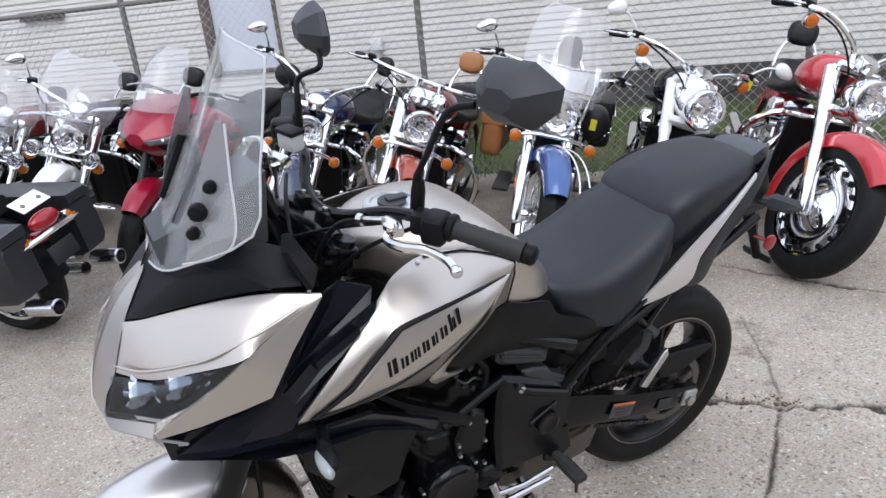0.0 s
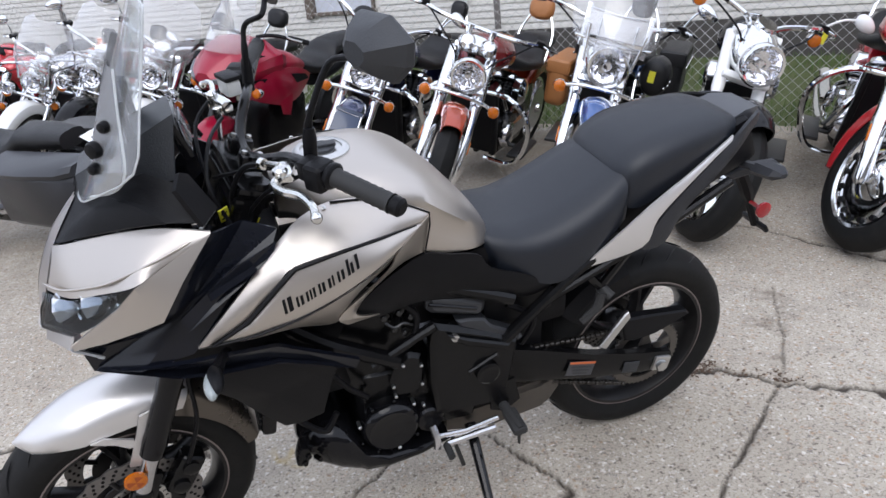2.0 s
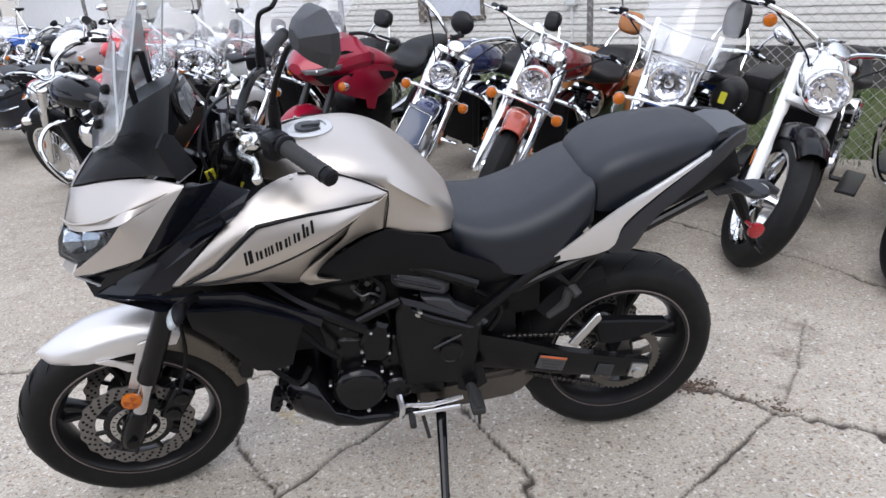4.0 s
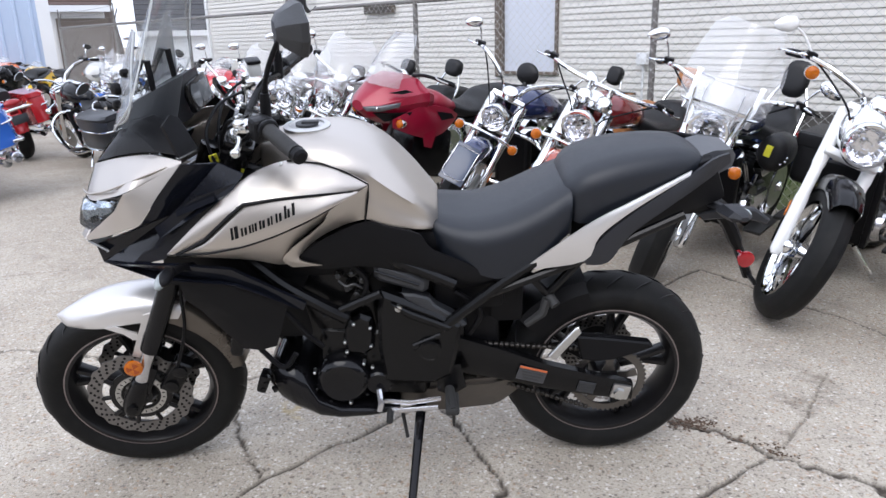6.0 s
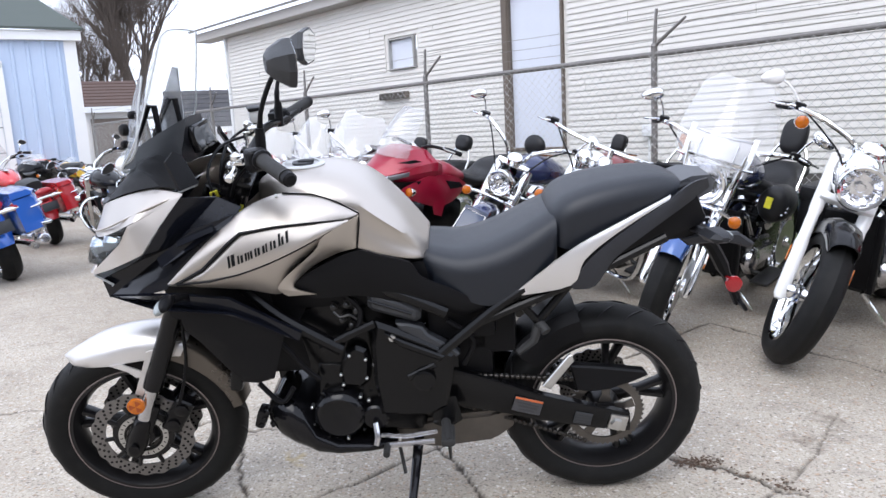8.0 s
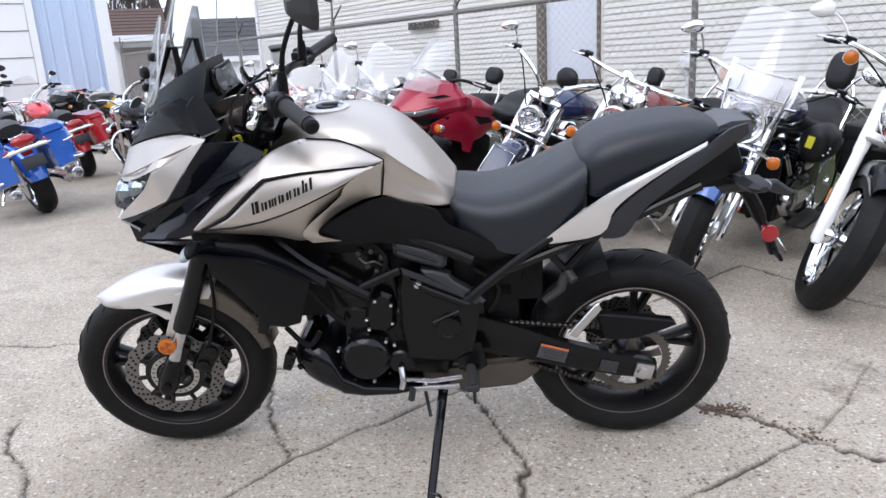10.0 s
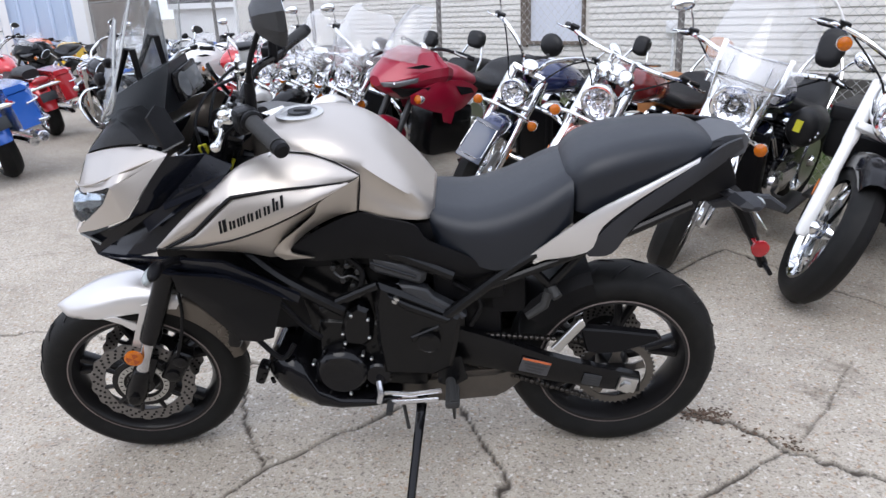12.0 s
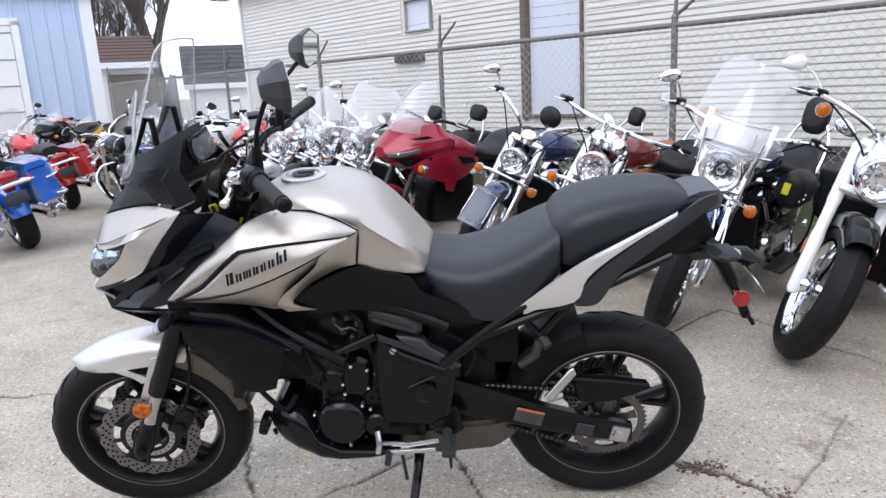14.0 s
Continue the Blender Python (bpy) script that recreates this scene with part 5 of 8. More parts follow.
def hero():
    T = pose(0, 0.08, -0.002, 10, -0.8, 0)
    H = thing("sport_touring_motorcycle", T, "satin silver and black sport-touring motorcycle leaning on its side stand", "motorcycle")
    ax = Vector((math.sin(radians(25)), 0, math.cos(radians(25))))
    piv = Vector((-0.36, 0, 1.0))
    S = Matrix.Translation(piv) @ Matrix.Rotation(radians(8), 4, ax) @ Matrix.Translation(-piv)

    S = Matrix.Translation((0.013, 0, 0.024)) @ S
    SW = Matrix.Translation(piv) @ Matrix.Rotation(radians(9), 4, ax) @ Matrix.Translation(-piv)

    # --- wheels ---
    def hero_wheel(x, R, w, at, front):
        b = B()
        s, rr = w / 2, 0.222
        lathe(b, [(rr, -s * 0.74), (rr + 0.022, -s * 0.93), (R - 0.045, -s * 0.99), (R - 0.026, -s * 0.86), (R - 0.009, -s * 0.52), (R, 0), (R - 0.009, s * 0.52), (R - 0.026, s * 0.86), (R - 0.045, s * 0.99), (rr + 0.022, s * 0.93), (rr, s * 0.74)], (x, 0, R), (0, 1, 0), 72, True)
        wh = part("wheel", b, rubber, H, "black road tyre on a black cast wheel", at, 50)
        b = B()
        lathe(b, [(rr + 0.006, -s * 0.76), (rr - 0.010, -s * 0.76), (rr - 0.024, -s * 0.45), (rr - 0.030, 0), (rr - 0.024, s * 0.45), (rr - 0.010, s * 0.76), (rr + 0.006, s * 0.76), (rr - 0.004, 0)], (x, 0, R), (0, 1, 0), 64, True)
        part("rim", b, black_wheel, wh)
        for sg in (-1, 1):
            b = B()
            y = sg * s * 0.77
            lathe(b, [(rr + 0.003, y), (rr - 0.001, y + sg * 0.001), (rr - 0.001, y), (rr + 0.003, y - sg * 0.002)], (x, 0, R), (0, 1, 0), 64, True)
            part("rim_stripe", b, pinstripe, wh)
        for i in range(5):
            b = B()
            a = 2 * math.pi * i / 5 + (0.35 if front else 0.1)
            for da in (-0.13, 0.13):
                d0, d1 = Vector((math.cos(a), 0, math.sin(a))), Vector((math.cos(a + da), 0, math.sin(a + da)))
                t = Vector((-d0.z, 0, d0.x))
                c = Vector((x, 0, R))
                rings(b, [[p + t * hw * u + Vector((0, hy * v, 0)) for u, v in ((1, -0.5), (0.5, -1), (-0.5, -1), (-1, -0.5), (-1, 0.5), (-0.5, 1), (0.5, 1), (1, 0.5))] for p, hw, hy in ((c + d0 * 0.035, 0.02, 0.03), (c + (d0 * 0.6 + d1 * 0.4) * 0.12, 0.010, 0.018), (c + d1 * (rr - 0.02), 0.013, 0.022))])
            part("spoke", b, black_wheel, wh)
        b = B()
        lathe(b, [(0.02, -w * 0.62), (0.034, -w * 0.60), (0.05, -w * 0.3), (0.04, 0), (0.05, w * 0.3), (0.034, w * 0.60), (0.02, w * 0.62)], (x, 0, R), (0, 1, 0), 24)
        part("hub", b, black_wheel, wh)
        # tread grooves
        b = B()
        for i in range(22):
            a = 2 * math.pi * i / 22
            for sg in (-1, 1):
                off = 0.14 if sg > 0 else 0.0
                P = []
                for k in range(5):
                    u = k / 4
                    yy = sg * s * (0.12 + 0.66 * u)
                    rad = R + 0.0012 - 0.0105 * (abs(yy) / (s * 0.52)) ** 2 * (1 if abs(yy) < s * 0.52 else 1.0) - (0.010 * max(0, abs(yy) / s - 0.6))
                    P.append((x + rad * math.cos(a + off + 0.22 * u), yy, R + rad * math.sin(a + off + 0.22 * u)))
                tube(b, P, [0.0008, 0.0026, 0.003, 0.0026, 0.0008], 4)
        tagged(part("tread_pattern", b, black_plastic, wh), kind="stuff")
        return wh

    def disc(wh, x, R, y, r, at_m=None, petal=True):
        b = B()
        n = 144
        out, inn, o2, i2 = [], [], [], []
        for k in range(n):
            a = 2 * math.pi * k / n
            ro = r + (0.003 * math.cos(a * 18) if petal else 0)
            for lst, rad, yy in ((out, ro, y), (inn, r - 0.040, y), (o2, ro, y + 0.005), (i2, r - 0.040, y + 0.005)):
                lst.append(Vector((x + rad * math.cos(a), yy, R + rad * math.sin(a))))
        rings(b, [inn, out, o2, i2], True, False, True)
        d = part("brake_disc", b, disc_metal, wh, "drilled petal brake disc")
        b = B()
        for k in range(90):
            a = 2 * math.pi * k / 90
            rad = r - (0.009, 0.019, 0.029)[k % 3]
            lathe(b, [(0.0042, -0.0012), (0.0042, 0.0062)], (x + rad * math.cos(a), y, R + rad * math.sin(a)), (0, 1, 0), 8)
        tagged(part("hole_pattern", b, black_plastic, d), kind="stuff")
        b = B()
        lathe(b, [(0.092, y + 0.001), (0.092, y + 0.006), (0.05, y + 0.006), (0.05, y + 0.001)], (x, 0, R), (0, 1, 0), 32, True)
        part("disc_carrier", b, black_wheel, d)
        for k in range(10):
            b = B()
            a = 2 * math.pi * k / 10
            cyl(b, (x + 0.085 * math.cos(a), y + 0.003, R + 0.085 * math.sin(a)), (x + (r - 0.036) * math.cos(a), y + 0.003, R + (r - 0.036) * math.sin(a)), 0.007, None, 8)
            part("carrier_arm", b, black_wheel, d)
        b = B()
        s = -1 if y < 0 else 1
        yo = y if y < 0 else y + 0.006
        lathe(b, [(0.074, yo), (0.074, yo + s * 0.003), (0.058, yo + s * 0.003), (0.058, yo)], (x, 0, R), (0, 1, 0), 40, True)
        ar = part("sensor_ring", b, aluminium, d, "slotted metal wheel-speed ring")
        b = B()
        for k in range(24):
            a = 2 * math.pi * k / 24
            box(b, (0.008, 0.0015, 0.003), pose(x + 0.066 * math.cos(a), yo + s * 0.003, R + 0.066 * math.sin(a), 0, -math.degrees(a), 0))
        tagged(part("slot_pattern", b, black_plastic, ar), kind="stuff")

    fx, fR = -0.720, 0.309
    fw = hero_wheel(fx, fR, 0.13, SW, True)
    disc(fw, fx, fR, -0.070, 0.152)
    disc(fw, fx, fR, 0.066, 0.152)
    rx, rR = 0.715, 0.312
    rw = hero_wheel(rx, rR, 0.16, None, False)
    disc(rw, rx, rR, 0.085, 0.115)
    b = B()
    n = 46
    out = []
    for k in range(n * 2):
        a = math.pi * k / n
        rad = 0.109 if k % 2 else 0.117
        out.append((rx + rad * math.cos(a), rR + rad * math.sin(a)))
    inn = [(rx + 0.090 * math.cos(math.pi * k / n), rR + 0.090 * math.sin(math.pi * k / n)) for k in range(n * 2)]
    rings(b, [[Vector((x, y, z)) for x, z in ring_] for ring_, y in ((inn, -0.092), (out, -0.092), (out, -0.098), (inn, -0.098))], True, False, True)
    sp = part("sprocket", b, sprocket_steel, rw, "worn steel rear sprocket ring")
    for k in range(5):
        b = B()
        a = 2 * math.pi * k / 5 + 0.3
        d, t = Vector((math.cos(a), 0, math.sin(a))), Vector((-math.sin(a), 0, math.cos(a)))
        c = Vector((rx, -0.095, rR))
        rings(b, [[c + d * r + t * w * u + Vector((0, 0.0028 * v, 0)) for u, v in ((-1, -1), (1, -1), (1, 1), (-1, 1))] for r, w in ((0.034, 0.020), (0.06, 0.011), (0.088, 0.014))])
        part("sprocket_arm", b, sprocket_steel, sp)

    # --- fork, front mudguard, caliper ---
    for sg in (-1, 1):
        b = B()
        foot = Vector((fx - 0.012, sg * 0.098, fR + 0.0))
        lathe(b, [(0.024, 0.20), (0.029, 0.205), (0.030, 0.25), (0.028, 0.27), (0.028, 0.80)], foot, ax, 20)
        fl = part("fork_tube", b, black_gloss, H, "black outer fork tube", SW)
        b = B()
        lathe(b, [(0.021, 0.03), (0.021, 0.21)], foot, ax, 18)
        part("fork_slider", b, dark_chrome, fl, "bare steel inner fork tube")
        b = B()
        lathe(b, [(0.026, -0.04), (0.032, -0.02), (0.034, 0.02), (0.028, 0.06), (0.026, 0.085), (0.023, 0.09)], foot, ax, 18)
        cyl(b, foot + Vector((0, sg * 0.034, 0)), foot + Vector((0, sg * 0.046, 0)), 0.016, None, 6)
        box(b, (0.05, 0.022, 0.10), pose(foot.x + 0.05, foot.y, foot.z + 0.08, 0, 25, 0), 0.008)
        part("fork_foot", b, black_engine, fl)
        b = B()
        box(b, (0.06, 0.05, 0.12), pose(fx + 0.125, sg * 0.085, fR + 0.075, 0, 35, 0), 0.014, 3)
        for dz in (-0.03, 0.03):
            lathe(b, [(0.02, 0.0), (0.02, 0.012), (0.012, 0.016)], (fx + 0.125 + dz * 0.57, sg * 0.105, fR + 0.075 + dz * 0.82), (0, sg, 0), 14)
        part("brake_caliper", b, black_engine, fl)
        b = B()
        lathe(b, [(0.026, 0.0), (0.026, 0.008), (0.02, 0.010)], (fx + 0.022, sg * 0.118, fR + 0.142), (0, sg, 0), 20)
        rf = part("fork_reflector", b, amber, fl, "round amber reflector")
        for k in range(3):
            b = B()
            a0 = 2 * math.pi * k / 3 + 0.5
            c0 = Vector((fx + 0.022, sg * 0.1282, fR + 0.142))
            panel(b, [c0] + [c0 + Vector((0.0195 * math.cos(a0 + j * 0.26), 0, 0.0195 * math.sin(a0 + j * 0.26))) for j in range(5)], 0.001)
            part("segment", b, amber_dark, rf)
        b = B()
        tube(b, curve([(fx + 0.14, sg * 0.11, fR + 0.12), (fx + 0.19, sg * 0.12, fR + 0.26), (fx + 0.21, sg * 0.10, fR + 0.42), (fx + 0.30, sg * 0.08, fR + 0.60)], 6), 0.0055, 6)
        part("brake_hose", b, black_plastic, fl)
    b = B()
    n, rs = 22, []
    for i in range(n + 1):
        u = i / n
        a = radians(56 + 66 * u)
        hw = 0.080 * (0.18 + 0.82 * min(1, u / 0.35) ** 0.55)
        drop = 0.004 + 0.060 * math.sin(math.pi * min(1, 0.08 + u * 0.62)) * (1 if u < 0.9 else 0.9)
        r0 = fR + 0.006 + 0.050 * u ** 2
        sec = []
        for px, ph in ((-1.02, -drop), (-1, -drop * 0.5), (-0.86, -0.006), (-0.5, 0.012), (0, 0.020), (0.5, 0.012), (0.86, -0.006), (1, -drop * 0.5), (1.02, -drop)):
            r = r0 + ph
            sec.append(Vector((fx - r * math.cos(a), px * hw, fR + r * math.sin(a))))
        sec += [Vector((fx + (p.x - fx) * 0.985, p.y * 0.93, fR + (p.z - fR) * 0.985)) for p in sec[::-1]]
        rs.append(sec)
    rings(b, rs)
    md = part("front_mudguard", b, tail_silver, H, "satin silver front mudguard", SW, 45)
    for sg in (-1, 1):
        b = B()
        panel(b, [(fx - 0.035, sg * 0.083, fR + 0.268), (fx - 0.005, sg * 0.083, fR + 0.270), (fx + 0.050, sg * 0.089, fR + 0.243), (fx + 0.055, sg * 0.092, fR + 0.222), (fx + 0.035, sg * 0.090, fR + 0.222), (fx + 0.012, sg * 0.087, fR + 0.244)], 0.006 * -sg)
        panel(b, [(fx + 0.078, sg * 0.085, fR + 0.300), (fx + 0.13, sg * 0.083, fR + 0.31), (fx + 0.11, sg * 0.09, fR + 0.22), (fx + 0.065, sg * 0.0945, fR + 0.15), (fx + 0.02, sg * 0.0945, fR + 0.17), (fx + 0.045, sg * 0.0915, fR + 0.225), (fx + 0.062, sg * 0.089, fR + 0.262)], 0.006 * -sg)
        part("mudguard_bracket", b, tail_silver, md)
    b = B()
    fen = []
    for i in range(9):
        a = radians(114 + 55 * i / 8)
        hw = 0.078 * (1 - 0.12 * i / 8)
        rt, sk = fR + 0.066 - 0.044 * i / 8, -0.085 + 0.045 * i / 8
        fen.append([Vector((fx - (rt + h) * math.cos(a), px * hw, fR + (rt + h) * math.sin(a))) for px, h in ((-1, sk), (-0.98, sk * 0.4), (-0.8, -0.006), (0, 0.008), (0.8, -0.006), (0.98, sk * 0.4), (1, sk), (0.95, sk), (0.92, sk * 0.4), (0.72, -0.012), (0, 0.002), (-0.72, -0.012), (-0.92, sk * 0.4), (-0.95, sk))])
    rings(b, fen)
    part("mudguard_tail", b, silver_shade, md, angle=50)

    # --- nose fairing ---
    for sg in (-1, 1):
        def m(*pts):
            return [(x, -sg * y, z) for x, y, z in pts]
        th = 0.005 * -sg
        b = B()
        side_skin(b, m((-0.368, -0.255, 1.107), (-0.44, -0.22, 1.112), (-0.51, -0.178, 1.1), (-0.58, -0.135, 1.08), (-0.64, -0.095, 1.058), (-0.668, -0.062, 1.045)), m((-0.37, -0.258, 1.103), (-0.47, -0.258, 1.056), (-0.516, -0.268, 1.038), (-0.585, -0.214, 1.006), (-0.65, -0.16, 0.981), (-0.703, -0.082, 0.968)), 0.005, 0.008)
        nf = part("nose_fairing", b, silver_paint, H, "satin silver nose fairing panel", angle=40)
        b = B()
        side_skin(b, m((-0.368, -0.258, 1.105), (-0.47, -0.259, 1.055), (-0.516, -0.271, 1.036), (-0.562, -0.24, 0.982), (-0.612, -0.22, 0.943), (-0.668, -0.2, 0.9)), m((-0.374, -0.260, 1.099), (-0.435, -0.276, 1.03), (-0.485, -0.292, 0.966), (-0.53, -0.272, 0.945), (-0.6, -0.238, 0.914), (-0.666, -0.203, 0.89)), 0.005, 0, 4, 6, False)
        part("side_fairing", b, silver_paint, nf, angle=40)
        b = B()
        side_skin(b, m((-0.612, -0.02, 1.112), (-0.665, -0.064, 1.046), (-0.703, -0.089, 0.964), (-0.724, -0.091, 0.93), (-0.736, -0.09, 0.886)), m((-0.605, -0.001, 1.118), (-0.668, -0.001, 1.058), (-0.716, -0.001, 0.98), (-0.738, -0.001, 0.925), (-0.75, -0.001, 0.872)), 0.005, 0)
        part("beak", b, silver_paint, nf, angle=40)
        b = B()
        tube(b, curve(m((-0.40, -0.252, 1.096), (-0.47, -0.254, 1.072), (-0.55, -0.236, 1.040), (-0.60, -0.202, 1.018), (-0.66, -0.150, 0.996), (-0.70, -0.094, 0.988)), 4), [0.001] + [0.0028] * 18 + [0.002, 0.001], 8)
        part("brow", b, silver_paint, nf, angle=60)
        b = B()
        panel(b, m((-0.748, 0.002, 0.872), (-0.742, -0.06, 0.882), (-0.734, -0.088, 0.888), (-0.66, -0.185, 0.912), (-0.668, -0.20, 0.894), (-0.730, -0.095, 0.862), (-0.742, 0.002, 0.846)), th)
        part("chin", b, silver_paint, nf)
        b = B()
        panel(b, m((-0.742, 0.002, 0.842), (-0.728, -0.09, 0.858), (-0.668, -0.195, 0.888), (-0.62, -0.20, 0.858), (-0.66, -0.15, 0.832), (-0.70, 0.002, 0.815)), th)
        part("chin_lip", b, chin_grey, nf, "pale grey lip under the headlamps")
        # headlamp: dark bowl, two bright reflectors, clear lens
        rim = m((-0.706, -0.086, 0.964), (-0.65, -0.158, 0.976), (-0.585, -0.212, 1.002), (-0.516, -0.267, 1.035), (-0.562, -0.238, 0.982), (-0.61, -0.215, 0.942), (-0.658, -0.188, 0.914), (-0.735, -0.086, 0.892))
        b = B()
        panel(b, rim, th * 0.6, m((-0.655, -0.185, 0.962))[0])
        hd = part("headlamp", b, hero_lens, nf, "clear headlamp with bright reflectors")
        hd.visible_shadow = False
        b = B()
        panel(b, [(p[0] + 0.010, p[1] * 0.975, p[2]) for p in rim], th, m((-0.575, -0.130, 0.955))[0])
        part("bowl", b, lamp_dark, hd)
        b = B()
        for c, r in (((-0.672, -0.118, 0.942), 0.038), ((-0.612, -0.165, 0.965), 0.036)):
            lathe(b, [(r, 0), (r * 0.9, 0.012), (r * 0.5, 0.032), (0.004, 0.04)], (c[0], -sg * c[1], c[2]), (1, sg * 0.5, 0.1), 9, False, False)
        for k in range(14):
            u, v = (k // 2) / 6, k % 2
            box(b, (0.020, 0.005, 0.013), pose(-0.690 + 0.125 * u, sg * (0.116 + 0.088 * u), 0.909 + 0.052 * u + 0.028 * v, 25 * (k % 3) - 20, 40 - 35 * (k % 4), sg * (50 + 9 * (k % 5 - 2))), 0.002, 1)
        part("reflector", b, lamp_facet, hd, angle=1)
        b = B()
        box(b, (0.10, 0.012, 0.010), pose(-0.635, sg * 0.150, 0.957, 0, -12, sg * 41), 0.003)
        part("lamp_divider", b, hood_grey, hd)
        # black inner cowl, wedge and radiator side
        b = B()
        panel(b, m((-0.612, 0.002, 1.112), (-0.662, -0.060, 1.050), (-0.638, -0.090, 1.063), (-0.578, -0.130, 1.086), (-0.508, -0.172, 1.106), (-0.44, -0.212, 1.120), (-0.39, -0.225, 1.115), (-0.40, -0.165, 1.165), (-0.46, -0.125, 1.185), (-0.54, -0.075, 1.165), (-0.60, 0.002, 1.135)), th, m((-0.53, -0.12, 1.148))[0])
        part("screen_cowl", b, black_plastic, H, "matt black screen cowl", angle=30)
        b = B()
        panel(b, m((-0.415, -0.218, 1.180), (-0.403, -0.190, 1.199), (-0.390, -0.170, 1.184), (-0.355, -0.182, 1.112), (-0.384, -0.235, 1.108)), th * 2)
        sb = part("side_bezel", b, black_plastic, H, angle=20)
        b = B()
        panel(b, m((-0.409, -0.2205, 1.172), (-0.400, -0.199, 1.188), (-0.390, -0.180, 1.174), (-0.362, -0.190, 1.121), (-0.385, -0.233, 1.118)), th * 0.5)
        part("bezel_recess", b, navy_black, sb)
        b = B()
        tube(b, m((-0.355, -0.184, 1.111), (-0.384, -0.238, 1.107)), 0.0032, 6)
        part("bezel_edge", b, chin_grey, sb)
        b = B()
        panel(b, m((-0.382, -0.250, 1.096), (-0.43, -0.272, 1.032), (-0.486, -0.284, 0.962), (-0.535, -0.270, 0.932), (-0.60, -0.225, 0.900), (-0.66, -0.182, 0.868), (-0.655, -0.175, 0.812), (-0.56, -0.235, 0.826), (-0.455, -0.262, 0.858), (-0.40, -0.255, 0.915), (-0.27, -0.215, 1.02), (-0.25, -0.185, 1.045), (-0.31, -0.18, 1.075)), th, m((-0.43, -0.238, 0.965))[0])
        wg = part("wedge_panel", b, navy_black, H, "gloss black panel behind the nose", angle=20)
        b = B()
        panel(b, m((-0.46, -0.262, 0.945), (-0.36, -0.245, 1.01), (-0.26, -0.215, 1.035), (-0.27, -0.225, 1.015), (-0.35, -0.255, 0.975), (-0.45, -0.27, 0.92)), th * 2)
        panel(b, m((-0.40, -0.26, 0.985), (-0.31, -0.24, 1.012), (-0.31, -0.245, 1.0), (-0.40, -0.265, 0.972)), th * 3)
        part("wedge_vent", b, navy_black, wg, angle=20)
        b = B()
        panel(b, m((-0.645, -0.18, 0.822), (-0.56, -0.238, 0.842), (-0.47, -0.265, 0.85), (-0.42, -0.268, 0.848), (-0.30, -0.250, 0.822), (-0.135, -0.205, 0.69), (-0.145, -0.20, 0.665), (-0.24, -0.235, 0.74), (-0.30, -0.245, 0.775), (-0.42, -0.262, 0.80), (-0.50, -0.235, 0.795)), th * 2)
        part("shroud_rail", b, navy_black, wg, angle=20)
        b = B()
        panel(b, m((-0.44, -0.252, 0.80), (-0.30, -0.240, 0.775), (-0.18, -0.205, 0.695), (-0.205, -0.192, 0.63), (-0.235, -0.190, 0.545), (-0.285, -0.185, 0.530), (-0.325, -0.188, 0.538), (-0.365, -0.20, 0.600), (-0.410, -0.215, 0.680), (-0.440, -0.235, 0.730)), th, m((-0.33, -0.222, 0.67))[0])
        part("radiator_shroud", b, black_plastic, wg, angle=38)
        b = B()
        # front turn signal
        ball(b, (-0.424, sg * 0.352, 0.856), (0.016, 0.036, 0.016), 16, Matrix.Rotation(radians(sg * -8), 4, "X"))
        tube(b, [(-0.40, sg * 0.245, 0.825), (-0.41, sg * 0.285, 0.845), (-0.42, sg * 0.325, 0.854)], [0.013, 0.010, 0.013], 8)
        ts = part("front_turn_signal", b, black_plastic, wg)
        b = B()
        ball(b, (-0.434, sg * 0.362, 0.851), (0.013, 0.034, 0.0145), 16, Matrix.Rotation(radians(sg * -8), 4, "X"))
        part("lens", b, signal_clear, ts)
    # radiator
    b = B()
    box(b, (0.035, 0.32, 0.27), pose(-0.338, 0, 0.62, 0, 12, 0), 0.01)
    rad = part("radiator", b, black_engine, H)
    for k in range(14):
        b = B()
        box(b, (0.012, 0.28, 0.005), pose(-0.353 + (k - 7) * 0.0042, 0, 0.62 + (k - 7) * 0.018, 0, 12, 0))
        part("fin", b, steel_dark, rad)

    # --- windscreen ---
    rows = []
    prof = [((-0.600, 1.125), (-0.592, 0.060, 1.130), (-0.576, 0.110, 1.146), (-0.560, 0.137, 1.160)),
            ((-0.545, 1.215), (-0.537, 0.090, 1.218), (-0.511, 0.172, 1.228), (-0.464, 0.250, 1.240)),
            ((-0.492, 1.318), (-0.484, 0.085, 1.319), (-0.462, 0.155, 1.324), (-0.430, 0.215, 1.330)),
            ((-0.438, 1.420), (-0.433, 0.072, 1.420), (-0.420, 0.132, 1.420), (-0.402, 0.180, 1.418)),
            ((-0.409, 1.478), (-0.405, 0.052, 1.478), (-0.397, 0.104, 1.477), (-0.386, 0.158, 1.472)),
            ((-0.402, 1.491), (-0.399, 0.048, 1.490), (-0.392, 0.094, 1.487), (-0.383, 0.148, 1.480))]
    for k, (c, p1, p2, p3) in enumerate(prof):
        half = [(c[0], 0, c[1]), p1, p2, p3]
        wide, off = (0.94, -0.008) if k == 0 else (0.84, -0.040)
        rows.append(curve([(x, -y * wide + off, z) for x, y, z in half[:0:-1]] + [(x, y * wide + off, z) for x, y, z in half], 3))
    fine = []
    for i in range(len(rows[0])):
        fine.append(curve([r[i] for r in rows], 3))
    rows = [list(r) for r in zip(*fine)]
    b = B()
    rings(b, [r + [p + Vector((0.006, 0, 0.001)) for p in r[::-1]] for r in rows])
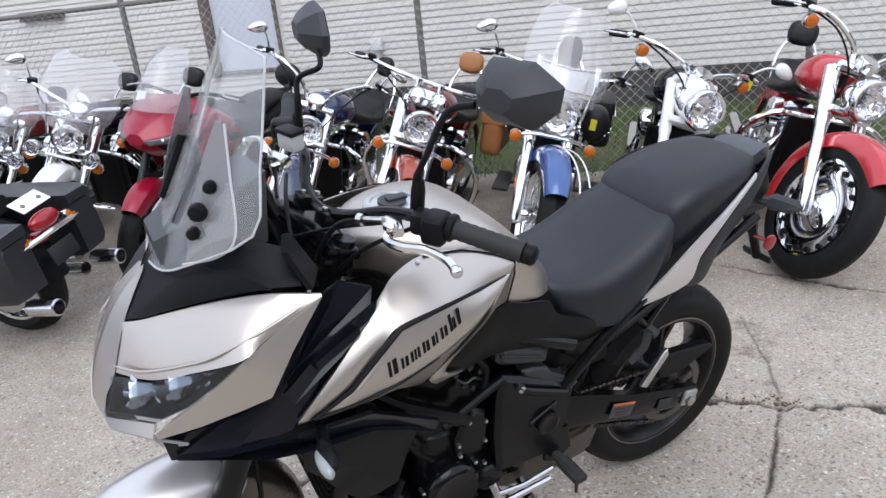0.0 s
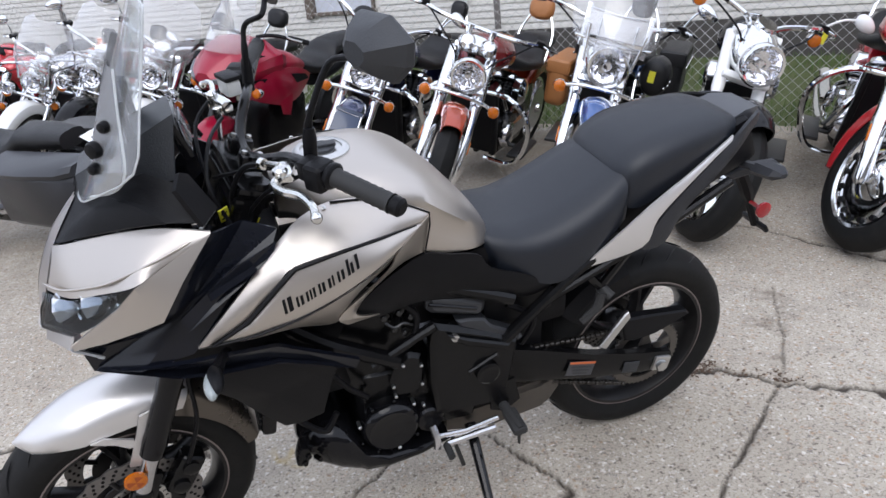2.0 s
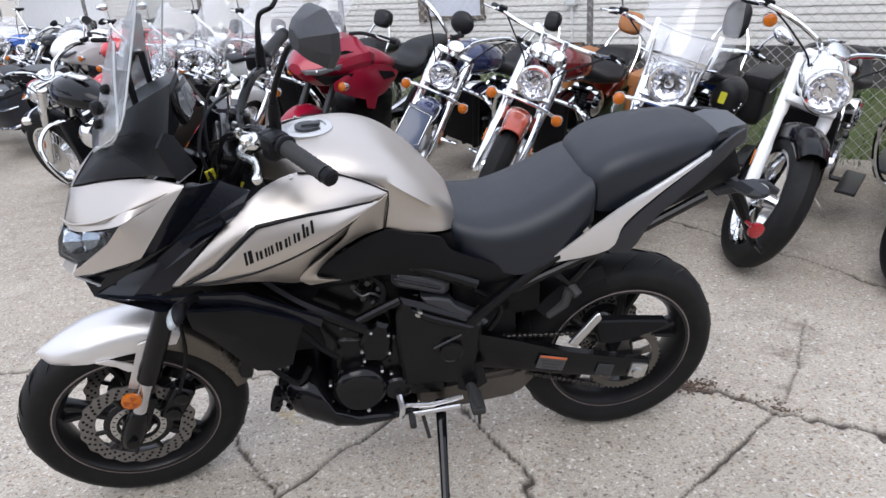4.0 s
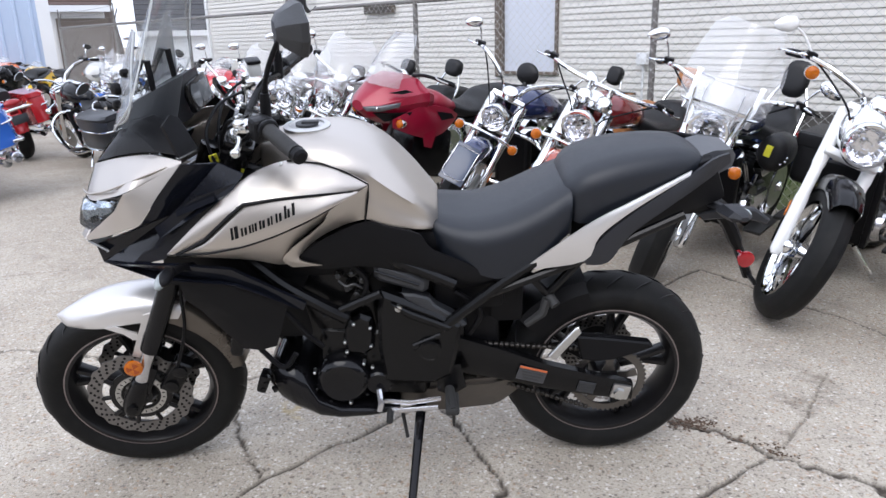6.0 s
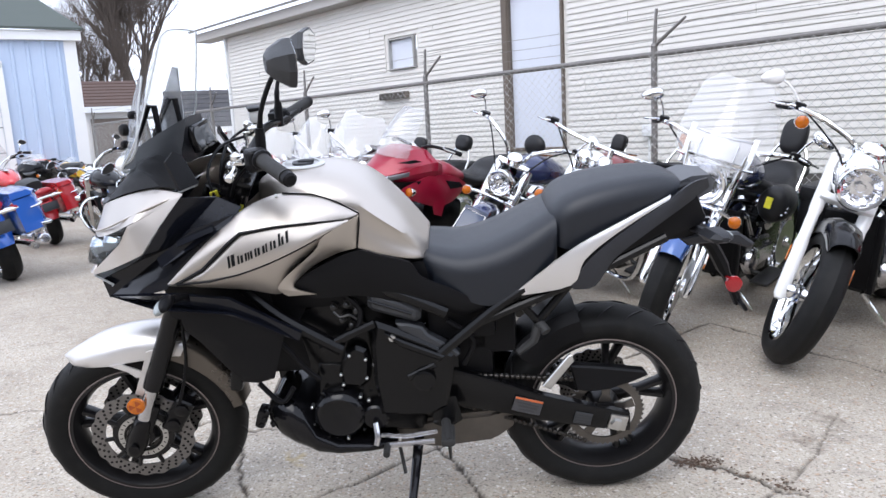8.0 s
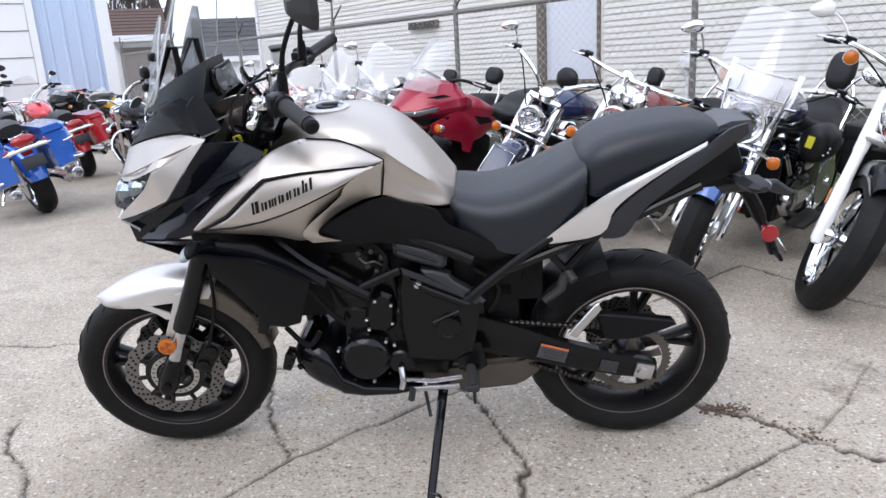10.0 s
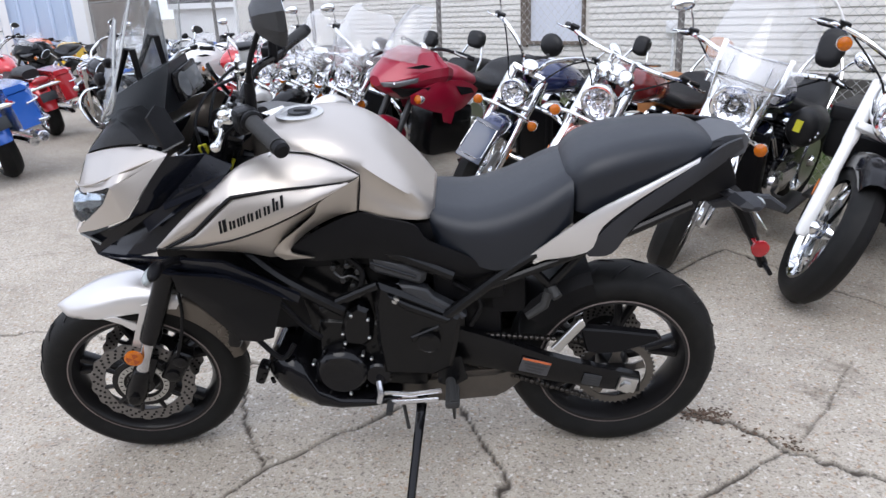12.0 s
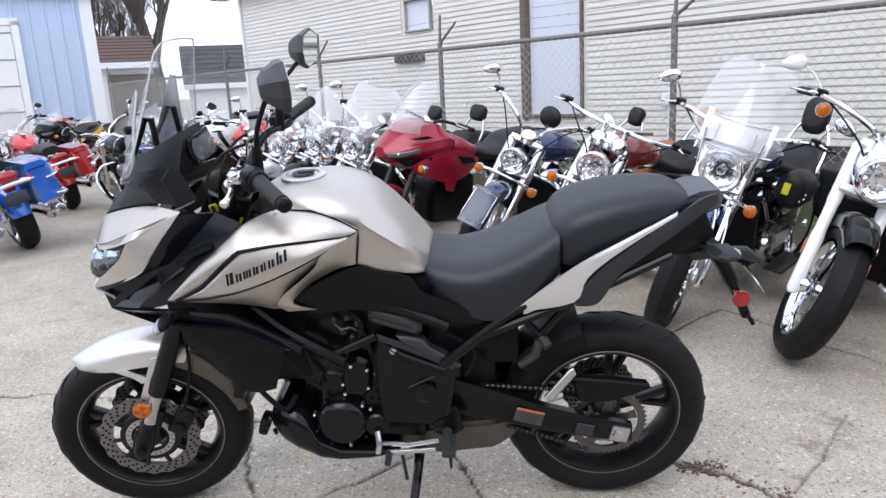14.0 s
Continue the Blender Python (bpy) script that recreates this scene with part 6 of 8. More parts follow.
    ws = part("windscreen", b, screen_clear, H, "tall clear windscreen with smoked base", angle=60)
    ws.visible_shadow = False
    edge = [r[0] for r in rows] + rows[-1] + [r[-1] for r in rows[::-1]] + rows[0][::-1]
    b = B()
    tube(b, [p + Vector((0.003, 0, 0)) for p in edge], 0.0021, 6, True)
    part("screen_edge", b, edge_clear, ws)
    for sg in (-1, 1):
        b = B()
        ky = 1.0 if sg < 0 else 0.6
        panel(b, [(-0.552, sg * ky * 0.138, 1.162), (-0.505, sg * ky * 0.185, 1.185), (-0.476, sg * ky * 0.205, 1.225), (-0.462, sg * ky * 0.178, 1.32), (-0.452, sg * ky * 0.152, 1.385), (-0.463, sg * ky * 0.140, 1.392), (-0.490, sg * ky * 0.138, 1.34), (-0.525, sg * ky * 0.134, 1.26)], -sg * 0.002, (-0.501, sg * ky * 0.165, 1.26))
        st = part("screen_strip", b, smoke, ws, "smoky grey mounting strip")
        b = B()
        tube(b, curve([(-0.556, sg * ky * 0.139, 1.166), (-0.508, sg * ky * 0.188, 1.188), (-0.478, sg * ky * 0.209, 1.228), (-0.464, sg * ky * 0.181, 1.32), (-0.453, sg * ky * 0.153, 1.388)], 4), 0.0022, 6)
        part("strip_edge", b, edge_clear, st)
        if sg < 0:
            for kx, ky_, kz, r in ((-0.494, -0.156, 1.295, 0.011), (-0.521, -0.160, 1.260, 0.0155), (-0.532, -0.148, 1.221, 0.011)):
                b = B()
                lathe(b, [(r, 0), (r, 0.008), (r * 0.8, 0.014), (r * 0.3, 0.016)], (kx + 0.004, ky_, kz), (-0.62, -0.78, 0.1), 12)
                part("knob", b, black_plastic, ws)
        b = B()
        tube(b, [(-0.545, sg * 0.06, 1.205), (-0.486, sg * 0.075, 1.305), (-0.470, sg * 0.075, 1.305), (-0.466, sg * 0.08, 1.18)], [0.006, 0.009, 0.009, 0.007], 6)
        part("screen_bracket", b, black_plastic, ws)
    # meter hood and meter
    b = B()
    rings(b, [[Vector((x, y, z)) for x, y, z in sec] for sec in (
        [(-0.585, -0.08, 1.145), (-0.585, -0.05, 1.175), (-0.585, 0.05, 1.175), (-0.585, 0.08, 1.145), (-0.585, 0.03, 1.135), (-0.585, -0.03, 1.135)],
        [(-0.50, -0.120, 1.150), (-0.490, -0.085, 1.224), (-0.490, 0.075, 1.224), (-0.50, 0.115, 1.150), (-0.49, 0.04, 1.140), (-0.49, -0.04, 1.140)],
        [(-0.41, -0.125, 1.160), (-0.385, -0.085, 1.272), (-0.395, 0.050, 1.264), (-0.41, 0.11, 1.160), (-0.41, 0.05, 1.145), (-0.41, -0.05, 1.145)])])
    hd = part("meter_hood", b, hood_grey, H, "slate grey instrument hood", angle=25)
    b = B()
    box(b, (0.02, 0.15, 0.075), pose(-0.386, 0, 1.208, 0, -15, 0), 0.006)
    mt = part("meter", b, black_gloss, hd)
    b = B()
    box(b, (0.004, 0.08, 0.05), pose(-0.374, 0.02, 1.210, 0, -15, 0), 0.001)
    lathe(b, [(0.03, 0), (0.03, 0.003)], (-0.376, -0.045, 1.21), (1, 0, 0.2), 20)
    part("meter_glass", b, dial_grey, mt)

    # --- tank, shrouds ---
    b = B()
    rs = []
    for x, zt, ws_, zs, wl, zl in ((-0.235, 1.078, 0.05, 1.055, 0.060, 1.01), (-0.20, 1.094, 0.080, 1.070, 0.092, 1.01), (-0.165, 1.101, 0.100, 1.076, 0.130, 0.985), (-0.11, 1.106, 0.115, 1.08, 0.172, 0.95), (-0.03, 1.102, 0.130, 1.07, 0.188, 0.93), (0.035, 1.080, 0.138, 1.045, 0.190, 0.91), (0.09, 1.044, 0.136, 1.0, 0.183, 0.885), (0.15, 0.985, 0.124, 0.948, 0.165, 0.865), (0.195, 0.930, 0.106, 0.905, 0.138, 0.850), (0.222, 0.895, 0.09, 0.875, 0.11, 0.845)):
        k = max(0.0, min(1.0, (x - 0.01) / 0.06)) * max(0.0, min(1.0, (0.215 - x) / 0.06))
        zc = zs + (zl - zs) * (0.34 + 0.1 * k)
        half = [(0, zt), (ws_ * 0.5, zt - 0.001), (ws_ * 0.85, zt - 0.006), (ws_ * 1.04, zs + (zt - zs) * 0.5), (ws_ + (wl - ws_) * (0.55 + 0.1 * k), zs - 0.006), (ws_ + (wl - ws_) * (0.72 - 0.22 * k), zs - 0.026 + 0.002 * k), (wl - 0.004 - 0.008 * k, zc - 0.02), (wl * 0.985 - 0.003 * k, (zc + zl) / 2 - 0.01), (wl * 0.97, zl + 0.004), (wl * 0.5, zl - 0.03)]
        rs.append([Vector((x, y, z)) for y, z in half] + [Vector((x, -y, z)) for y, z in half[:0:-1]])
    cols = [curve([r[i] for r in rs], 3) for i in range(len(rs[0]))]
    rings(b, [list(r) for r in zip(*cols)])
    tk = part("fuel_tank", b, silver_paint, H, "satin silver fuel tank", angle=55)
    b = B()
    lathe(b, [(0.062, -0.012), (0.062, 0.002), (0.056, 0.006), (0.046, 0.006), (0.044, 0.002), (0.0, 0.002)], (-0.115, 0, 1.107), (0.02, 0, 1), 36)
    cp = part("filler_cap", b, aluminium, tk, "round metal filler cap")
    b = B()
    lathe(b, [(0.030, 0.002), (0.030, 0.008), (0.0, 0.009)], (-0.115, 0, 1.107), (0.02, 0, 1), 28)
    box(b, (0.045, 0.022, 0.008), pose(-0.105, 0, 1.117), 0.003)
    part("cap_lock", b, grey_paint, cp)
    for sg in (-1, 1):
        def m(*pts):
            return [(x, -sg * y, z) for x, y, z in pts]
        th = 0.006 * -sg
        b = B()
        side_skin(b, m((-0.445, -0.272, 0.876), (-0.345, -0.258, 0.965), (-0.255, -0.222, 1.035), (-0.205, -0.192, 1.058), (-0.14, -0.178, 1.072), (-0.06, -0.186, 1.066), (0, -0.196, 1.045), (0.055, -0.2, 1.014)), m((-0.43, -0.275, 0.876), (-0.345, -0.276, 0.915), (-0.275, -0.27, 0.975), (-0.238, -0.266, 1), (-0.15, -0.262, 1.01), (-0.06, -0.246, 1.01), (0.02, -0.222, 1.006), (0.055, -0.203, 1.012)), 0.005, 0.008)
        sh = part("tank_shroud", b, silver_paint, H, "satin silver tank shroud with dark emblem bars", angle=40)
        b = B()
        side_skin(b, m((-0.415, -0.276, 0.878), (-0.343, -0.279, 0.911), (-0.273, -0.273, 0.97), (-0.236, -0.269, 0.996), (-0.15, -0.265, 1.006), (-0.06, -0.249, 1.006), (-0.02, -0.238, 1.005), (0.03, -0.222, 1.002)), m((-0.41, -0.277, 0.876), (-0.36, -0.284, 0.88), (-0.3, -0.288, 0.889), (-0.25, -0.292, 0.9), (-0.17, -0.29, 0.924), (-0.093, -0.28, 0.953), (-0.03, -0.258, 0.978), (0.03, -0.224, 1)), 0.005, 0.006)
        tris = [[v.co.copy() for v in fc.verts] for fc in b.faces]
        part("emblem_panel", b, silver_paint, sh, angle=40)

        def on_panel(x, z):
            best = 0.27
            for q in tris:
                for i in range(1, len(q) - 1):
                    hit = geometry.intersect_ray_tri(q[0], q[i], q[i + 1], Vector((0, 1, 0)), Vector((x, -1, z)), True)
                    if hit:
                        best = max(best, abs(hit.y))
            return best
        b = B()
        line = m((-0.418, -0.28, 0.876), (-0.344, -0.2815, 0.912), (-0.274, -0.276, 0.972), (-0.237, -0.272, 0.999), (-0.15, -0.268, 1.009), (-0.06, -0.252, 1.009), (0.02, -0.226, 1.004))
        tube(b, line, [0.003, 0.005, 0.006, 0.0055, 0.004, 0.003, 0.001], 6)
        tube(b, m((-0.418, -0.28, 0.876), (-0.33, -0.2885, 0.882), (-0.25, -0.294, 0.898), (-0.17, -0.292, 0.921)), [0.003, 0.003, 0.002, 0.0008], 6)
        part("shroud_line", b, black_plastic, sh)
        b = B()
        side_skin(b, m((-0.445, -0.272, 0.872), (-0.38, -0.281, 0.877), (-0.33, -0.29, 0.881), (-0.25, -0.295, 0.896), (-0.17, -0.293, 0.92), (-0.093, -0.283, 0.949), (-0.03, -0.26, 0.975)), m((-0.44, -0.266, 0.868), (-0.38, -0.252, 0.855), (-0.33, -0.24, 0.845), (-0.25, -0.226, 0.828), (-0.172, -0.218, 0.809), (-0.143, -0.24, 0.87), (-0.052, -0.254, 0.945)), 0.005, 0.006)
        part("lower_shroud", b, silver_paint, sh, angle=40)
        b = B()
        side_skin(b, m((-0.15, -0.232, 0.806), (-0.17, -0.246, 0.835), (-0.143, -0.257, 0.87), (-0.093, -0.265, 0.91), (-0.052, -0.266, 0.945), (-0.03, -0.263, 0.976), (0.055, -0.206, 1.008)), m((-0.078, -0.222, 0.803), (-0.126, -0.24, 0.828), (-0.125, -0.236, 0.845), (-0.08, -0.22, 0.88), (-0.02, -0.205, 0.905), (0.01, -0.2, 0.912), (0.04, -0.196, 0.917)), 0.005, 0.006)
        part("shroud_lip", b, silver_paint, sh, angle=40)
        b = B()
        tube(b, m((-0.14, -0.1795, 1.0735), (-0.06, -0.188, 1.0675), (0.0, -0.198, 1.0465), (0.056, -0.203, 1.013), (0.054, -0.206, 0.985), (0.040, -0.199, 0.912)), 0.0022, 5)
        part("panel_gap", b, black_plastic, sh)
        # maker's lettering as plain dark bars
        for u, w, h in ((0.000, 0.006, 0.030), (0.010, 0.009, 0.030), (0.027, 0.005, 0.021), (0.036, 0.006, 0.019), (0.048, 0.005, 0.020), (0.056, 0.004, 0.020), (0.063, 0.005, 0.020), (0.075, 0.005, 0.021), (0.083, 0.006, 0.019), (0.096, 0.006, 0.019), (0.105, 0.004, 0.021), (0.117, 0.005, 0.021), (0.126, 0.006, 0.019), (0.139, 0.006, 0.030), (0.147, 0.006, 0.020), (0.159, 0.006, 0.029)):
            b = B()
            x0, z0 = -0.274 + u * 0.955, 0.916 + u * 0.34
            q = [(x0, z0), (x0 + w * 0.955, z0 + w * 0.34), (x0 + w * 0.955 - h * 0.02, z0 + w * 0.34 + h * 0.97), (x0 - h * 0.02, z0 + h * 0.97)]
            panel(b, [(x, sg * (on_panel(x, z) + 0.0022), z) for x, z in q], 0.006 * -sg)
            part("emblem_bar", b, black_plastic, sh)
        b = B()
        lathe(b, [(0.005, 0), (0.005, 0.003), (0.002, 0.004)], (-0.155, sg * 0.186, 1.068), (0, sg, 1), 10)
        part("shroud_bolt", b, aluminium, sh)
        # black side cover under the tank
        b = B()
        side_skin(b, m((-0.132, -0.228, 0.838), (-0.06, -0.214, 0.878), (0.035, -0.194, 0.908), (0.1, -0.187, 0.887), (0.172, -0.177, 0.86), (0.205, -0.172, 0.812), (0.3, -0.168, 0.762), (0.372, -0.155, 0.7)), m((-0.125, -0.225, 0.826), (-0.09, -0.205, 0.785), (0, -0.18, 0.775), (0.05, -0.17, 0.765), (0.11, -0.164, 0.745), (0.17, -0.158, 0.73), (0.3, -0.15, 0.685), (0.365, -0.153, 0.697)), 0.005, 0.012)
        part("side_cover", b, black_plastic, H, "matt black side cover", angle=38)
        # tail: white-silver strip and black rail
        b = B()
        side_skin(b, m((0.447, -0.170, 0.745), (0.53, -0.180, 0.814), (0.628, -0.176, 0.880), (0.742, -0.158, 0.930), (0.880, -0.122, 0.984)), m((0.455, -0.172, 0.740), (0.602, -0.186, 0.768), (0.640, -0.184, 0.838), (0.730, -0.168, 0.903), (0.876, -0.128, 0.974)), 0.005, 0.004)
        tp = part("tail_strip", b, tail_silver, H, "pale silver tail strip", angle=38)
        b = B()
        side_skin(b, m((0.602, -0.184, 0.764), (0.648, -0.184, 0.834), (0.738, -0.167, 0.900), (0.865, -0.134, 0.968), (0.935, -0.112, 1.008), (0.990, -0.078, 1.012)), m((0.61, -0.182, 0.754), (0.668, -0.181, 0.760), (0.722, -0.172, 0.832), (0.815, -0.155, 0.895), (0.90, -0.125, 0.940), (1.0, -0.07, 0.984)), 0.01, 0.003)
        part("tail_cover", b, cover_grey, H, "matt dark grey tail cover", angle=38)
    # --- seats ---
    def pad(name, secs, label):
        b = B()
        rs = []
        for x, hw, zt, zb, crown in secs:
            half = [(0, zt), (hw * 0.45, zt - crown * 0.06), (hw * 0.80, zt - crown * 0.36), (hw * 0.955, zt - crown * 1.25), (hw, zt - crown * 2.6 if zt - crown * 2.6 > zb + 0.01 else zb + 0.012), (hw * 0.97, zb)]
            rs.append([Vector((x, y, z)) for y, z in half] + [Vector((x, -y, z)) for y, z in half[:0:-1]])
        cols = [curve([r[i] for r in rs], 3) for i in range(len(rs[0]))]
        rings(b, [list(r) for r in zip(*cols)])
        return part(name, b, seat_vinyl, H, label, angle=70)
    pad("rider_seat", [(0.198, 0.100, 0.866, 0.82, 0.010), (0.212, 0.130, 0.874, 0.79, 0.014), (0.25, 0.152, 0.868, 0.765, 0.018), (0.31, 0.167, 0.860, 0.735, 0.021), (0.38, 0.175, 0.872, 0.715, 0.024), (0.45, 0.175, 0.898, 0.745, 0.025), (0.52, 0.168, 0.932, 0.80, 0.024), (0.572, 0.150, 0.956, 0.835, 0.022)], "slate black rider's seat")
    pad("pillion_seat", [(0.556, 0.10, 0.948, 0.88, 0.012), (0.572, 0.135, 0.970, 0.865, 0.018), (0.612, 0.150, 0.998, 0.858, 0.022), (0.69, 0.147, 1.020, 0.89, 0.022), (0.79, 0.133, 1.032, 0.925, 0.022), (0.87, 0.114, 1.031, 0.955, 0.020), (0.915, 0.092, 1.014, 0.972, 0.014), (0.935, 0.07, 0.998, 0.972, 0.008)], "slate black raised pillion seat")
    b = B()
    rings(b, [[Vector(p) for p in sec] for sec in (
        [(0.91, -0.075, 1.005), (0.91, 0.075, 1.005), (0.91, 0.085, 0.95), (0.91, -0.085, 0.95)],
        [(0.95, -0.07, 1.018), (0.95, 0.07, 1.018), (0.95, 0.08, 0.95), (0.95, -0.08, 0.95)],
        [(1.005, -0.052, 1.014), (1.005, 0.052, 1.014), (1.01, 0.055, 0.965), (1.01, -0.055, 0.965)],
        [(1.022, -0.04, 0.994), (1.022, 0.04, 0.994), (1.018, 0.04, 0.972), (1.018, -0.04, 0.972)])])
    part("tail_top", b, tail_grey, H, "dark grey tail piece", angle=30)
    b = B()
    box(b, (0.42, 0.20, 0.13), pose(0.775, 0, 0.875, 0, -22, 0), 0.02)
    part("tail_core", b, black_plastic, H)
    b = B()
    box(b, (0.03, 0.07, 0.035), pose(0.990, 0, 0.965, 0, 20, 0), 0.010)
    part("tail_light", b, red_lens, H)
    # under-tail, number-plate hanger, reflector, rear signals
    b = B()
    rings(b, [[Vector((x, y, z)) for x, y, z in sec] for sec in (
        [(0.66, -0.10, 0.84), (0.66, 0.10, 0.84), (0.66, 0.10, 0.76), (0.66, -0.10, 0.76)],
        [(0.86, -0.085, 0.93), (0.86, 0.085, 0.93), (0.88, 0.075, 0.84), (0.88, -0.075, 0.84)],
        [(0.97, -0.06, 0.93), (0.97, 0.06, 0.93), (0.99, 0.055, 0.84), (0.99, -0.055, 0.84)])])
    tube(b, curve([(0.95, 0, 0.87), (1.03, 0, 0.80), (1.085, 0, 0.70), (1.13, 0, 0.60)], 5), [0.030] * 5 + [0.020] * 5 + [0.014] * 6, 8)
    und = part("plate_hanger", b, black_plastic, H, angle=40)
    b = B()
    box(b, (0.012, 0.10, 0.025), pose(1.13, 0, 0.605, 0, -28, 0), 0.004)
    part("hanger_foot", b, black_plastic, und)
    b = B()
    slab(b, [(0.925, 0.838), (1.0, 0.852), (1.09, 0.846), (1.135, 0.812), (1.128, 0.796), (1.05, 0.822), (0.95, 0.816)], -0.070, -0.045, 0.006)
    part("hanger_blade", b, cover_grey, und, angle=30)
    b = B()
    tube(b, curve([(0.60, 0.150, 0.93), (0.66, 0.154, 0.978), (0.78, 0.142, 0.998), (0.90, 0.108, 1.010), (0.96, 0.075, 1.004)], 5), 0.0075, 8)
    part("grab_rail", b, black_plastic, H, "black pillion grab rail")
    b = B()
    lathe(b, [(0.024, 0), (0.024, 0.008), (0.018, 0.011)], (1.086, -0.060, 0.690), (0, -1, 0), 20)
    cyl(b, (1.086, -0.005, 0.690), (1.086, -0.058, 0.690), 0.006, None, 8)
    part("side_reflector", b, red_lens, und, "round red reflector")
    for sg in (-1, 1):
        b = B()
        rings(b, [[Vector((x + dx, sg * y, z + dz)) for dx, dz in ((-hw, 0), (-hw * 0.5, hh), (hw * 0.6, hh), (hw, 0), (hw * 0.5, -hh), (-hw * 0.5, -hh))] for x, y, z, hw, hh in ((0.96, 0.05, 0.865, 0.016, 0.010), (0.985, 0.105, 0.866, 0.014, 0.009), (0.995, 0.112, 0.866, 0.036, 0.018), (1.005, 0.165, 0.868, 0.032, 0.015), (1.01, 0.182, 0.868, 0.012, 0.006))])
        rsg = part("rear_turn_signal", b, cover_grey, und, angle=30)
        b = B()
        ball(b, (1.03, sg * 0.140, 0.866), (0.012, 0.026, 0.012), 12)
        part("lens", b, signal_clear, rsg)

    # --- engine and frame ---
    b = B()
    box(b, (0.34, 0.24, 0.24), pose(0.02, 0, 0.42, 0, 6, 0), 0.04, 3)
    box(b, (0.22, 0.22, 0.26), pose(-0.07, 0, 0.60, 0, -16, 0), 0.03, 2)
    box(b, (0.18, 0.20, 0.20), pose(0.20, 0, 0.50), 0.03, 2)
    eng = part("engine", b, black_engine, H, "black painted engine block")
    b = B()
    lathe(b, [(0.078, -0.115), (0.078, -0.146), (0.072, -0.160), (0.060, -0.168), (0.056, -0.1665), (0.0, -0.1675)], (-0.073, 0, 0.386), (0, 1, 0), 40)
    lathe(b, [(0.040, -0.11), (0.040, -0.150), (0.034, -0.156), (0, -0.157)], (0.03, 0, 0.37), (0, 1, 0), 24)
    cc = part("generator_cover", b, black_gloss, eng, "round gloss black generator cover")
    for k in range(9):
        a = 2 * math.pi * k / 9
        b = B()
        lathe(b, [(0.005, -0.13), (0.005, -0.152), (0.003, -0.154)], (-0.073 + 0.085 * math.cos(a), 0, 0.386 + 0.085 * math.sin(a)), (0, 1, 0), 6)
        part("bolt", b, aluminium if k in (1, 4, 7) else black_engine, cc)
    b = B()
    slab(b, [(-0.055, 0.478), (0.0, 0.470), (0.025, 0.49), (0.032, 0.545), (0.025, 0.59), (-0.005, 0.605), (-0.035, 0.590), (-0.06, 0.53)], -0.105, -0.150, 0.010)
    cam_c = part("cam_chain_cover", b, black_engine, eng)
    for x, z in ((-0.025, 0.578), (0.020, 0.563), (-0.055, 0.519), (0.018, 0.503), (-0.052, 0.486), (0.016, 0.43)):
        b = B()
        lathe(b, [(0.0048, -0.145), (0.0048, -0.156), (0.002, -0.158)], (x, 0, z), (0, 1, 0), 6)
        part("bolt", b, aluminium, cam_c)
    b = B()
    slab(b, [(0.06, 0.685), (0.125, 0.655), (0.205, 0.615), (0.278, 0.570), (0.262, 0.475), (0.245, 0.40), (0.19, 0.372), (0.05, 0.385), (0.04, 0.50), (0.045, 0.62)], -0.12, -0.168, 0.012)
    sc = part("sprocket_cover", b, black_engine, eng, "matt black sprocket cover", angle=20)
    b = B()
    slab(b, [(0.135, 0.515), (0.215, 0.550), (0.222, 0.535), (0.14, 0.495)], -0.165, -0.174, 0.004)
    slab(b, [(0.085, 0.655), (0.14, 0.625), (0.25, 0.572), (0.235, 0.558), (0.13, 0.606), (0.10, 0.632)], -0.165, -0.180, 0.005)
    lathe(b, [(0.032, -0.176), (0.032, -0.184), (0.026, -0.187), (0.014, -0.184), (0, -0.184)], (0.185, 0, 0.50), (0, 1, 0), 20)
    part("cover_relief", b, black_engine, sc, angle=20)
    b = B()
    lathe(b, [(0.010, -0.165), (0.010, -0.178), (0.005, -0.180)], (0.105, 0, 0.637), (0, 1, 0), 10)
    part("bolt", b, aluminium, sc)
    b = B()
    slab(b, [(0.045, 0.768), (0.072, 0.775), (0.186, 0.724), (0.192, 0.705), (0.188, 0.684), (0.172, 0.674), (0.056, 0.716), (0.044, 0.73)], -0.10, -0.168, 0.014)
    bx = part("airbox_cover", b, grey_paint, H, "dark grey plastic airbox cover", angle=38)
    b = B()
    tube(b, [(0.048, -0.169, 0.752), (0.165, -0.169, 0.705)], 0.004, 6)
    part("cover_rib", b, black_gloss, bx)
    b = B()
    slab(b, [(0.115, 0.674), (0.150, 0.670), (0.190, 0.657), (0.206, 0.632), (0.270, 0.590), (0.292, 0.566), (0.280, 0.556), (0.200, 0.606), (0.125, 0.652)], -0.12, -0.160, 0.006)
    part("frame_plate", b, grey_paint, H, angle=38)
    for pts, r in (([(-0.30, 0.80), (-0.211, 0.718), (-0.13, 0.665), (-0.04, 0.605)], 0.020), ([(-0.10, 0.610), (-0.04, 0.637), (0.01, 0.659), (0.06, 0.680)], 0.013), ([(0.22, 0.56), (0.31, 0.635), (0.42, 0.72), (0.55, 0.80)], 0.016), ([(-0.33, 0.95), (-0.1, 0.86), (0.1, 0.78), (0.26, 0.70)], 0.018), ([(0.34, 0.66), (0.6, 0.76), (0.86, 0.88)], 0.013)):
        for sg in (-1, 1):
            b = B()
            tube(b, curve([(x, sg * (0.13 + 0.03 * min(1, max(0, (x + 0.34) / 0.2))), z) for x, z in pts], 5), r, 10)
            part("frame_tube", b, black_engine, H)
    # throttle bodies and hoses glimpsed behind the tubes
    b = B()
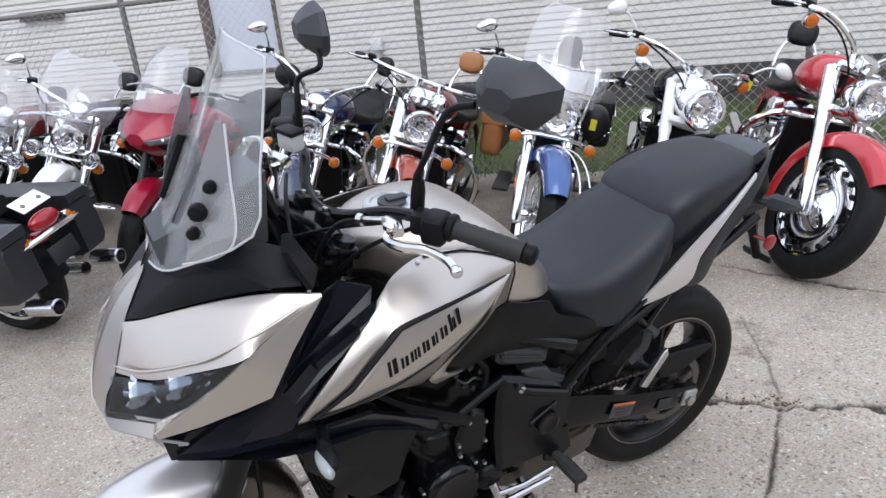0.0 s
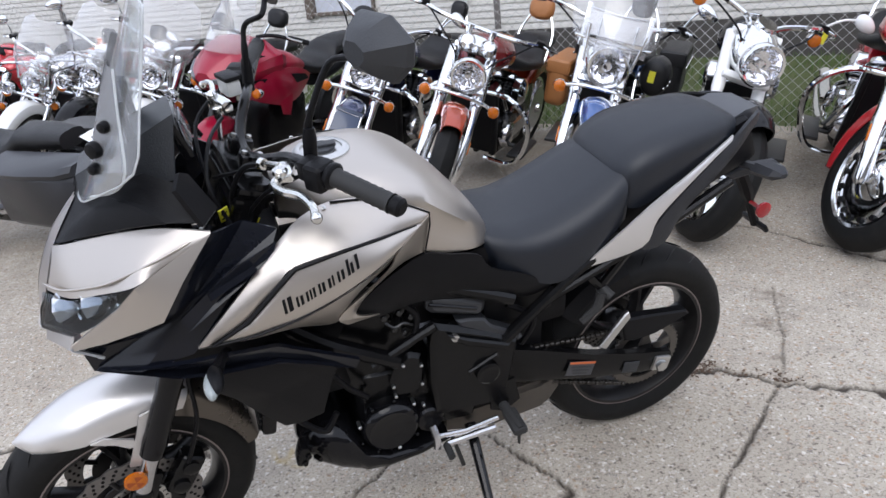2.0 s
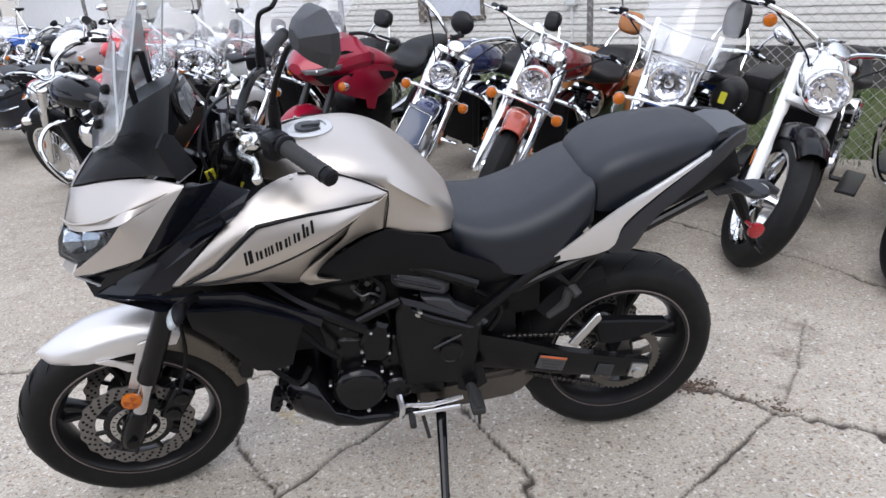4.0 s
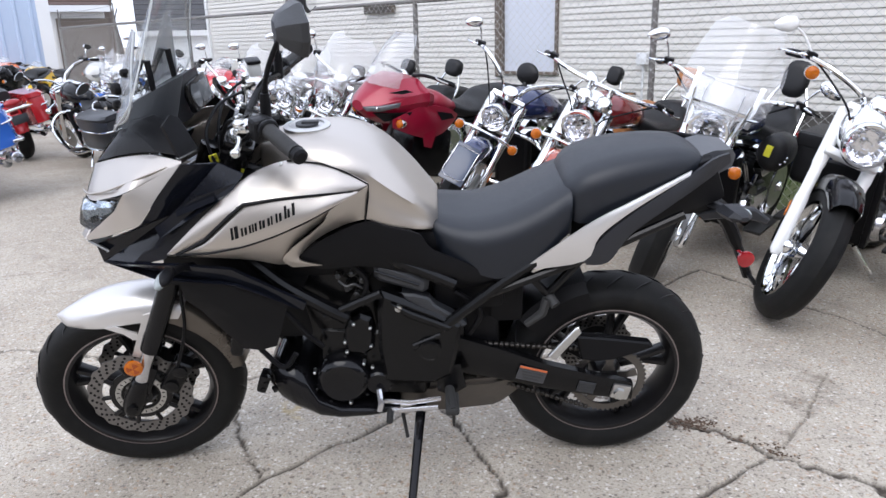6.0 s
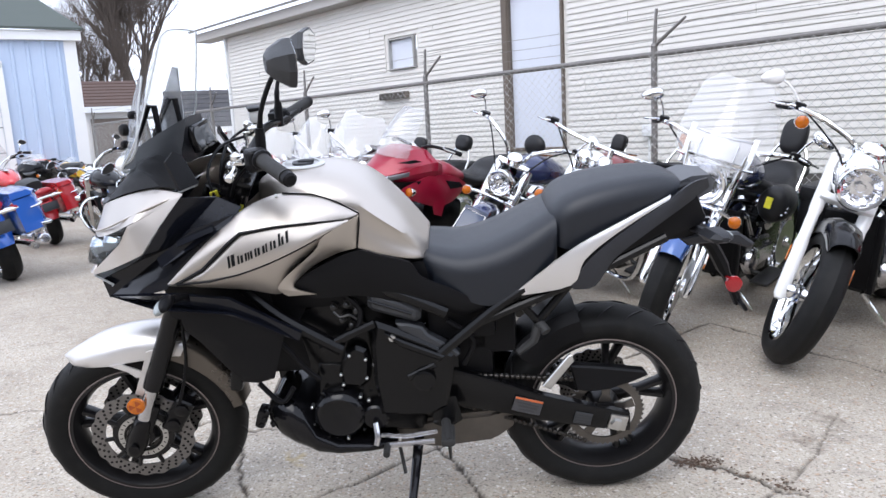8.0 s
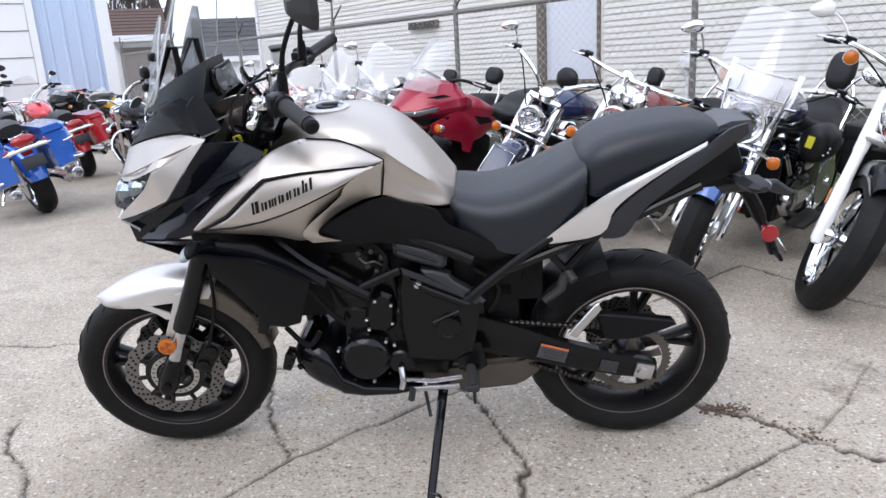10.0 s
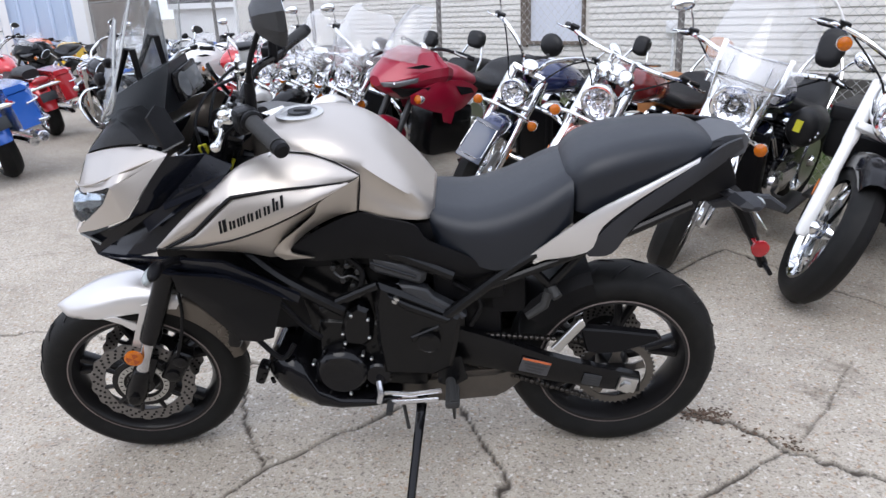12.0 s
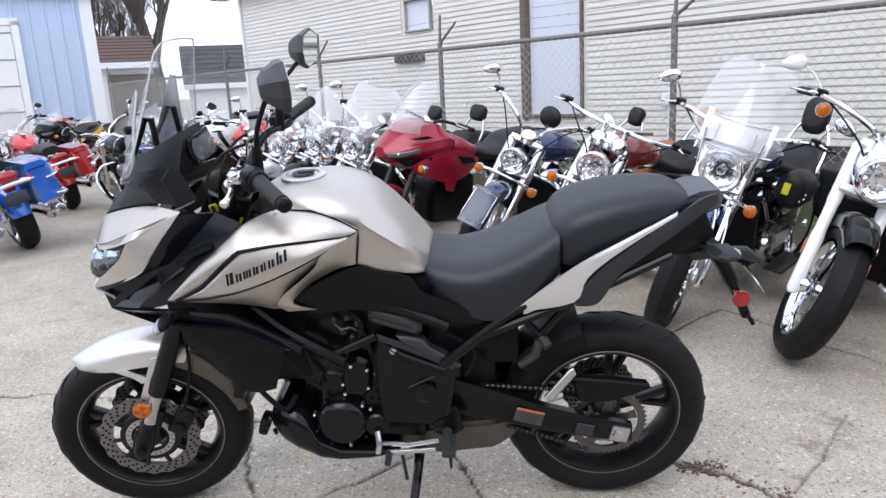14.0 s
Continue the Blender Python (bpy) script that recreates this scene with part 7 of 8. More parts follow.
    for x, z in ((-0.052, 0.730), (-0.015, 0.735), (0.012, 0.715), (-0.03, 0.690), (-0.006, 0.672)):
        cyl(b, (x, -0.140, z), (x + 0.014, -0.10, z + 0.006), 0.011, None, 10)
        lathe(b, [(0.008, 0), (0.008, 0.008), (0.004, 0.010)], (x - 0.004, -0.140, z - 0.004), (0.1, -1, 0.2), 6)
    tube(b, curve([(-0.055, -0.145, 0.715), (-0.035, -0.152, 0.700), (-0.012, -0.150, 0.704), (0.010, -0.148, 0.690)], 4), 0.004, 6)
    part("throttle_body", b, steel_dark, H)
    for pts in ([(-0.28, -0.15, 0.70), (-0.2, -0.16, 0.62), (-0.16, -0.15, 0.55), (-0.12, -0.14, 0.50)], [(0.26, -0.13, 0.66), (0.33, -0.14, 0.60), (0.30, -0.13, 0.52)], [(-0.05, -0.16, 0.80), (0.02, -0.15, 0.72), (0.0, -0.155, 0.64)], [(-0.3, -0.14, 0.5), (-0.24, -0.15, 0.44), (-0.2, -0.14, 0.48)]):
        b = B()
        tube(b, curve(pts, 5), 0.008, 8)
        part("hose", b, black_plastic, H)
    b = B()
    box(b, (0.03, 0.05, 0.06), pose(-0.30, -0.155, 0.40, 0, 20, 0), 0.01)
    for k in range(5):
        cyl(b, (-0.31 + 0.012 * k, -0.165, 0.38 + 0.02 * (k % 3)), (-0.30 + 0.012 * k, -0.185, 0.385 + 0.02 * (k % 3)), 0.007, None, 6)
    part("horn", b, black_engine, H)
    # belly cowl
    b = B()
    rs = []
    for x, hw, z0, z1 in ((-0.308, 0.07, 0.362, 0.385), (-0.295, 0.115, 0.335, 0.412), (-0.26, 0.150, 0.295, 0.442), (-0.215, 0.170, 0.268, 0.452), (-0.178, 0.174, 0.255, 0.420), (-0.150, 0.172, 0.248, 0.345), (-0.09, 0.166, 0.243, 0.300), (0.0, 0.155, 0.242, 0.284), (0.085, 0.135, 0.246, 0.275)):
        rs.append([Vector((x, hw * math.copysign(abs(math.cos(a)) ** 0.6, math.cos(a)), (z0 + z1) / 2 + (z1 - z0) / 2 * math.copysign(abs(math.sin(a)) ** 0.7, math.sin(a)))) for a in [2 * math.pi * k / 24 for k in range(24)]])
    rings(b, rs)
    part("belly_cowl", b, black_gloss, H, "gloss black belly cowl", angle=60)
    # exhaust
    b = B()
    rings(b, [[Vector((x, y, z)) for y, z in ((y0, z0), (y0, z1), (y1, z1), (y1, z0))] for x, y0, y1, z0, z1 in ((0.08, -0.09, 0.10, 0.235, 0.30), (0.20, -0.115, 0.13, 0.225, 0.33), (0.38, -0.12, 0.14, 0.245, 0.345), (0.45, -0.08, 0.15, 0.27, 0.35))])
    bmesh.ops.bevel(b, geom=b.edges[:], offset=0.012, segments=2, affect="EDGES")
    mf = part("muffler", b, muffler_grey, H, "dull grey underslung muffler")
    b = B()
    tube(b, curve([(-0.20, 0.05, 0.56), (-0.27, 0.05, 0.48), (-0.24, 0.04, 0.33), (-0.08, 0.03, 0.26), (0.12, 0.02, 0.265)], 6), 0.021, 10)
    part("exhaust_pipe", b, steel_dark, mf)
    # --- swingarm, chain, guard, hugger, shock ---
    b = B()
    for sg in (-1, 1):
        rings(b, [[Vector((x, sg * y + dy * w, z + dz * h)) for dy, dz in ((-1, -0.7), (-0.7, -1), (0.7, -1), (1, -0.7), (1, 0.7), (0.7, 1), (-0.7, 1), (-1, 0.7))] for x, y, z, w, h in ((0.24, 0.085, 0.435, 0.024, 0.062), (0.38, 0.105, 0.402, 0.020, 0.053), (0.52, 0.117, 0.358, 0.018, 0.043), (0.68, 0.124, 0.318, 0.016, 0.036), (0.78, 0.124, 0.296, 0.014, 0.030))])
    box(b, (0.09, 0.17, 0.06), pose(0.30, 0, 0.41), 0.015)
    sw = part("swingarm", b, black_engine, H, "black swingarm")
    b = B()
    box(b, (0.055, 0.012, 0.05), pose(rx + 0.028, -0.142, 0.302, 0, 14, 0), 0.006)
    lathe(b, [(0.018, -0.146), (0.018, -0.160), (0.011, -0.162)], (rx + 0.022, 0, 0.302), (0, 1, 0), 6)
    part("axle_nut", b, aluminium, sw, "bare metal axle nut and adjuster")
    b = B()
    box(b, (0.085, 0.003, 0.048), pose(0.478, -0.1375, 0.372, 0, 17, 0), 0.001, 1)
    sk = part("warning_label", b, sticker_dark, sw)
    b = B()
    box(b, (0.083, 0.002, 0.006), pose(0.484, -0.140, 0.392, 0, 17, 0))
    part("label_bar", b, sticker_orange, sk)
    for k in range(3):
        b = B()
        box(b, (0.066 - 0.010 * k, 0.002, 0.0035), pose(0.480 - 0.003 * k, -0.140, 0.378 - 0.010 * k, 0, 17, 0))
        part("label_bar", b, grey_text, sk)
    b = B()
    box(b, (0.052, 0.003, 0.038), pose(0.640, -0.1425, 0.322, 0, 14, 0), 0.001, 1)
    sk2 = part("data_label", b, grey_paint, sw)
    for k in range(4):
        b = B()
        box(b, (0.042 - 0.008 * (k % 2), 0.002, 0.003), pose(0.643 - 0.002 * k, -0.145, 0.334 - 0.008 * k, 0, 14, 0))
        part("label_bar", b, grey_text, sk2)
    # chain: links along top and bottom runs
    b = B()
    for (x0, z0), (x1, z1) in (((0.21, 0.475), (0.70, 0.420)), ((0.21, 0.395), (0.66, 0.212))):
        L_ = math.hypot(x1 - x0, z1 - z0)
        n = int(L_ / 0.0158)
        ang = math.degrees(math.atan2(z0 - z1, x1 - x0))
        for k in range(n):
            u = (k + 0.5) / n
            box(b, (0.0145, 0.018 if k % 2 else 0.014, 0.012), pose(x0 + (x1 - x0) * u, -0.095, z0 + (z1 - z0) * u, 0, ang, 0), 0.003, 1)
    tagged(part("chain", b, chain_metal, H), kind="stuff")
    b = B()
    slab(b, [(0.605, 0.490), (0.70, 0.478), (0.822, 0.458), (0.834, 0.442), (0.79, 0.424), (0.724, 0.402), (0.66, 0.398), (0.625, 0.408)], -0.125, -0.092, 0.005)
    part("chain_guard", b, black_plastic, H, angle=20)
    b = B()
    slab(b, [(0.522, 0.446), (0.545, 0.432), (0.614, 0.520), (0.606, 0.542), (0.596, 0.538)], -0.142, -0.156, 0.003)
    part("heel_plate", b, aluminium, H, "bare metal heel plate")
    b = B()
    rs = []
    for i in range(13):
        a = radians(38 + 92 * i / 12)
        r = rR + 0.018
        rs.append([Vector((rx - (r + h) * math.cos(a), px * 0.088, rR + (r + h) * math.sin(a))) for px, h in ((-1, -0.04), (-1.02, -0.02), (-0.8, 0.012), (0, 0.02), (0.8, 0.012), (1.02, -0.02), (1, -0.04), (0.95, -0.04), (0.96, -0.02), (0.75, 0.006), (0, 0.014), (-0.75, 0.006), (-0.96, -0.02), (-0.95, -0.075))])
    rings(b, rs[:6])
    part("rear_hugger", b, black_plastic, H, "matt black rear hugger")
    for pts in ([(0.605, 0.755), (0.515, 0.648)], [(0.515, 0.648), (0.44, 0.74)]):
        for sg in (-1, 1):
            b = B()
            tube(b, [(x, sg * 0.145, z) for x, z in pts], 0.012, 8)
            part("pillion_stay", b, black_engine, H)
    for sg in (-1, 1):
        b = B()
        cyl(b, (0.515, sg * 0.14, 0.648), (0.535, sg * 0.17, 0.625), 0.014)
        tube(b, [(0.512, sg * 0.16, 0.64), (0.50, sg * 0.165, 0.60), (0.455, sg * 0.165, 0.565)], [0.014, 0.013, 0.010], 8)
        part("pillion_peg", b, rubber_peg, H)
    b = B()
    for k in range(9):
        lathe(b, [(0.03, 0), (0.033, 0.006), (0.03, 0.012)], Vector((0.34, 0.07, 0.52)) + Vector((0.10, 0, 0.14)) * (k / 9), (0.58, 0, 0.81), 14)
    cyl(b, (0.32, 0.07, 0.49), (0.46, 0.07, 0.69), 0.018)
    part("rear_shock", b, black_engine, H)
    # --- pegs, shift lever, stand ---
    for sg in (-1, 1):
        b = B()
        cyl(b, (0.235, sg * 0.15, 0.345), (0.245, sg * 0.25, 0.338), 0.014, 0.016, 10)
        box(b, (0.04, 0.085, 0.022), pose(0.242, sg * 0.215, 0.338), 0.008)
        pg = part("rider_peg", b, rubber_peg, H)
        b = B()
        panel(b, [(0.20, sg * 0.155, 0.42), (0.27, sg * 0.155, 0.43), (0.285, sg * 0.155, 0.35), (0.24, sg * 0.155, 0.32), (0.20, sg * 0.155, 0.34)], sg * 0.008)
        part("peg_plate", b, black_engine, pg)
        b = B()
        cyl(b, (0.245, sg * 0.235, 0.335), (0.245, sg * 0.235, 0.275), 0.007, 0.004, 8)
        part("peg_feeler", b, steel_dark, pg)
    b = B()
    tube(b, [(0.045, -0.175, 0.325), (0.12, -0.178, 0.318), (0.21, -0.178, 0.33)], 0.007, 8)
    tube(b, curve([(0.03, -0.165, 0.36), (0.035, -0.185, 0.33), (0.03, -0.195, 0.305)], 3), 0.010, 8)
    tube(b, [(0.06, -0.180, 0.292), (0.20, -0.182, 0.300)], 0.009, 8)
    sl = part("shift_lever", b, dark_chrome, H, "bare metal shift linkage")
    b = B()
    cyl(b, (0.06, -0.18, 0.292), (0.06, -0.225, 0.290), 0.010)
    part("toe_piece", b, rubber_peg, sl)
    Ti = T.inverted()
    top, ft = Vector((0.15, -0.12, 0.275)), Ti @ Vector((0.112, -0.372, 0.012))
    b = B()
    tube(b, [top, top * 0.5 + ft * 0.5, ft], [0.016, 0.013, 0.012], 10)
    ss = part("side_stand", b, black_gloss, H, "black side stand on the concrete")
    b = B()
    box(b, (0.075, 0.04, 0.010), Matrix.Translation(ft) @ pose(0, 0, -0.004, -10, 0, 15), 0.004)
    tube(b, curve([ft + Vector((0.0, 0, 0.05)), ft + Vector((0.03, -0.01, 0.045)), ft + Vector((0.028, -0.01, 0.02)), ft + Vector((0.005, 0, 0.012))], 4), 0.004, 6)
    part("stand_foot", b, black_engine, ss)
    b = B()
    tube(b, [(0.09, -0.14, 0.27), (0.105, -0.18, 0.19)], 0.006, 6)
    part("stand_spring", b, steel_dark, ss)

    # --- handlebar group ---
    b = B()
    tube(b, curve([(-0.127, -0.434, 1.163), (-0.215, -0.28, 1.186), (-0.24, -0.19, 1.172), (-0.274, -0.10, 1.136), (-0.284, 0, 1.112), (-0.270, 0.079, 1.130), (-0.237, 0.140, 1.164), (-0.197, 0.260, 1.156), (-0.127, 0.430, 1.175)], 5), 0.0115, 10)
    for s in (-1, 1):
        box(b, (0.050, 0.042, 0.032), pose(-0.284, s * 0.045, 1.108, 0, 20, 0), 0.008)
        cyl(b, (-0.300, s * 0.098, 1.04), (-0.285, s * 0.098, 1.09), 0.026, 0.022, 14)
    box(b, (0.075, 0.25, 0.022), pose(-0.30, 0, 1.072, 0, 25, 0), 0.008)
    hb = part("handlebar", b, black_engine, H, "black tubular handlebar", S)
    for s in (-1, 1):
        b = B()
        for dx in (-0.015, 0.015):
            lathe(b, [(0.006, 0), (0.006, 0.006), (0.003, 0.007)], (-0.279 + dx, s * 0.045, 1.123 - dx * 0.4), (0.35, 0, 1), 8)
        part("clamp_bolt", b, aluminium, hb)
    for sg in (-1, 1):
        a0, a1 = (Vector((-0.192, -0.320, 1.181)), Vector((-0.123, -0.440, 1.162))) if sg < 0 else (Vector((-0.195, 0.300, 1.160)), Vector((-0.125, 0.434, 1.176)))
        b = B()
        n = 16
        tube(b, [a0.lerp(a1, 0.86 * k / n) for k in range(n + 1)], [0.019 if k in (0, n) else (0.0168 if k % 2 else 0.0182) for k in range(n + 1)], 14)
        part("grip", b, rubber_peg, hb)
        b = B()
        tube(b, [a0.lerp(a1, 0.86), a0.lerp(a1, 0.88), a0.lerp(a1, 0.99), a0.lerp(a1, 1.03)], [0.014, 0.0175, 0.0175, 0.012], 14)
        part("bar_end", b, black_plastic, hb)
        b = B()
        cz = 1.178 if sg < 0 else 1.160
        box(b, (0.052, 0.044, 0.054), pose(-0.212, sg * 0.292, cz, 0, 0, sg * -30), 0.014, 3)
        box(b, (0.040, 0.030, 0.040), pose(-0.222, sg * 0.262, cz + 0.002, 0, 0, sg * -30), 0.010)
        lathe(b, [(0.023, 0), (0.025, 0.004), (0.025, 0.010), (0.021, 0.014)], a0 - (a1 - a0).normalized() * 0.014, a1 - a0, 16)
        sw = part("switch_box", b, black_plastic, hb)
        b = B()
        box(b, (0.010, 0.012, 0.008), pose(-0.188, sg * 0.286, cz + 0.006, 0, 0, sg * -30), 0.002)
        box(b, (0.008, 0.010, 0.010), pose(-0.186, sg * 0.290, cz - 0.012, 0, 0, sg * -30), 0.002)
        part("switch_button", b, grey_paint, sw)
        # clutch side: short lever under a bright perch; brake side: hooked lever end, master cylinder and tank
        b = B()
        if sg < 0:
            tube(b, curve([(-0.262, -0.236, 1.168), (-0.285, -0.252, 1.160), (-0.279, -0.290, 1.162), (-0.262, -0.330, 1.170), (-0.256, -0.377, 1.174), (-0.259, -0.402, 1.172)], 5), [0.009] * 6 + [0.0085] * 10 + [0.0075] * 10, 8)
            ball(b, (-0.260, -0.410, 1.1705), 0.0105, 12)
        else:
            tube(b, curve([(-0.295, 0.180, 1.158), (-0.290, 0.215, 1.166), (-0.286, 0.250, 1.170), (-0.291, 0.280, 1.164), (-0.297, 0.300, 1.154)], 5), 0.0062, 8)
            ball(b, (-0.298, 0.303, 1.151), 0.009, 10)
        part("lever", b, lever_metal, hb, "polished lever with ball end")
        b = B()
        if sg < 0:
            box(b, (0.030, 0.052, 0.020), pose(-0.256, -0.228, 1.166, 0, 0, -25), 0.006)
            lathe(b, [(0.014, 0), (0.014, 0.008), (0.009, 0.012)], (-0.270, -0.240, 1.172), (0.1, 0, 1), 14)
            tube(b, [(-0.262, -0.205, 1.168), (-0.278, -0.170, 1.160)], [0.008, 0.006], 10)
            lathe(b, [(0.011, 0), (0.012, 0.010), (0.008, 0.012)], (-0.281, -0.166, 1.158), (-0.4, 0.9, -0.1), 10)
        else:
            box(b, (0.026, 0.075, 0.026), pose(-0.286, 0.175, 1.152, 0, 0, 14), 0.007)
            lathe(b, [(0.012, 0), (0.012, 0.030), (0.007, 0.036)], (-0.298, 0.192, 1.140), (0, 0, 1), 12)
            lathe(b, [(0.009, 0), (0.009, 0.022), (0.006, 0.026)], (-0.300, 0.150, 1.128), (0, 0.2, 1), 10)
        part("lever_perch", b, lever_metal, hb, "bright metal lever perch")
        if sg > 0:
            b = B()
            box(b, (0.034, 0.050, 0.036), pose(-0.264, 0.140, 1.200, 0, 0, 14), 0.008)
            fl = part("brake_reservoir", b, milk_plastic, hb, "milky plastic brake fluid tank")
            b = B()
            box(b, (0.038, 0.054, 0.010), pose(-0.264, 0.140, 1.222, 0, 0, 14), 0.004)
            part("lid", b, black_plastic, fl)
            b = B()
            tube(b, curve([(-0.300, 0.152, 1.128), (-0.306, 0.148, 1.09), (-0.312, 0.140, 1.03), (-0.33, 0.12, 0.95), (-0.36, 0.10, 0.88)], 5), 0.0055, 8)
            part("brake_hose", b, dark_chrome, hb)
        # mirror
        b = B()
        base = (-0.208, sg * 0.228, 1.165 if sg < 0 else 1.145)
        out, mz = (0.345, 1.404) if sg < 0 else (0.300, 1.366)
        tube(b, curve([base, (-0.202, sg * 0.222, 1.235), (-0.188, sg * 0.236, 1.29), (-0.155, sg * (out - 0.10), mz - 0.049), (-0.132, sg * (out - 0.058), mz - 0.029)], 5), [0.008] * 7 + [0.0062] * 14, 10)
        lathe(b, [(0.013, 0), (0.013, 0.055), (0.010, 0.075)], base, (0.08, 0, 1), 12)
        mr = part("mirror", b, black_plastic, hb, "black angular rear-view mirror")
        b = B()
        c = Vector((-0.108, sg * out, mz))

        def ring(dx, k, zo=0):
            return [c + Matrix.Rotation(radians(-13 * sg), 3, "Z") @ Vector((dx, sg * y * k, z * k + zo)) for y, z in ((-0.066, -0.033), (-0.072, 0.004), (-0.044, 0.049), (0.033, 0.056), (0.088, 0.028), (0.084, -0.011), (0.044, -0.050), (-0.033, -0.052))]
        rings(b, [ring(-0.042, 0.35, 0.002), ring(-0.030, 0.62, 0.002), ring(0.0, 0.96), ring(0.012, 1.0), ring(0.016, 0.97)])
        hs = part("mirror_housing", b, grey_paint, mr, angle=22)
        b = B()
        rings(b, [ring(0.0155, 0.90), ring(0.0175, 0.90)])
        part("mirror_glass", b, mirror_glass, mr)
    for k, pts in enumerate(([(-0.281, -0.166, 1.158), (-0.315, -0.130, 1.142), (-0.345, -0.10, 1.07), (-0.34, -0.08, 0.98)], [(-0.225, -0.25, 1.165), (-0.29, -0.17, 1.10), (-0.33, -0.11, 1.02)], [(-0.26, 0.23, 1.17), (-0.35, 0.15, 1.13), (-0.37, 0.02, 1.06), (-0.35, -0.05, 0.98)], [(-0.235, -0.22, 1.165), (-0.30, -0.12, 1.13), (-0.36, -0.02, 1.08)], [(-0.30, 0.1, 1.15), (-0.35, 0.0, 1.15), (-0.38, -0.08, 1.10), (-0.36, -0.12, 1.02)])):
        b = B()
        tube(b, curve(pts, 6), 0.0042 if k else 0.0055, 7)
        part("cable", b, black_plastic, hb)
    b = B()
    box(b, (0.075, 0.11, 0.12), pose(-0.33, 0, 1.02, 0, 25, 0), 0.015)
    for sg in (-1, 1):
        cyl(b, (-0.345, sg * 0.098, 0.99), (-0.30, sg * 0.098, 1.09), 0.03, None, 16)
    box(b, (0.06, 0.25, 0.03), pose(-0.31, 0, 1.075, 0, 25, 0), 0.008)
    part("steering_head", b, black_engine, H, "", SW)
    for size, x, z in (((0.13, 0.30, 0.12), -0.30, 0.89), ((0.44, 0.27, 0.16), -0.10, 0.80), ((0.20, 0.24, 0.22), 0.30, 0.70), ((0.30, 0.30, 0.15), -0.37, 0.79), ((0.16, 0.22, 0.26), -0.22, 0.64), ((0.11, 0.17, 0.26), 0.335, 0.55), ((0.17, 0.17, 0.20), 0.375, 0.62), ((0.12, 0.26, 0.09), 0.205, 0.80), ((0.26, 0.18, 0.16), 0.13, 0.71)):
        b = B()
        box(b, size, pose(x, 0, z), 0.025)
        part("inner_panel", b, black_plastic, H)
    for x, y, z, w, r in ((-0.294, -0.061, 1.014, 0.030, 25), (-0.341, -0.077, 1.058, 0.022, -10)):
        b = B()
        box(b, (w, 0.003, 0.034), pose(x, y - 0.03, z, 15, r, 25), 0.001, 1)
        tg = part("hang_tag", b, yellow_tag, H, "yellow paper tag hung from the cables")
        b = B()
        for dz in (-0.007, 0.004):
            box(b, (w * 0.6, 0.002, 0.003), pose(x, y - 0.0325, z + dz, 15, r, 25))
        part("tag_bar", b, black_plastic, tg)
    return H


navy_black = mat("gloss_blue_black", (0.006, 0.007, 0.011), 0.16, 0, 0.2, 10, spec=0.3)
signal_clear = mat("clear_signal_lens", (0.28, 0.31, 0.31), 0.2, 0.1, 0.3, 60, coat=0.4)
chin_grey = mat("pale_grey_plastic", (0.30, 0.31, 0.31), 0.3, 0, 0.1, 10)
edge_clear = mat("screen_edge_plastic", (0.50, 0.52, 0.53), 0.2)
lamp_dark = mat("dark_lamp_bowl", (0.012, 0.013, 0.017), 0.3, 0.1, 0.3, 40, spec=0.2)
hero_lens = glass("dark_lamp_glass", (0.80, 0.83, 0.86), 0.02, 0.985, (0.2, 0.22, 0.24), 0.2)
lamp_facet = mat("lamp_facets", (0.55, 0.57, 0.60), 0.2, 1.0, 0.2, 50)
dial_grey = mat("meter_display", (0.10, 0.105, 0.11), 0.12)
muffler_grey = mat("muffler_steel", (0.11, 0.10, 0.09), 0.42, 0.8, 0.25, 20, dirt=(0.12, 0.10, 0.08), dirt_amount=0.3)
grey_text = mat("pale_print", (0.035, 0.035, 0.036), 0.6)
lever_metal = mat("polished_lever", (0.72, 0.72, 0.70), 0.2, 1.0, 0.1, 20)
mirror_glass = mat("mirror_glass", (0.85, 0.86, 0.87), 0.02, 1.0, 0.02, 3)
milk_plastic = mat("milky_plastic", (0.46, 0.47, 0.46), 0.3)
hero_bike = hero()

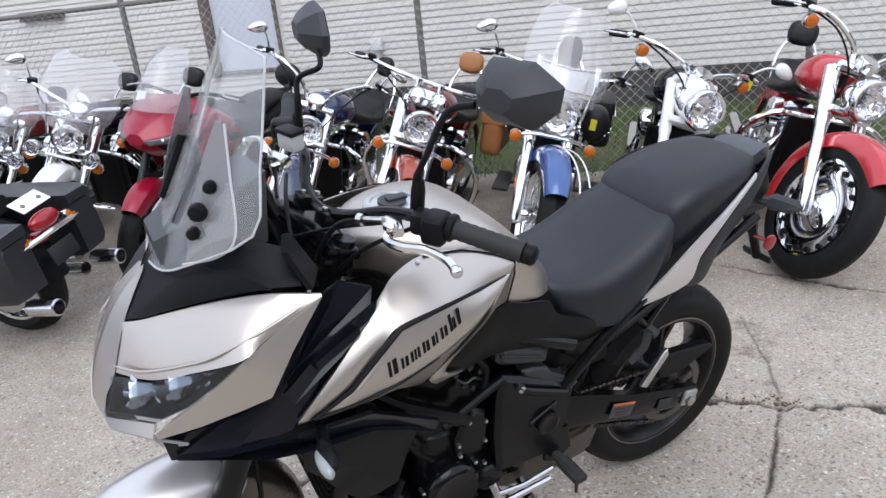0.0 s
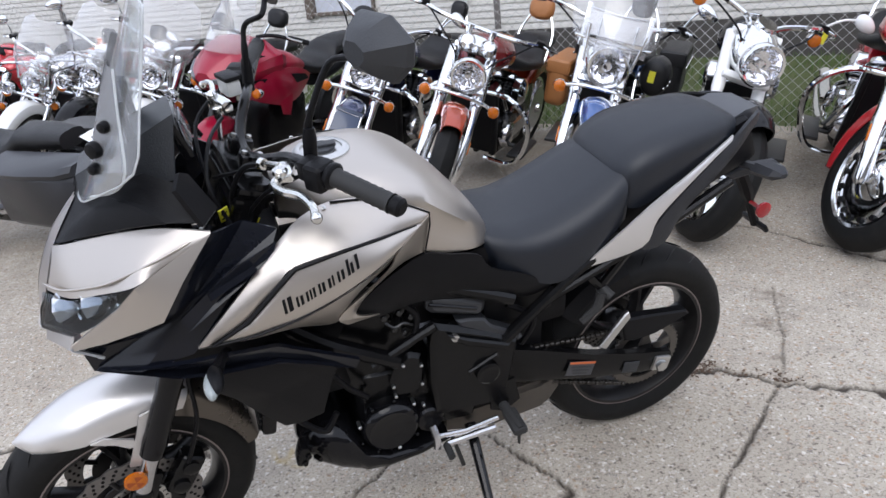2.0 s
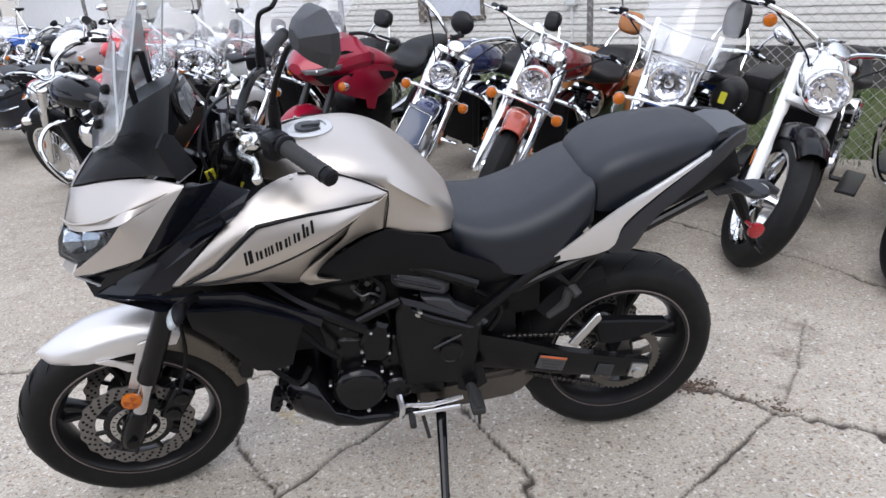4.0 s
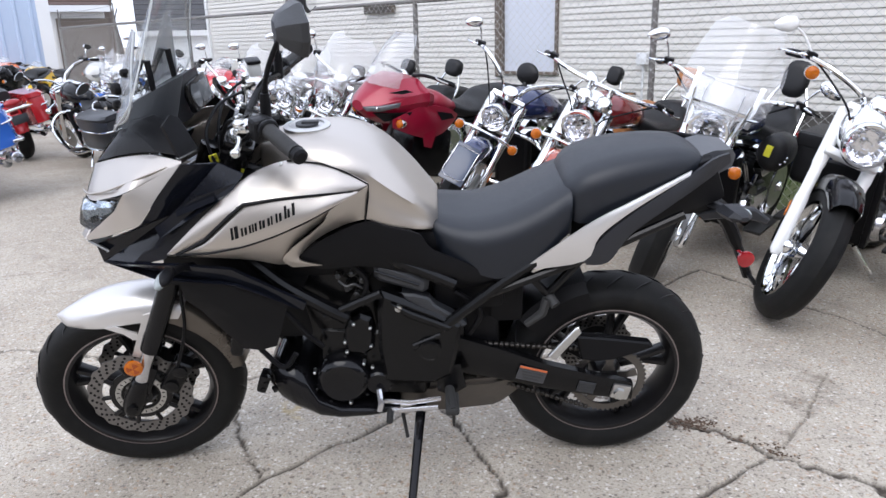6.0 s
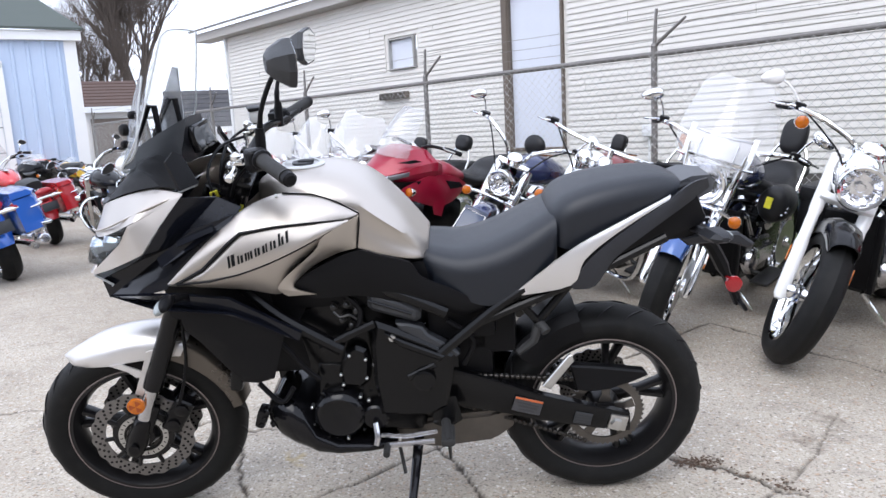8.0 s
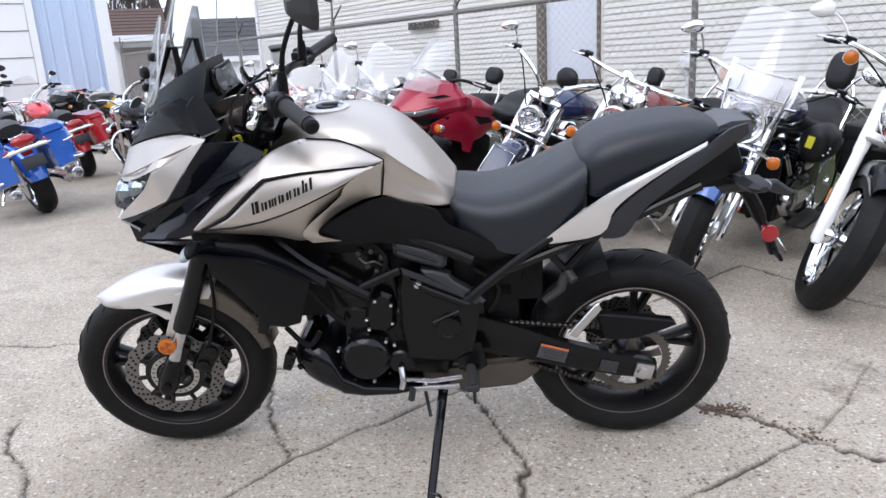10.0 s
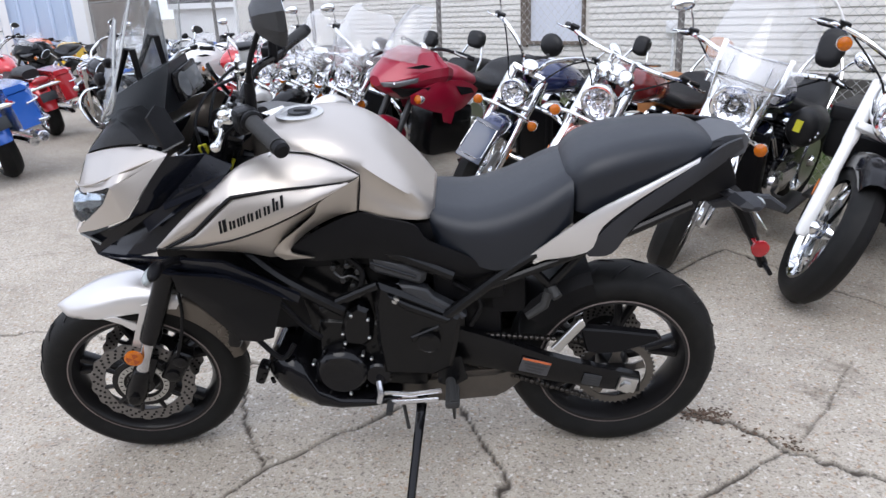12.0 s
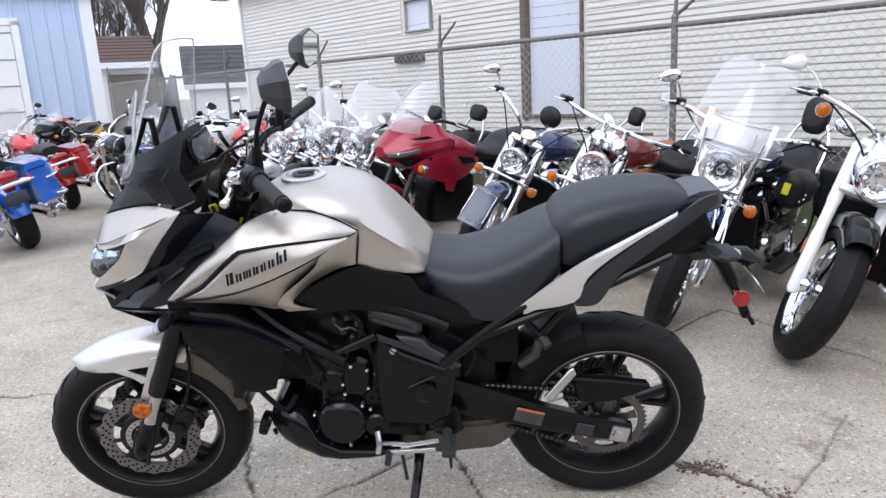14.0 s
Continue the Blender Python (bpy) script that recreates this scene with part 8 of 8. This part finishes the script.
# ---- the other motorcycles ----
def fairing_bike(nose_at, label, main_m, second_m, heading=45.6, lean=10, steer=20, size=1.0, tall=False, wheel_m=None, seat_m=None, hug_m=None, group="motorcycles parked along the fence", name="sport_motorcycle"):
    """A motorcycle with a full fairing. nose_at: where in the plan its nose stands."""
    R = 0.30
    rake = radians(25)
    ax = Vector((math.sin(rake), 0, math.cos(rake)))
    piv = Vector((0.10, 0, 0.55))
    S = Matrix.Translation(piv) @ Matrix.Rotation(radians(steer), 4, ax) @ Matrix.Translation(-piv)
    base = Matrix.Rotation(radians(heading), 4, "Z") @ Matrix.Rotation(radians(lean), 4, "X")
    off = base @ Matrix.Scale(size, 4) @ Vector((-0.02, 0, 0.84))
    T = Matrix.Translation((nose_at[0] - off.x, nose_at[1] - off.y, gz(nose_at[0]))) @ base
    K = thing(name, T, label, "motorcycle", group)
    K.scale = (size, size, size)
    wheel(K, R, 0.12, 0.222, wheel_m or black_wheel, S, "cast")
    wheel(K, 0.315, 0.17, 0.222, wheel_m or black_wheel, None, "cast", 1.45)
    fender(K, R, 0.14, 45, 150, hug_m or main_m, S, skirt=0.07, label="painted front mudguard")
    for s in (-1, 1):
        b = B()
        lathe(b, [(0.028, -0.04), (0.03, 0.1), (0.024, 0.2), (0.024, 0.58)], (0, s * 0.095, R), ax, 12)
        part("fork_leg", b, steel_dark, K, "", S)
    up = 0.06 if tall else 0.0

    def skin(secs, e=0.75, n=24):
        rs = []
        for x, hw, z0, z1, wide in secs:
            zc = z0 + (z1 - z0) * wide
            ring = []
            for k in range(n):
                a = 2 * math.pi * k / n
                cy, sz = math.cos(a), math.sin(a)
                h = (z1 - zc) if sz > 0 else (zc - z0)
                ring.append(Vector((x, hw * math.copysign(abs(cy) ** e, cy), zc + h * math.copysign(abs(sz) ** (e + 0.25), sz))))
            rs.append(ring)
        cols = [curve([r[i] for r in rs], 3) for i in range(n)]
        return [list(r) for r in zip(*cols)]
    b = B()
    if tall:
        rs = []
        for x, half in ((-0.025, ((0, 0.925), (0.035, 0.92), (0.06, 0.895), (0.055, 0.875), (0.03, 0.86), (0, 0.855))),
                        (0.05, ((0, 1.0), (0.075, 0.985), (0.150, 0.915), (0.150, 0.885), (0.10, 0.83), (0, 0.80))),
                        (0.16, ((0, 1.075), (0.115, 1.055), (0.220, 0.955), (0.225, 0.915), (0.17, 0.82), (0, 0.75))),
                        (0.28, ((0, 1.105), (0.135, 1.085), (0.262, 0.995), (0.268, 0.94), (0.215, 0.82), (0, 0.73))),
                        (0.40, ((0, 1.085), (0.140, 1.075), (0.272, 1.005), (0.278, 0.945), (0.235, 0.84), (0, 0.74))),
                        (0.48, ((0, 1.02), (0.120, 1.015), (0.235, 0.975), (0.240, 0.93), (0.20, 0.87), (0, 0.78)))):
            rs.append([Vector((x, y, z)) for y, z in half] + [Vector((x, -y, z)) for y, z in half[-2:0:-1]])
        rings(b, rs)
    else:
        rings(b, skin([(-0.03, 0.02, 0.83, 0.87, 0.5), (0.02, 0.10, 0.77, 0.93, 0.45), (0.12, 0.19, 0.71, 1.0 + up * 0.5, 0.45), (0.26, 0.25, 0.68, 1.05 + up, 0.45), (0.38, 0.265, 0.66, 1.04 + up, 0.45), (0.47, 0.22, 0.66, 0.98 + up, 0.5)]))
    uf = part("upper_fairing", b, main_m, K, "glossy painted nose fairing", angle=50 if not tall else 24)
    for s in (-1, 1):
        b = B()
        if tall:
            rim, mid = [(-0.022, s * 0.052, 0.893), (0.05, s * 0.152, 0.912), (0.17, s * 0.232, 0.945), (0.165, s * 0.228, 0.915), (0.06, s * 0.150, 0.872), (-0.005, s * 0.078, 0.866)], (0.055, s * 0.162, 0.898)
        else:
            rim, mid = [(-0.012, s * 0.055, 0.835), (0.05, s * 0.135, 0.855), (0.14, s * 0.212, 0.885), (0.145, s * 0.218, 0.865), (0.06, s * 0.150, 0.805), (0.01, s * 0.095, 0.80)], (0.05, s * 0.150, 0.835)
        panel(b, rim, s * -0.012, mid)
        hl = part("headlamp", b, lens_glass2, uf, "slanted clear headlamp")
        if tall:
            b = B()
            ball(b, (0.035, s * 0.140, 0.895), (0.012, 0.028, 0.014), 10, Matrix.Rotation(radians(s * 35), 4, "Z"))
            part("reflector", b, aluminium_bright, hl)
            b = B()
            panel(b, [(0.02, s * 0.115, 0.86), (0.10, s * 0.190, 0.868), (0.26, s * 0.255, 0.875), (0.24, s * 0.235, 0.835), (0.10, s * 0.150, 0.80)], s * -0.006)
            part("chin_panel", b, black_plastic, uf)
        b = B()
        panel(b, [(0.09, s * 0.182, 0.945 + up), (0.20, s * 0.235, 0.97 + up), (0.26, s * 0.252, 0.955 + up), (0.17, s * 0.226, 0.94 + up)], s * -0.01)
        part("vent", b, black_plastic, uf)
        b = B()
        side_skin(b, [(0.12, s * 0.215, 0.82), (0.30, s * 0.255, 0.90), (0.50, s * 0.250, 0.90), (0.66, s * 0.228, 0.86), (0.78, s * 0.20, 0.80)], [(0.14, s * 0.205, 0.76), (0.30, s * 0.235, 0.70), (0.46, s * 0.235, 0.66), (0.62, s * 0.222, 0.68), (0.76, s * 0.20, 0.76)], 0.006, 0.015)
        side_skin(b, [(0.38, s * 0.245, 0.78), (0.40, s * 0.243, 0.68), (0.43, s * 0.235, 0.60)], [(0.52, s * 0.250, 0.80), (0.52, s * 0.245, 0.68), (0.50, s * 0.238, 0.58)], 0.006, 0.006)
        sf = part("side_fairing", b, main_m, K, "painted side fairing", angle=20)
        b = B()
        panel(b, [(0.50, s * 0.262, 0.86), (0.66, s * 0.252, 0.83), (0.70, s * 0.246, 0.79), (0.56, s * 0.258, 0.79)], s * 0.004)
        part("side_vent", b, second_m, sf)
        if not tall:
            mirror(K, (0.30, s * 0.20, 1.0 + up), (0.24, s * 0.36, 1.08 + up), None, black_plastic, 0.06, 0.034)
        b = B()
        tube(b, curve([(0.42, s * 0.06, 1.02 + up), (0.40, s * 0.2, 1.05 + up), (0.47, s * 0.33, 1.03 + up), (0.52, s * 0.39, 1.01 + up)], 4), [0.012] * 7 + [0.017] * 6, 8)
        part("handlebar", b, black_plastic, K)
        b = B()
        tube(b, curve([(0.45, s * 0.27, 1.06 + up), (0.40, s * 0.33, 1.05 + up), (0.44, s * 0.40, 1.03 + up)], 4), 0.006, 6)
        part("lever", b, aluminium, K)
        signal(K, (0.16, s * 0.25, 0.80), None)
    b = B()
    n, rows = 10, []
    hs = 0.34 if tall else 0.18
    for k in range(9):
        u = k / 8
        rows.append([Vector((0.06 + 0.12 * u + 0.11 * u * u + 0.13 * (2 * i / n - 1) ** 2, (0.17 - 0.03 * u - 0.07 * u ** 5) * (2 * i / n - 1), 0.985 + up * 0.6 + hs * u + 0.02 * (1 - (2 * i / n - 1) ** 2))) for i in range(n + 1)])
    rings(b, [r + [p + Vector((0.005, 0, 0)) for p in r[::-1]] for r in rows])
    sc = part("windscreen", b, screen_soft, K, "clear curved windscreen", angle=60)
    if tall:
        b = B()
        box(b, (0.002, 0.055, 0.05), pose(0.125, 0.045, 1.12, 0, 30, 0))
        part("sticker", b, white_paint, sc)
    b = B()
    tl = 0.07 if tall else 0.0
    rings(b, skin([(0.46, 0.10, 0.86, 0.99 - tl, 0.4), (0.52, 0.16, 0.82, 1.03 - tl, 0.45), (0.66, 0.17, 0.80, 1.03 - tl, 0.45), (0.80, 0.13, 0.79, 0.93 - tl * 0.5, 0.45), (0.88, 0.08, 0.79, 0.86, 0.45)]))
    part("fuel_tank", b, main_m, K, "painted fuel tank", angle=50)
    b = B()
    rings(b, skin([(0.84, 0.09, 0.77, 0.87, 0.6), (0.98, 0.16, 0.73, 0.83, 0.6), (1.14, 0.16, 0.75, 0.85, 0.6), (1.22, 0.13, 0.80, 0.93, 0.6), (1.42, 0.12, 0.84, 0.95, 0.6), (1.56, 0.09, 0.88, 0.95, 0.6)]))
    part("seat", b, seat_m or leather_black, K, angle=60)
    b = B()
    rings(b, skin([(1.0, 0.10, 0.64, 0.74, 0.5), (1.2, 0.15, 0.68, 0.82, 0.5), (1.45, 0.13, 0.76, 0.88, 0.5), (1.66, 0.07, 0.84, 0.93, 0.5), (1.72, 0.03, 0.87, 0.91, 0.5)]))
    part("tail_fairing", b, second_m, K, "tail fairing", angle=50)
    if tall:
        b = B()
        ball(b, (1.86, 0.04, 1.0), (0.05, 0.118, 0.098), 16)
        box(b, (0.20, 0.06, 0.025), pose(1.74, 0.02, 0.90), 0.008)
        cyl(b, (1.82, 0.03, 0.89), (1.86, 0.04, 0.96), 0.022)
        part("backrest", b, leather_black, K)
    b = B()
    box(b, (0.42, 0.26, 0.36), pose(0.62, 0, 0.48), 0.05, 2)
    box(b, (0.5, 0.08, 0.06), pose(1.2, 0.1, 0.34, 0, 4, 0), 0.02)
    box(b, (0.5, 0.08, 0.06), pose(1.2, -0.1, 0.34, 0, 4, 0), 0.02)
    part("engine", b, black_engine, K)
    b = B()
    tube(b, curve([(0.62, 0.1, 0.26), (0.95, 0.16, 0.26), (1.2, 0.19, 0.32), (1.62, 0.20, 0.46)], 5), [0.02] * 6 + [0.03] * 4 + [0.045] * 6, 12)
    part("exhaust", b, dark_chrome, K)
    b = B()
    tube(b, [(0.72, -0.12, 0.24), (0.78, -0.22, 0.0)], 0.011, 8)
    part("side_stand", b, steel_dark, K)
    b = B()
    box(b, (0.03, 0.10, 0.03), pose(1.72, 0, 0.88), 0.008)
    part("tail_light", b, red_lens, K)
    return K


lens_glass2 = mat("grey_headlamp_lens", (0.12, 0.125, 0.135), 0.3, 0.4, 0.5, 60, coat=0.08)


def rail_pair(bag, s):
    b = B()
    tube(b, curve([(1.40, s * 0.38, 0.43), (1.75, s * 0.41, 0.42), (2.05, s * 0.38, 0.43), (2.13, s * 0.28, 0.45)], 4), 0.013, 8)
    tube(b, curve([(1.45, s * 0.385, 0.60), (1.75, s * 0.40, 0.60), (2.04, s * 0.37, 0.60), (2.12, s * 0.26, 0.60)], 4), 0.009, 8)
    part("bag_rail", b, chrome, bag)


def hard_bags(K, m, lid_m=None, rails=True):
    """Painted hard saddlebags, chrome rails, tail lamp and plate on a touring motorcycle's rear."""
    for s in (-1, 1):
        b = B()
        rings(b, [[Vector((x, s * (0.16 + dy * w), z + dz * h)) for dy, dz in ((0, -1), (0.8, -1), (1, -0.7), (1, 0.8), (0.85, 1), (0, 1))] for x, w, z, h in ((1.36, 0.16, 0.56, 0.15), (1.45, 0.21, 0.55, 0.18), (1.75, 0.22, 0.55, 0.18), (2.02, 0.20, 0.55, 0.165), (2.08, 0.16, 0.55, 0.14))])
        bag = part("saddlebag", b, m, K, "hard saddlebag", angle=40)
        b = B()
        rings(b, [[Vector((x, s * (0.155 + dy * w), z)) for dy, z in ((0, 0.70), (1, 0.70), (1.02, 0.725), (0.85, 0.75), (0, 0.755))] for x, w in ((1.38, 0.17), (1.46, 0.22), (1.75, 0.23), (2.02, 0.21), (2.09, 0.16))])
        part("bag_lid", b, lid_m or m, bag, angle=40)
        if rails:
            rail_pair(bag, s)
        b = B()
        lathe(b, [(0.04, 0), (0.046, 0.02), (0.046, 0.18), (0.036, 0.185), (0.034, 0.02), (0.0, 0.015)], (2.0, s * 0.25, 0.32), (1, 0, 0.05), 18)
        part("exhaust_tip", b, dark_chrome, K)
        signal(K, (2.06, s * 0.17, 0.64), Matrix.Translation((4.12, 0, 0)) @ Matrix.Scale(-1, 4, (1, 0, 0)), red_lens if m is blue_paint else amber, 0.04)
    b = B()
    tube(b, [(2.06, -0.2, 0.63), (2.08, 0, 0.64), (2.06, 0.2, 0.63)], 0.02, 8)
    part("light_bar", b, chrome, K)
    b = B()
    ball(b, (2.06, 0, 0.70), (0.045, 0.10, 0.048), 16)
    part("tail_lamp", b, red_lens, K, "rounded red tail lamp")
    b = B()
    box(b, (0.008, 0.18, 0.10), pose(2.10, 0, 0.52, 0, -12, 0), 0.003)
    part("plate", b, hood_grey, K)


def tail_first(tail, **kw):
    """A cruiser parked with its tail towards the lot; tail: where in the plan its tail stands."""
    k = kw.get("size", 1.0) * 1.87
    return cruiser((tail[0] + UV.x * k, tail[1] + UV.y * k), heading=-44.4, back=0.0, **kw)


cruiser((2.59, 0.54), "red cruiser with chrome disc wheels and crash bar", red_paint, red_paint, kind="disc", lamp=0.095, lean=15, steer=26, lamps=False, engine_m=dark_chrome, size=1.02, bars=0.06, tag=True)
cruiser((2.06, 1.03), "black cruiser with white fork covers and large headlamp", black_gloss, black_gloss, kind="cast", white_nose=2, lamp=0.098, fork_m=white_fork, steer=30, bars=0.0, guard=False, lamps=False, nose_angle=60, slim=0.84, rest=False, mirror_m=white_paint, tag=True)
kw = cruiser((1.54, 1.50), "blue and white cruiser with tall windscreen and studded bags", navy_paint, skyblue_paint, heading=48, nose_angle=38, shield=True, screen=1, bags="black", pad=(0.105, 0.125), lamp=0.100, steer=18, guard=False, white_nose=2, stripe=True)
guard_bag(kw, -1)
cruiser((1.00, 2.02), "maroon cruiser with orange mudguard and tan leather bags", maroon_paint, maroon_orange, bags="brown", steer=26, lean=13, bars=0.01, nose_angle=62, lamp=0.095, tbar=True)
cruiser((0.575, 2.67), "navy cruiser with dark blue front mudguard", navy_paint, navy_paint, plate=(navy_gloss, "glossy dark blue mudguard tip with a sticker"), steer=26, lean=13, bars=0.10, pad=(0.085, 0.080), pad_x=0.10)
fairing_bike((-0.35, 3.00), "crimson sport tourer with clear windscreen", crimson_paint, black_plastic, heading=44, tall=True, size=1.0, steer=15, name="sport_tourer")
cruiser((-0.69, 3.74), "black and chrome cruiser with clear windscreen", black_gloss, white_paint, screen=0.6, steer=22, lean=10, size=1.06)
cruiser((-1.14, 4.36), "chrome cruiser with windscreen and spot lamps", maroon_paint, black_gloss, screen=0.4, steer=22, lean=10, size=1.06)
cruiser((-1.66, 4.95), "silver cruiser with clear windscreen", dark_chrome, white_paint, screen=0.6, steer=22)
cruiser((-2.15, 5.45), "red and chrome cruiser", red_paint, red_paint, steer=22)
fairing_bike((-2.55, 6.35), "red and orange sport motorcycle with white panels", red_paint, orange_paint, steer=15)
fairing_bike((-3.25, 6.9), "white and black sport motorcycle", white_paint, black_plastic, steer=10)
cruiser((-3.9, 7.7), "black cruiser with high handlebar", black_gloss, black_gloss, bars=0.15, steer=20)
cruiser((-4.6, 8.5), "blue cruiser with chrome trim", blue_paint, blue_paint, steer=20, screen=0.3)
# bikes parked along the lane, tails towards the lot
kb = tail_first((-0.96, 2.47), size=0.96, label="black touring motorcycle with dark saddlebags and red tail lamp", tank_m=black_gloss, fender_m=black_plastic, rest=False, screen=0.0, bars=0.05, steer=10)
hard_bags(kb, charcoal_bag, rails=False)
b = B()
box(b, (0.10, 0.19, 0.006), pose(2.02, 0, 0.80, 0, 28, 0), 0.003)
pl = part("blank_plate", b, white_paint, kb, "blank white plate card")
for s in (-1, 1):
    b = B()
    lathe(b, [(0.012, 0), (0.012, 0.004)], (2.03, s * 0.055, 0.80), (0.47, 0, 0.88), 10)
    part("plate_bolt", b, galv, pl)
kd = tail_first((-2.93, 5.22), lean=13, label="black touring motorcycle with chrome rails and spoked wheels", tank_m=black_gloss, fender_m=black_gloss, rest=False, bars=0.05, steer=12)
hard_bags(kd, charcoal_bag)
kl = tail_first((-3.90, 3.97), size=1.08, lean=15, label="blue touring motorcycle with chrome-edged blue bags", tank_m=blue_paint, fender_m=blue_paint, rest=False, bars=0.02, steer=10, screen=0.3)
hard_bags(kl, blue_paint)
kr = tail_first((-4.86, 6.43), size=1.04, lean=14, label="red touring motorcycle with chrome rails", tank_m=red_paint, fender_m=red_paint, rest=False, bars=0.02, steer=10, screen=0.3)
hard_bags(kr, red_paint)
# farther bikes before the barn
ape = tail_first((-7.0, 8.2), label="blue cruiser with tall ape-hanger handlebar", tank_m=blue_paint, fender_m=blue_paint, bars=0.30, steer=8)
fairing_bike((-8.6, 13.7), "yellow and black sport motorcycle", yellow_paint, black_plastic, heading=85, size=0.9)
fairing_bike((-6.3, 11.6), "white and purple-blue sport motorcycle", white_paint, purple_paint, heading=75)
fairing_bike((-9.6, 14.2), "bright orange-red sport motorcycle", orange_paint, black_plastic, heading=90)
fairing_bike((-5.0, 9.6), "white sport motorcycle with blue panels", white_paint, blue_paint, heading=65)
fairing_bike((-8.0, 11.2), "plain black sport motorcycle", black_gloss, steel_dark, heading=80)
tail_first((-6.2, 7.3), label="maroon cruiser with chrome bars", tank_m=maroon_paint, fender_m=maroon_paint, bars=0.1, steer=8)
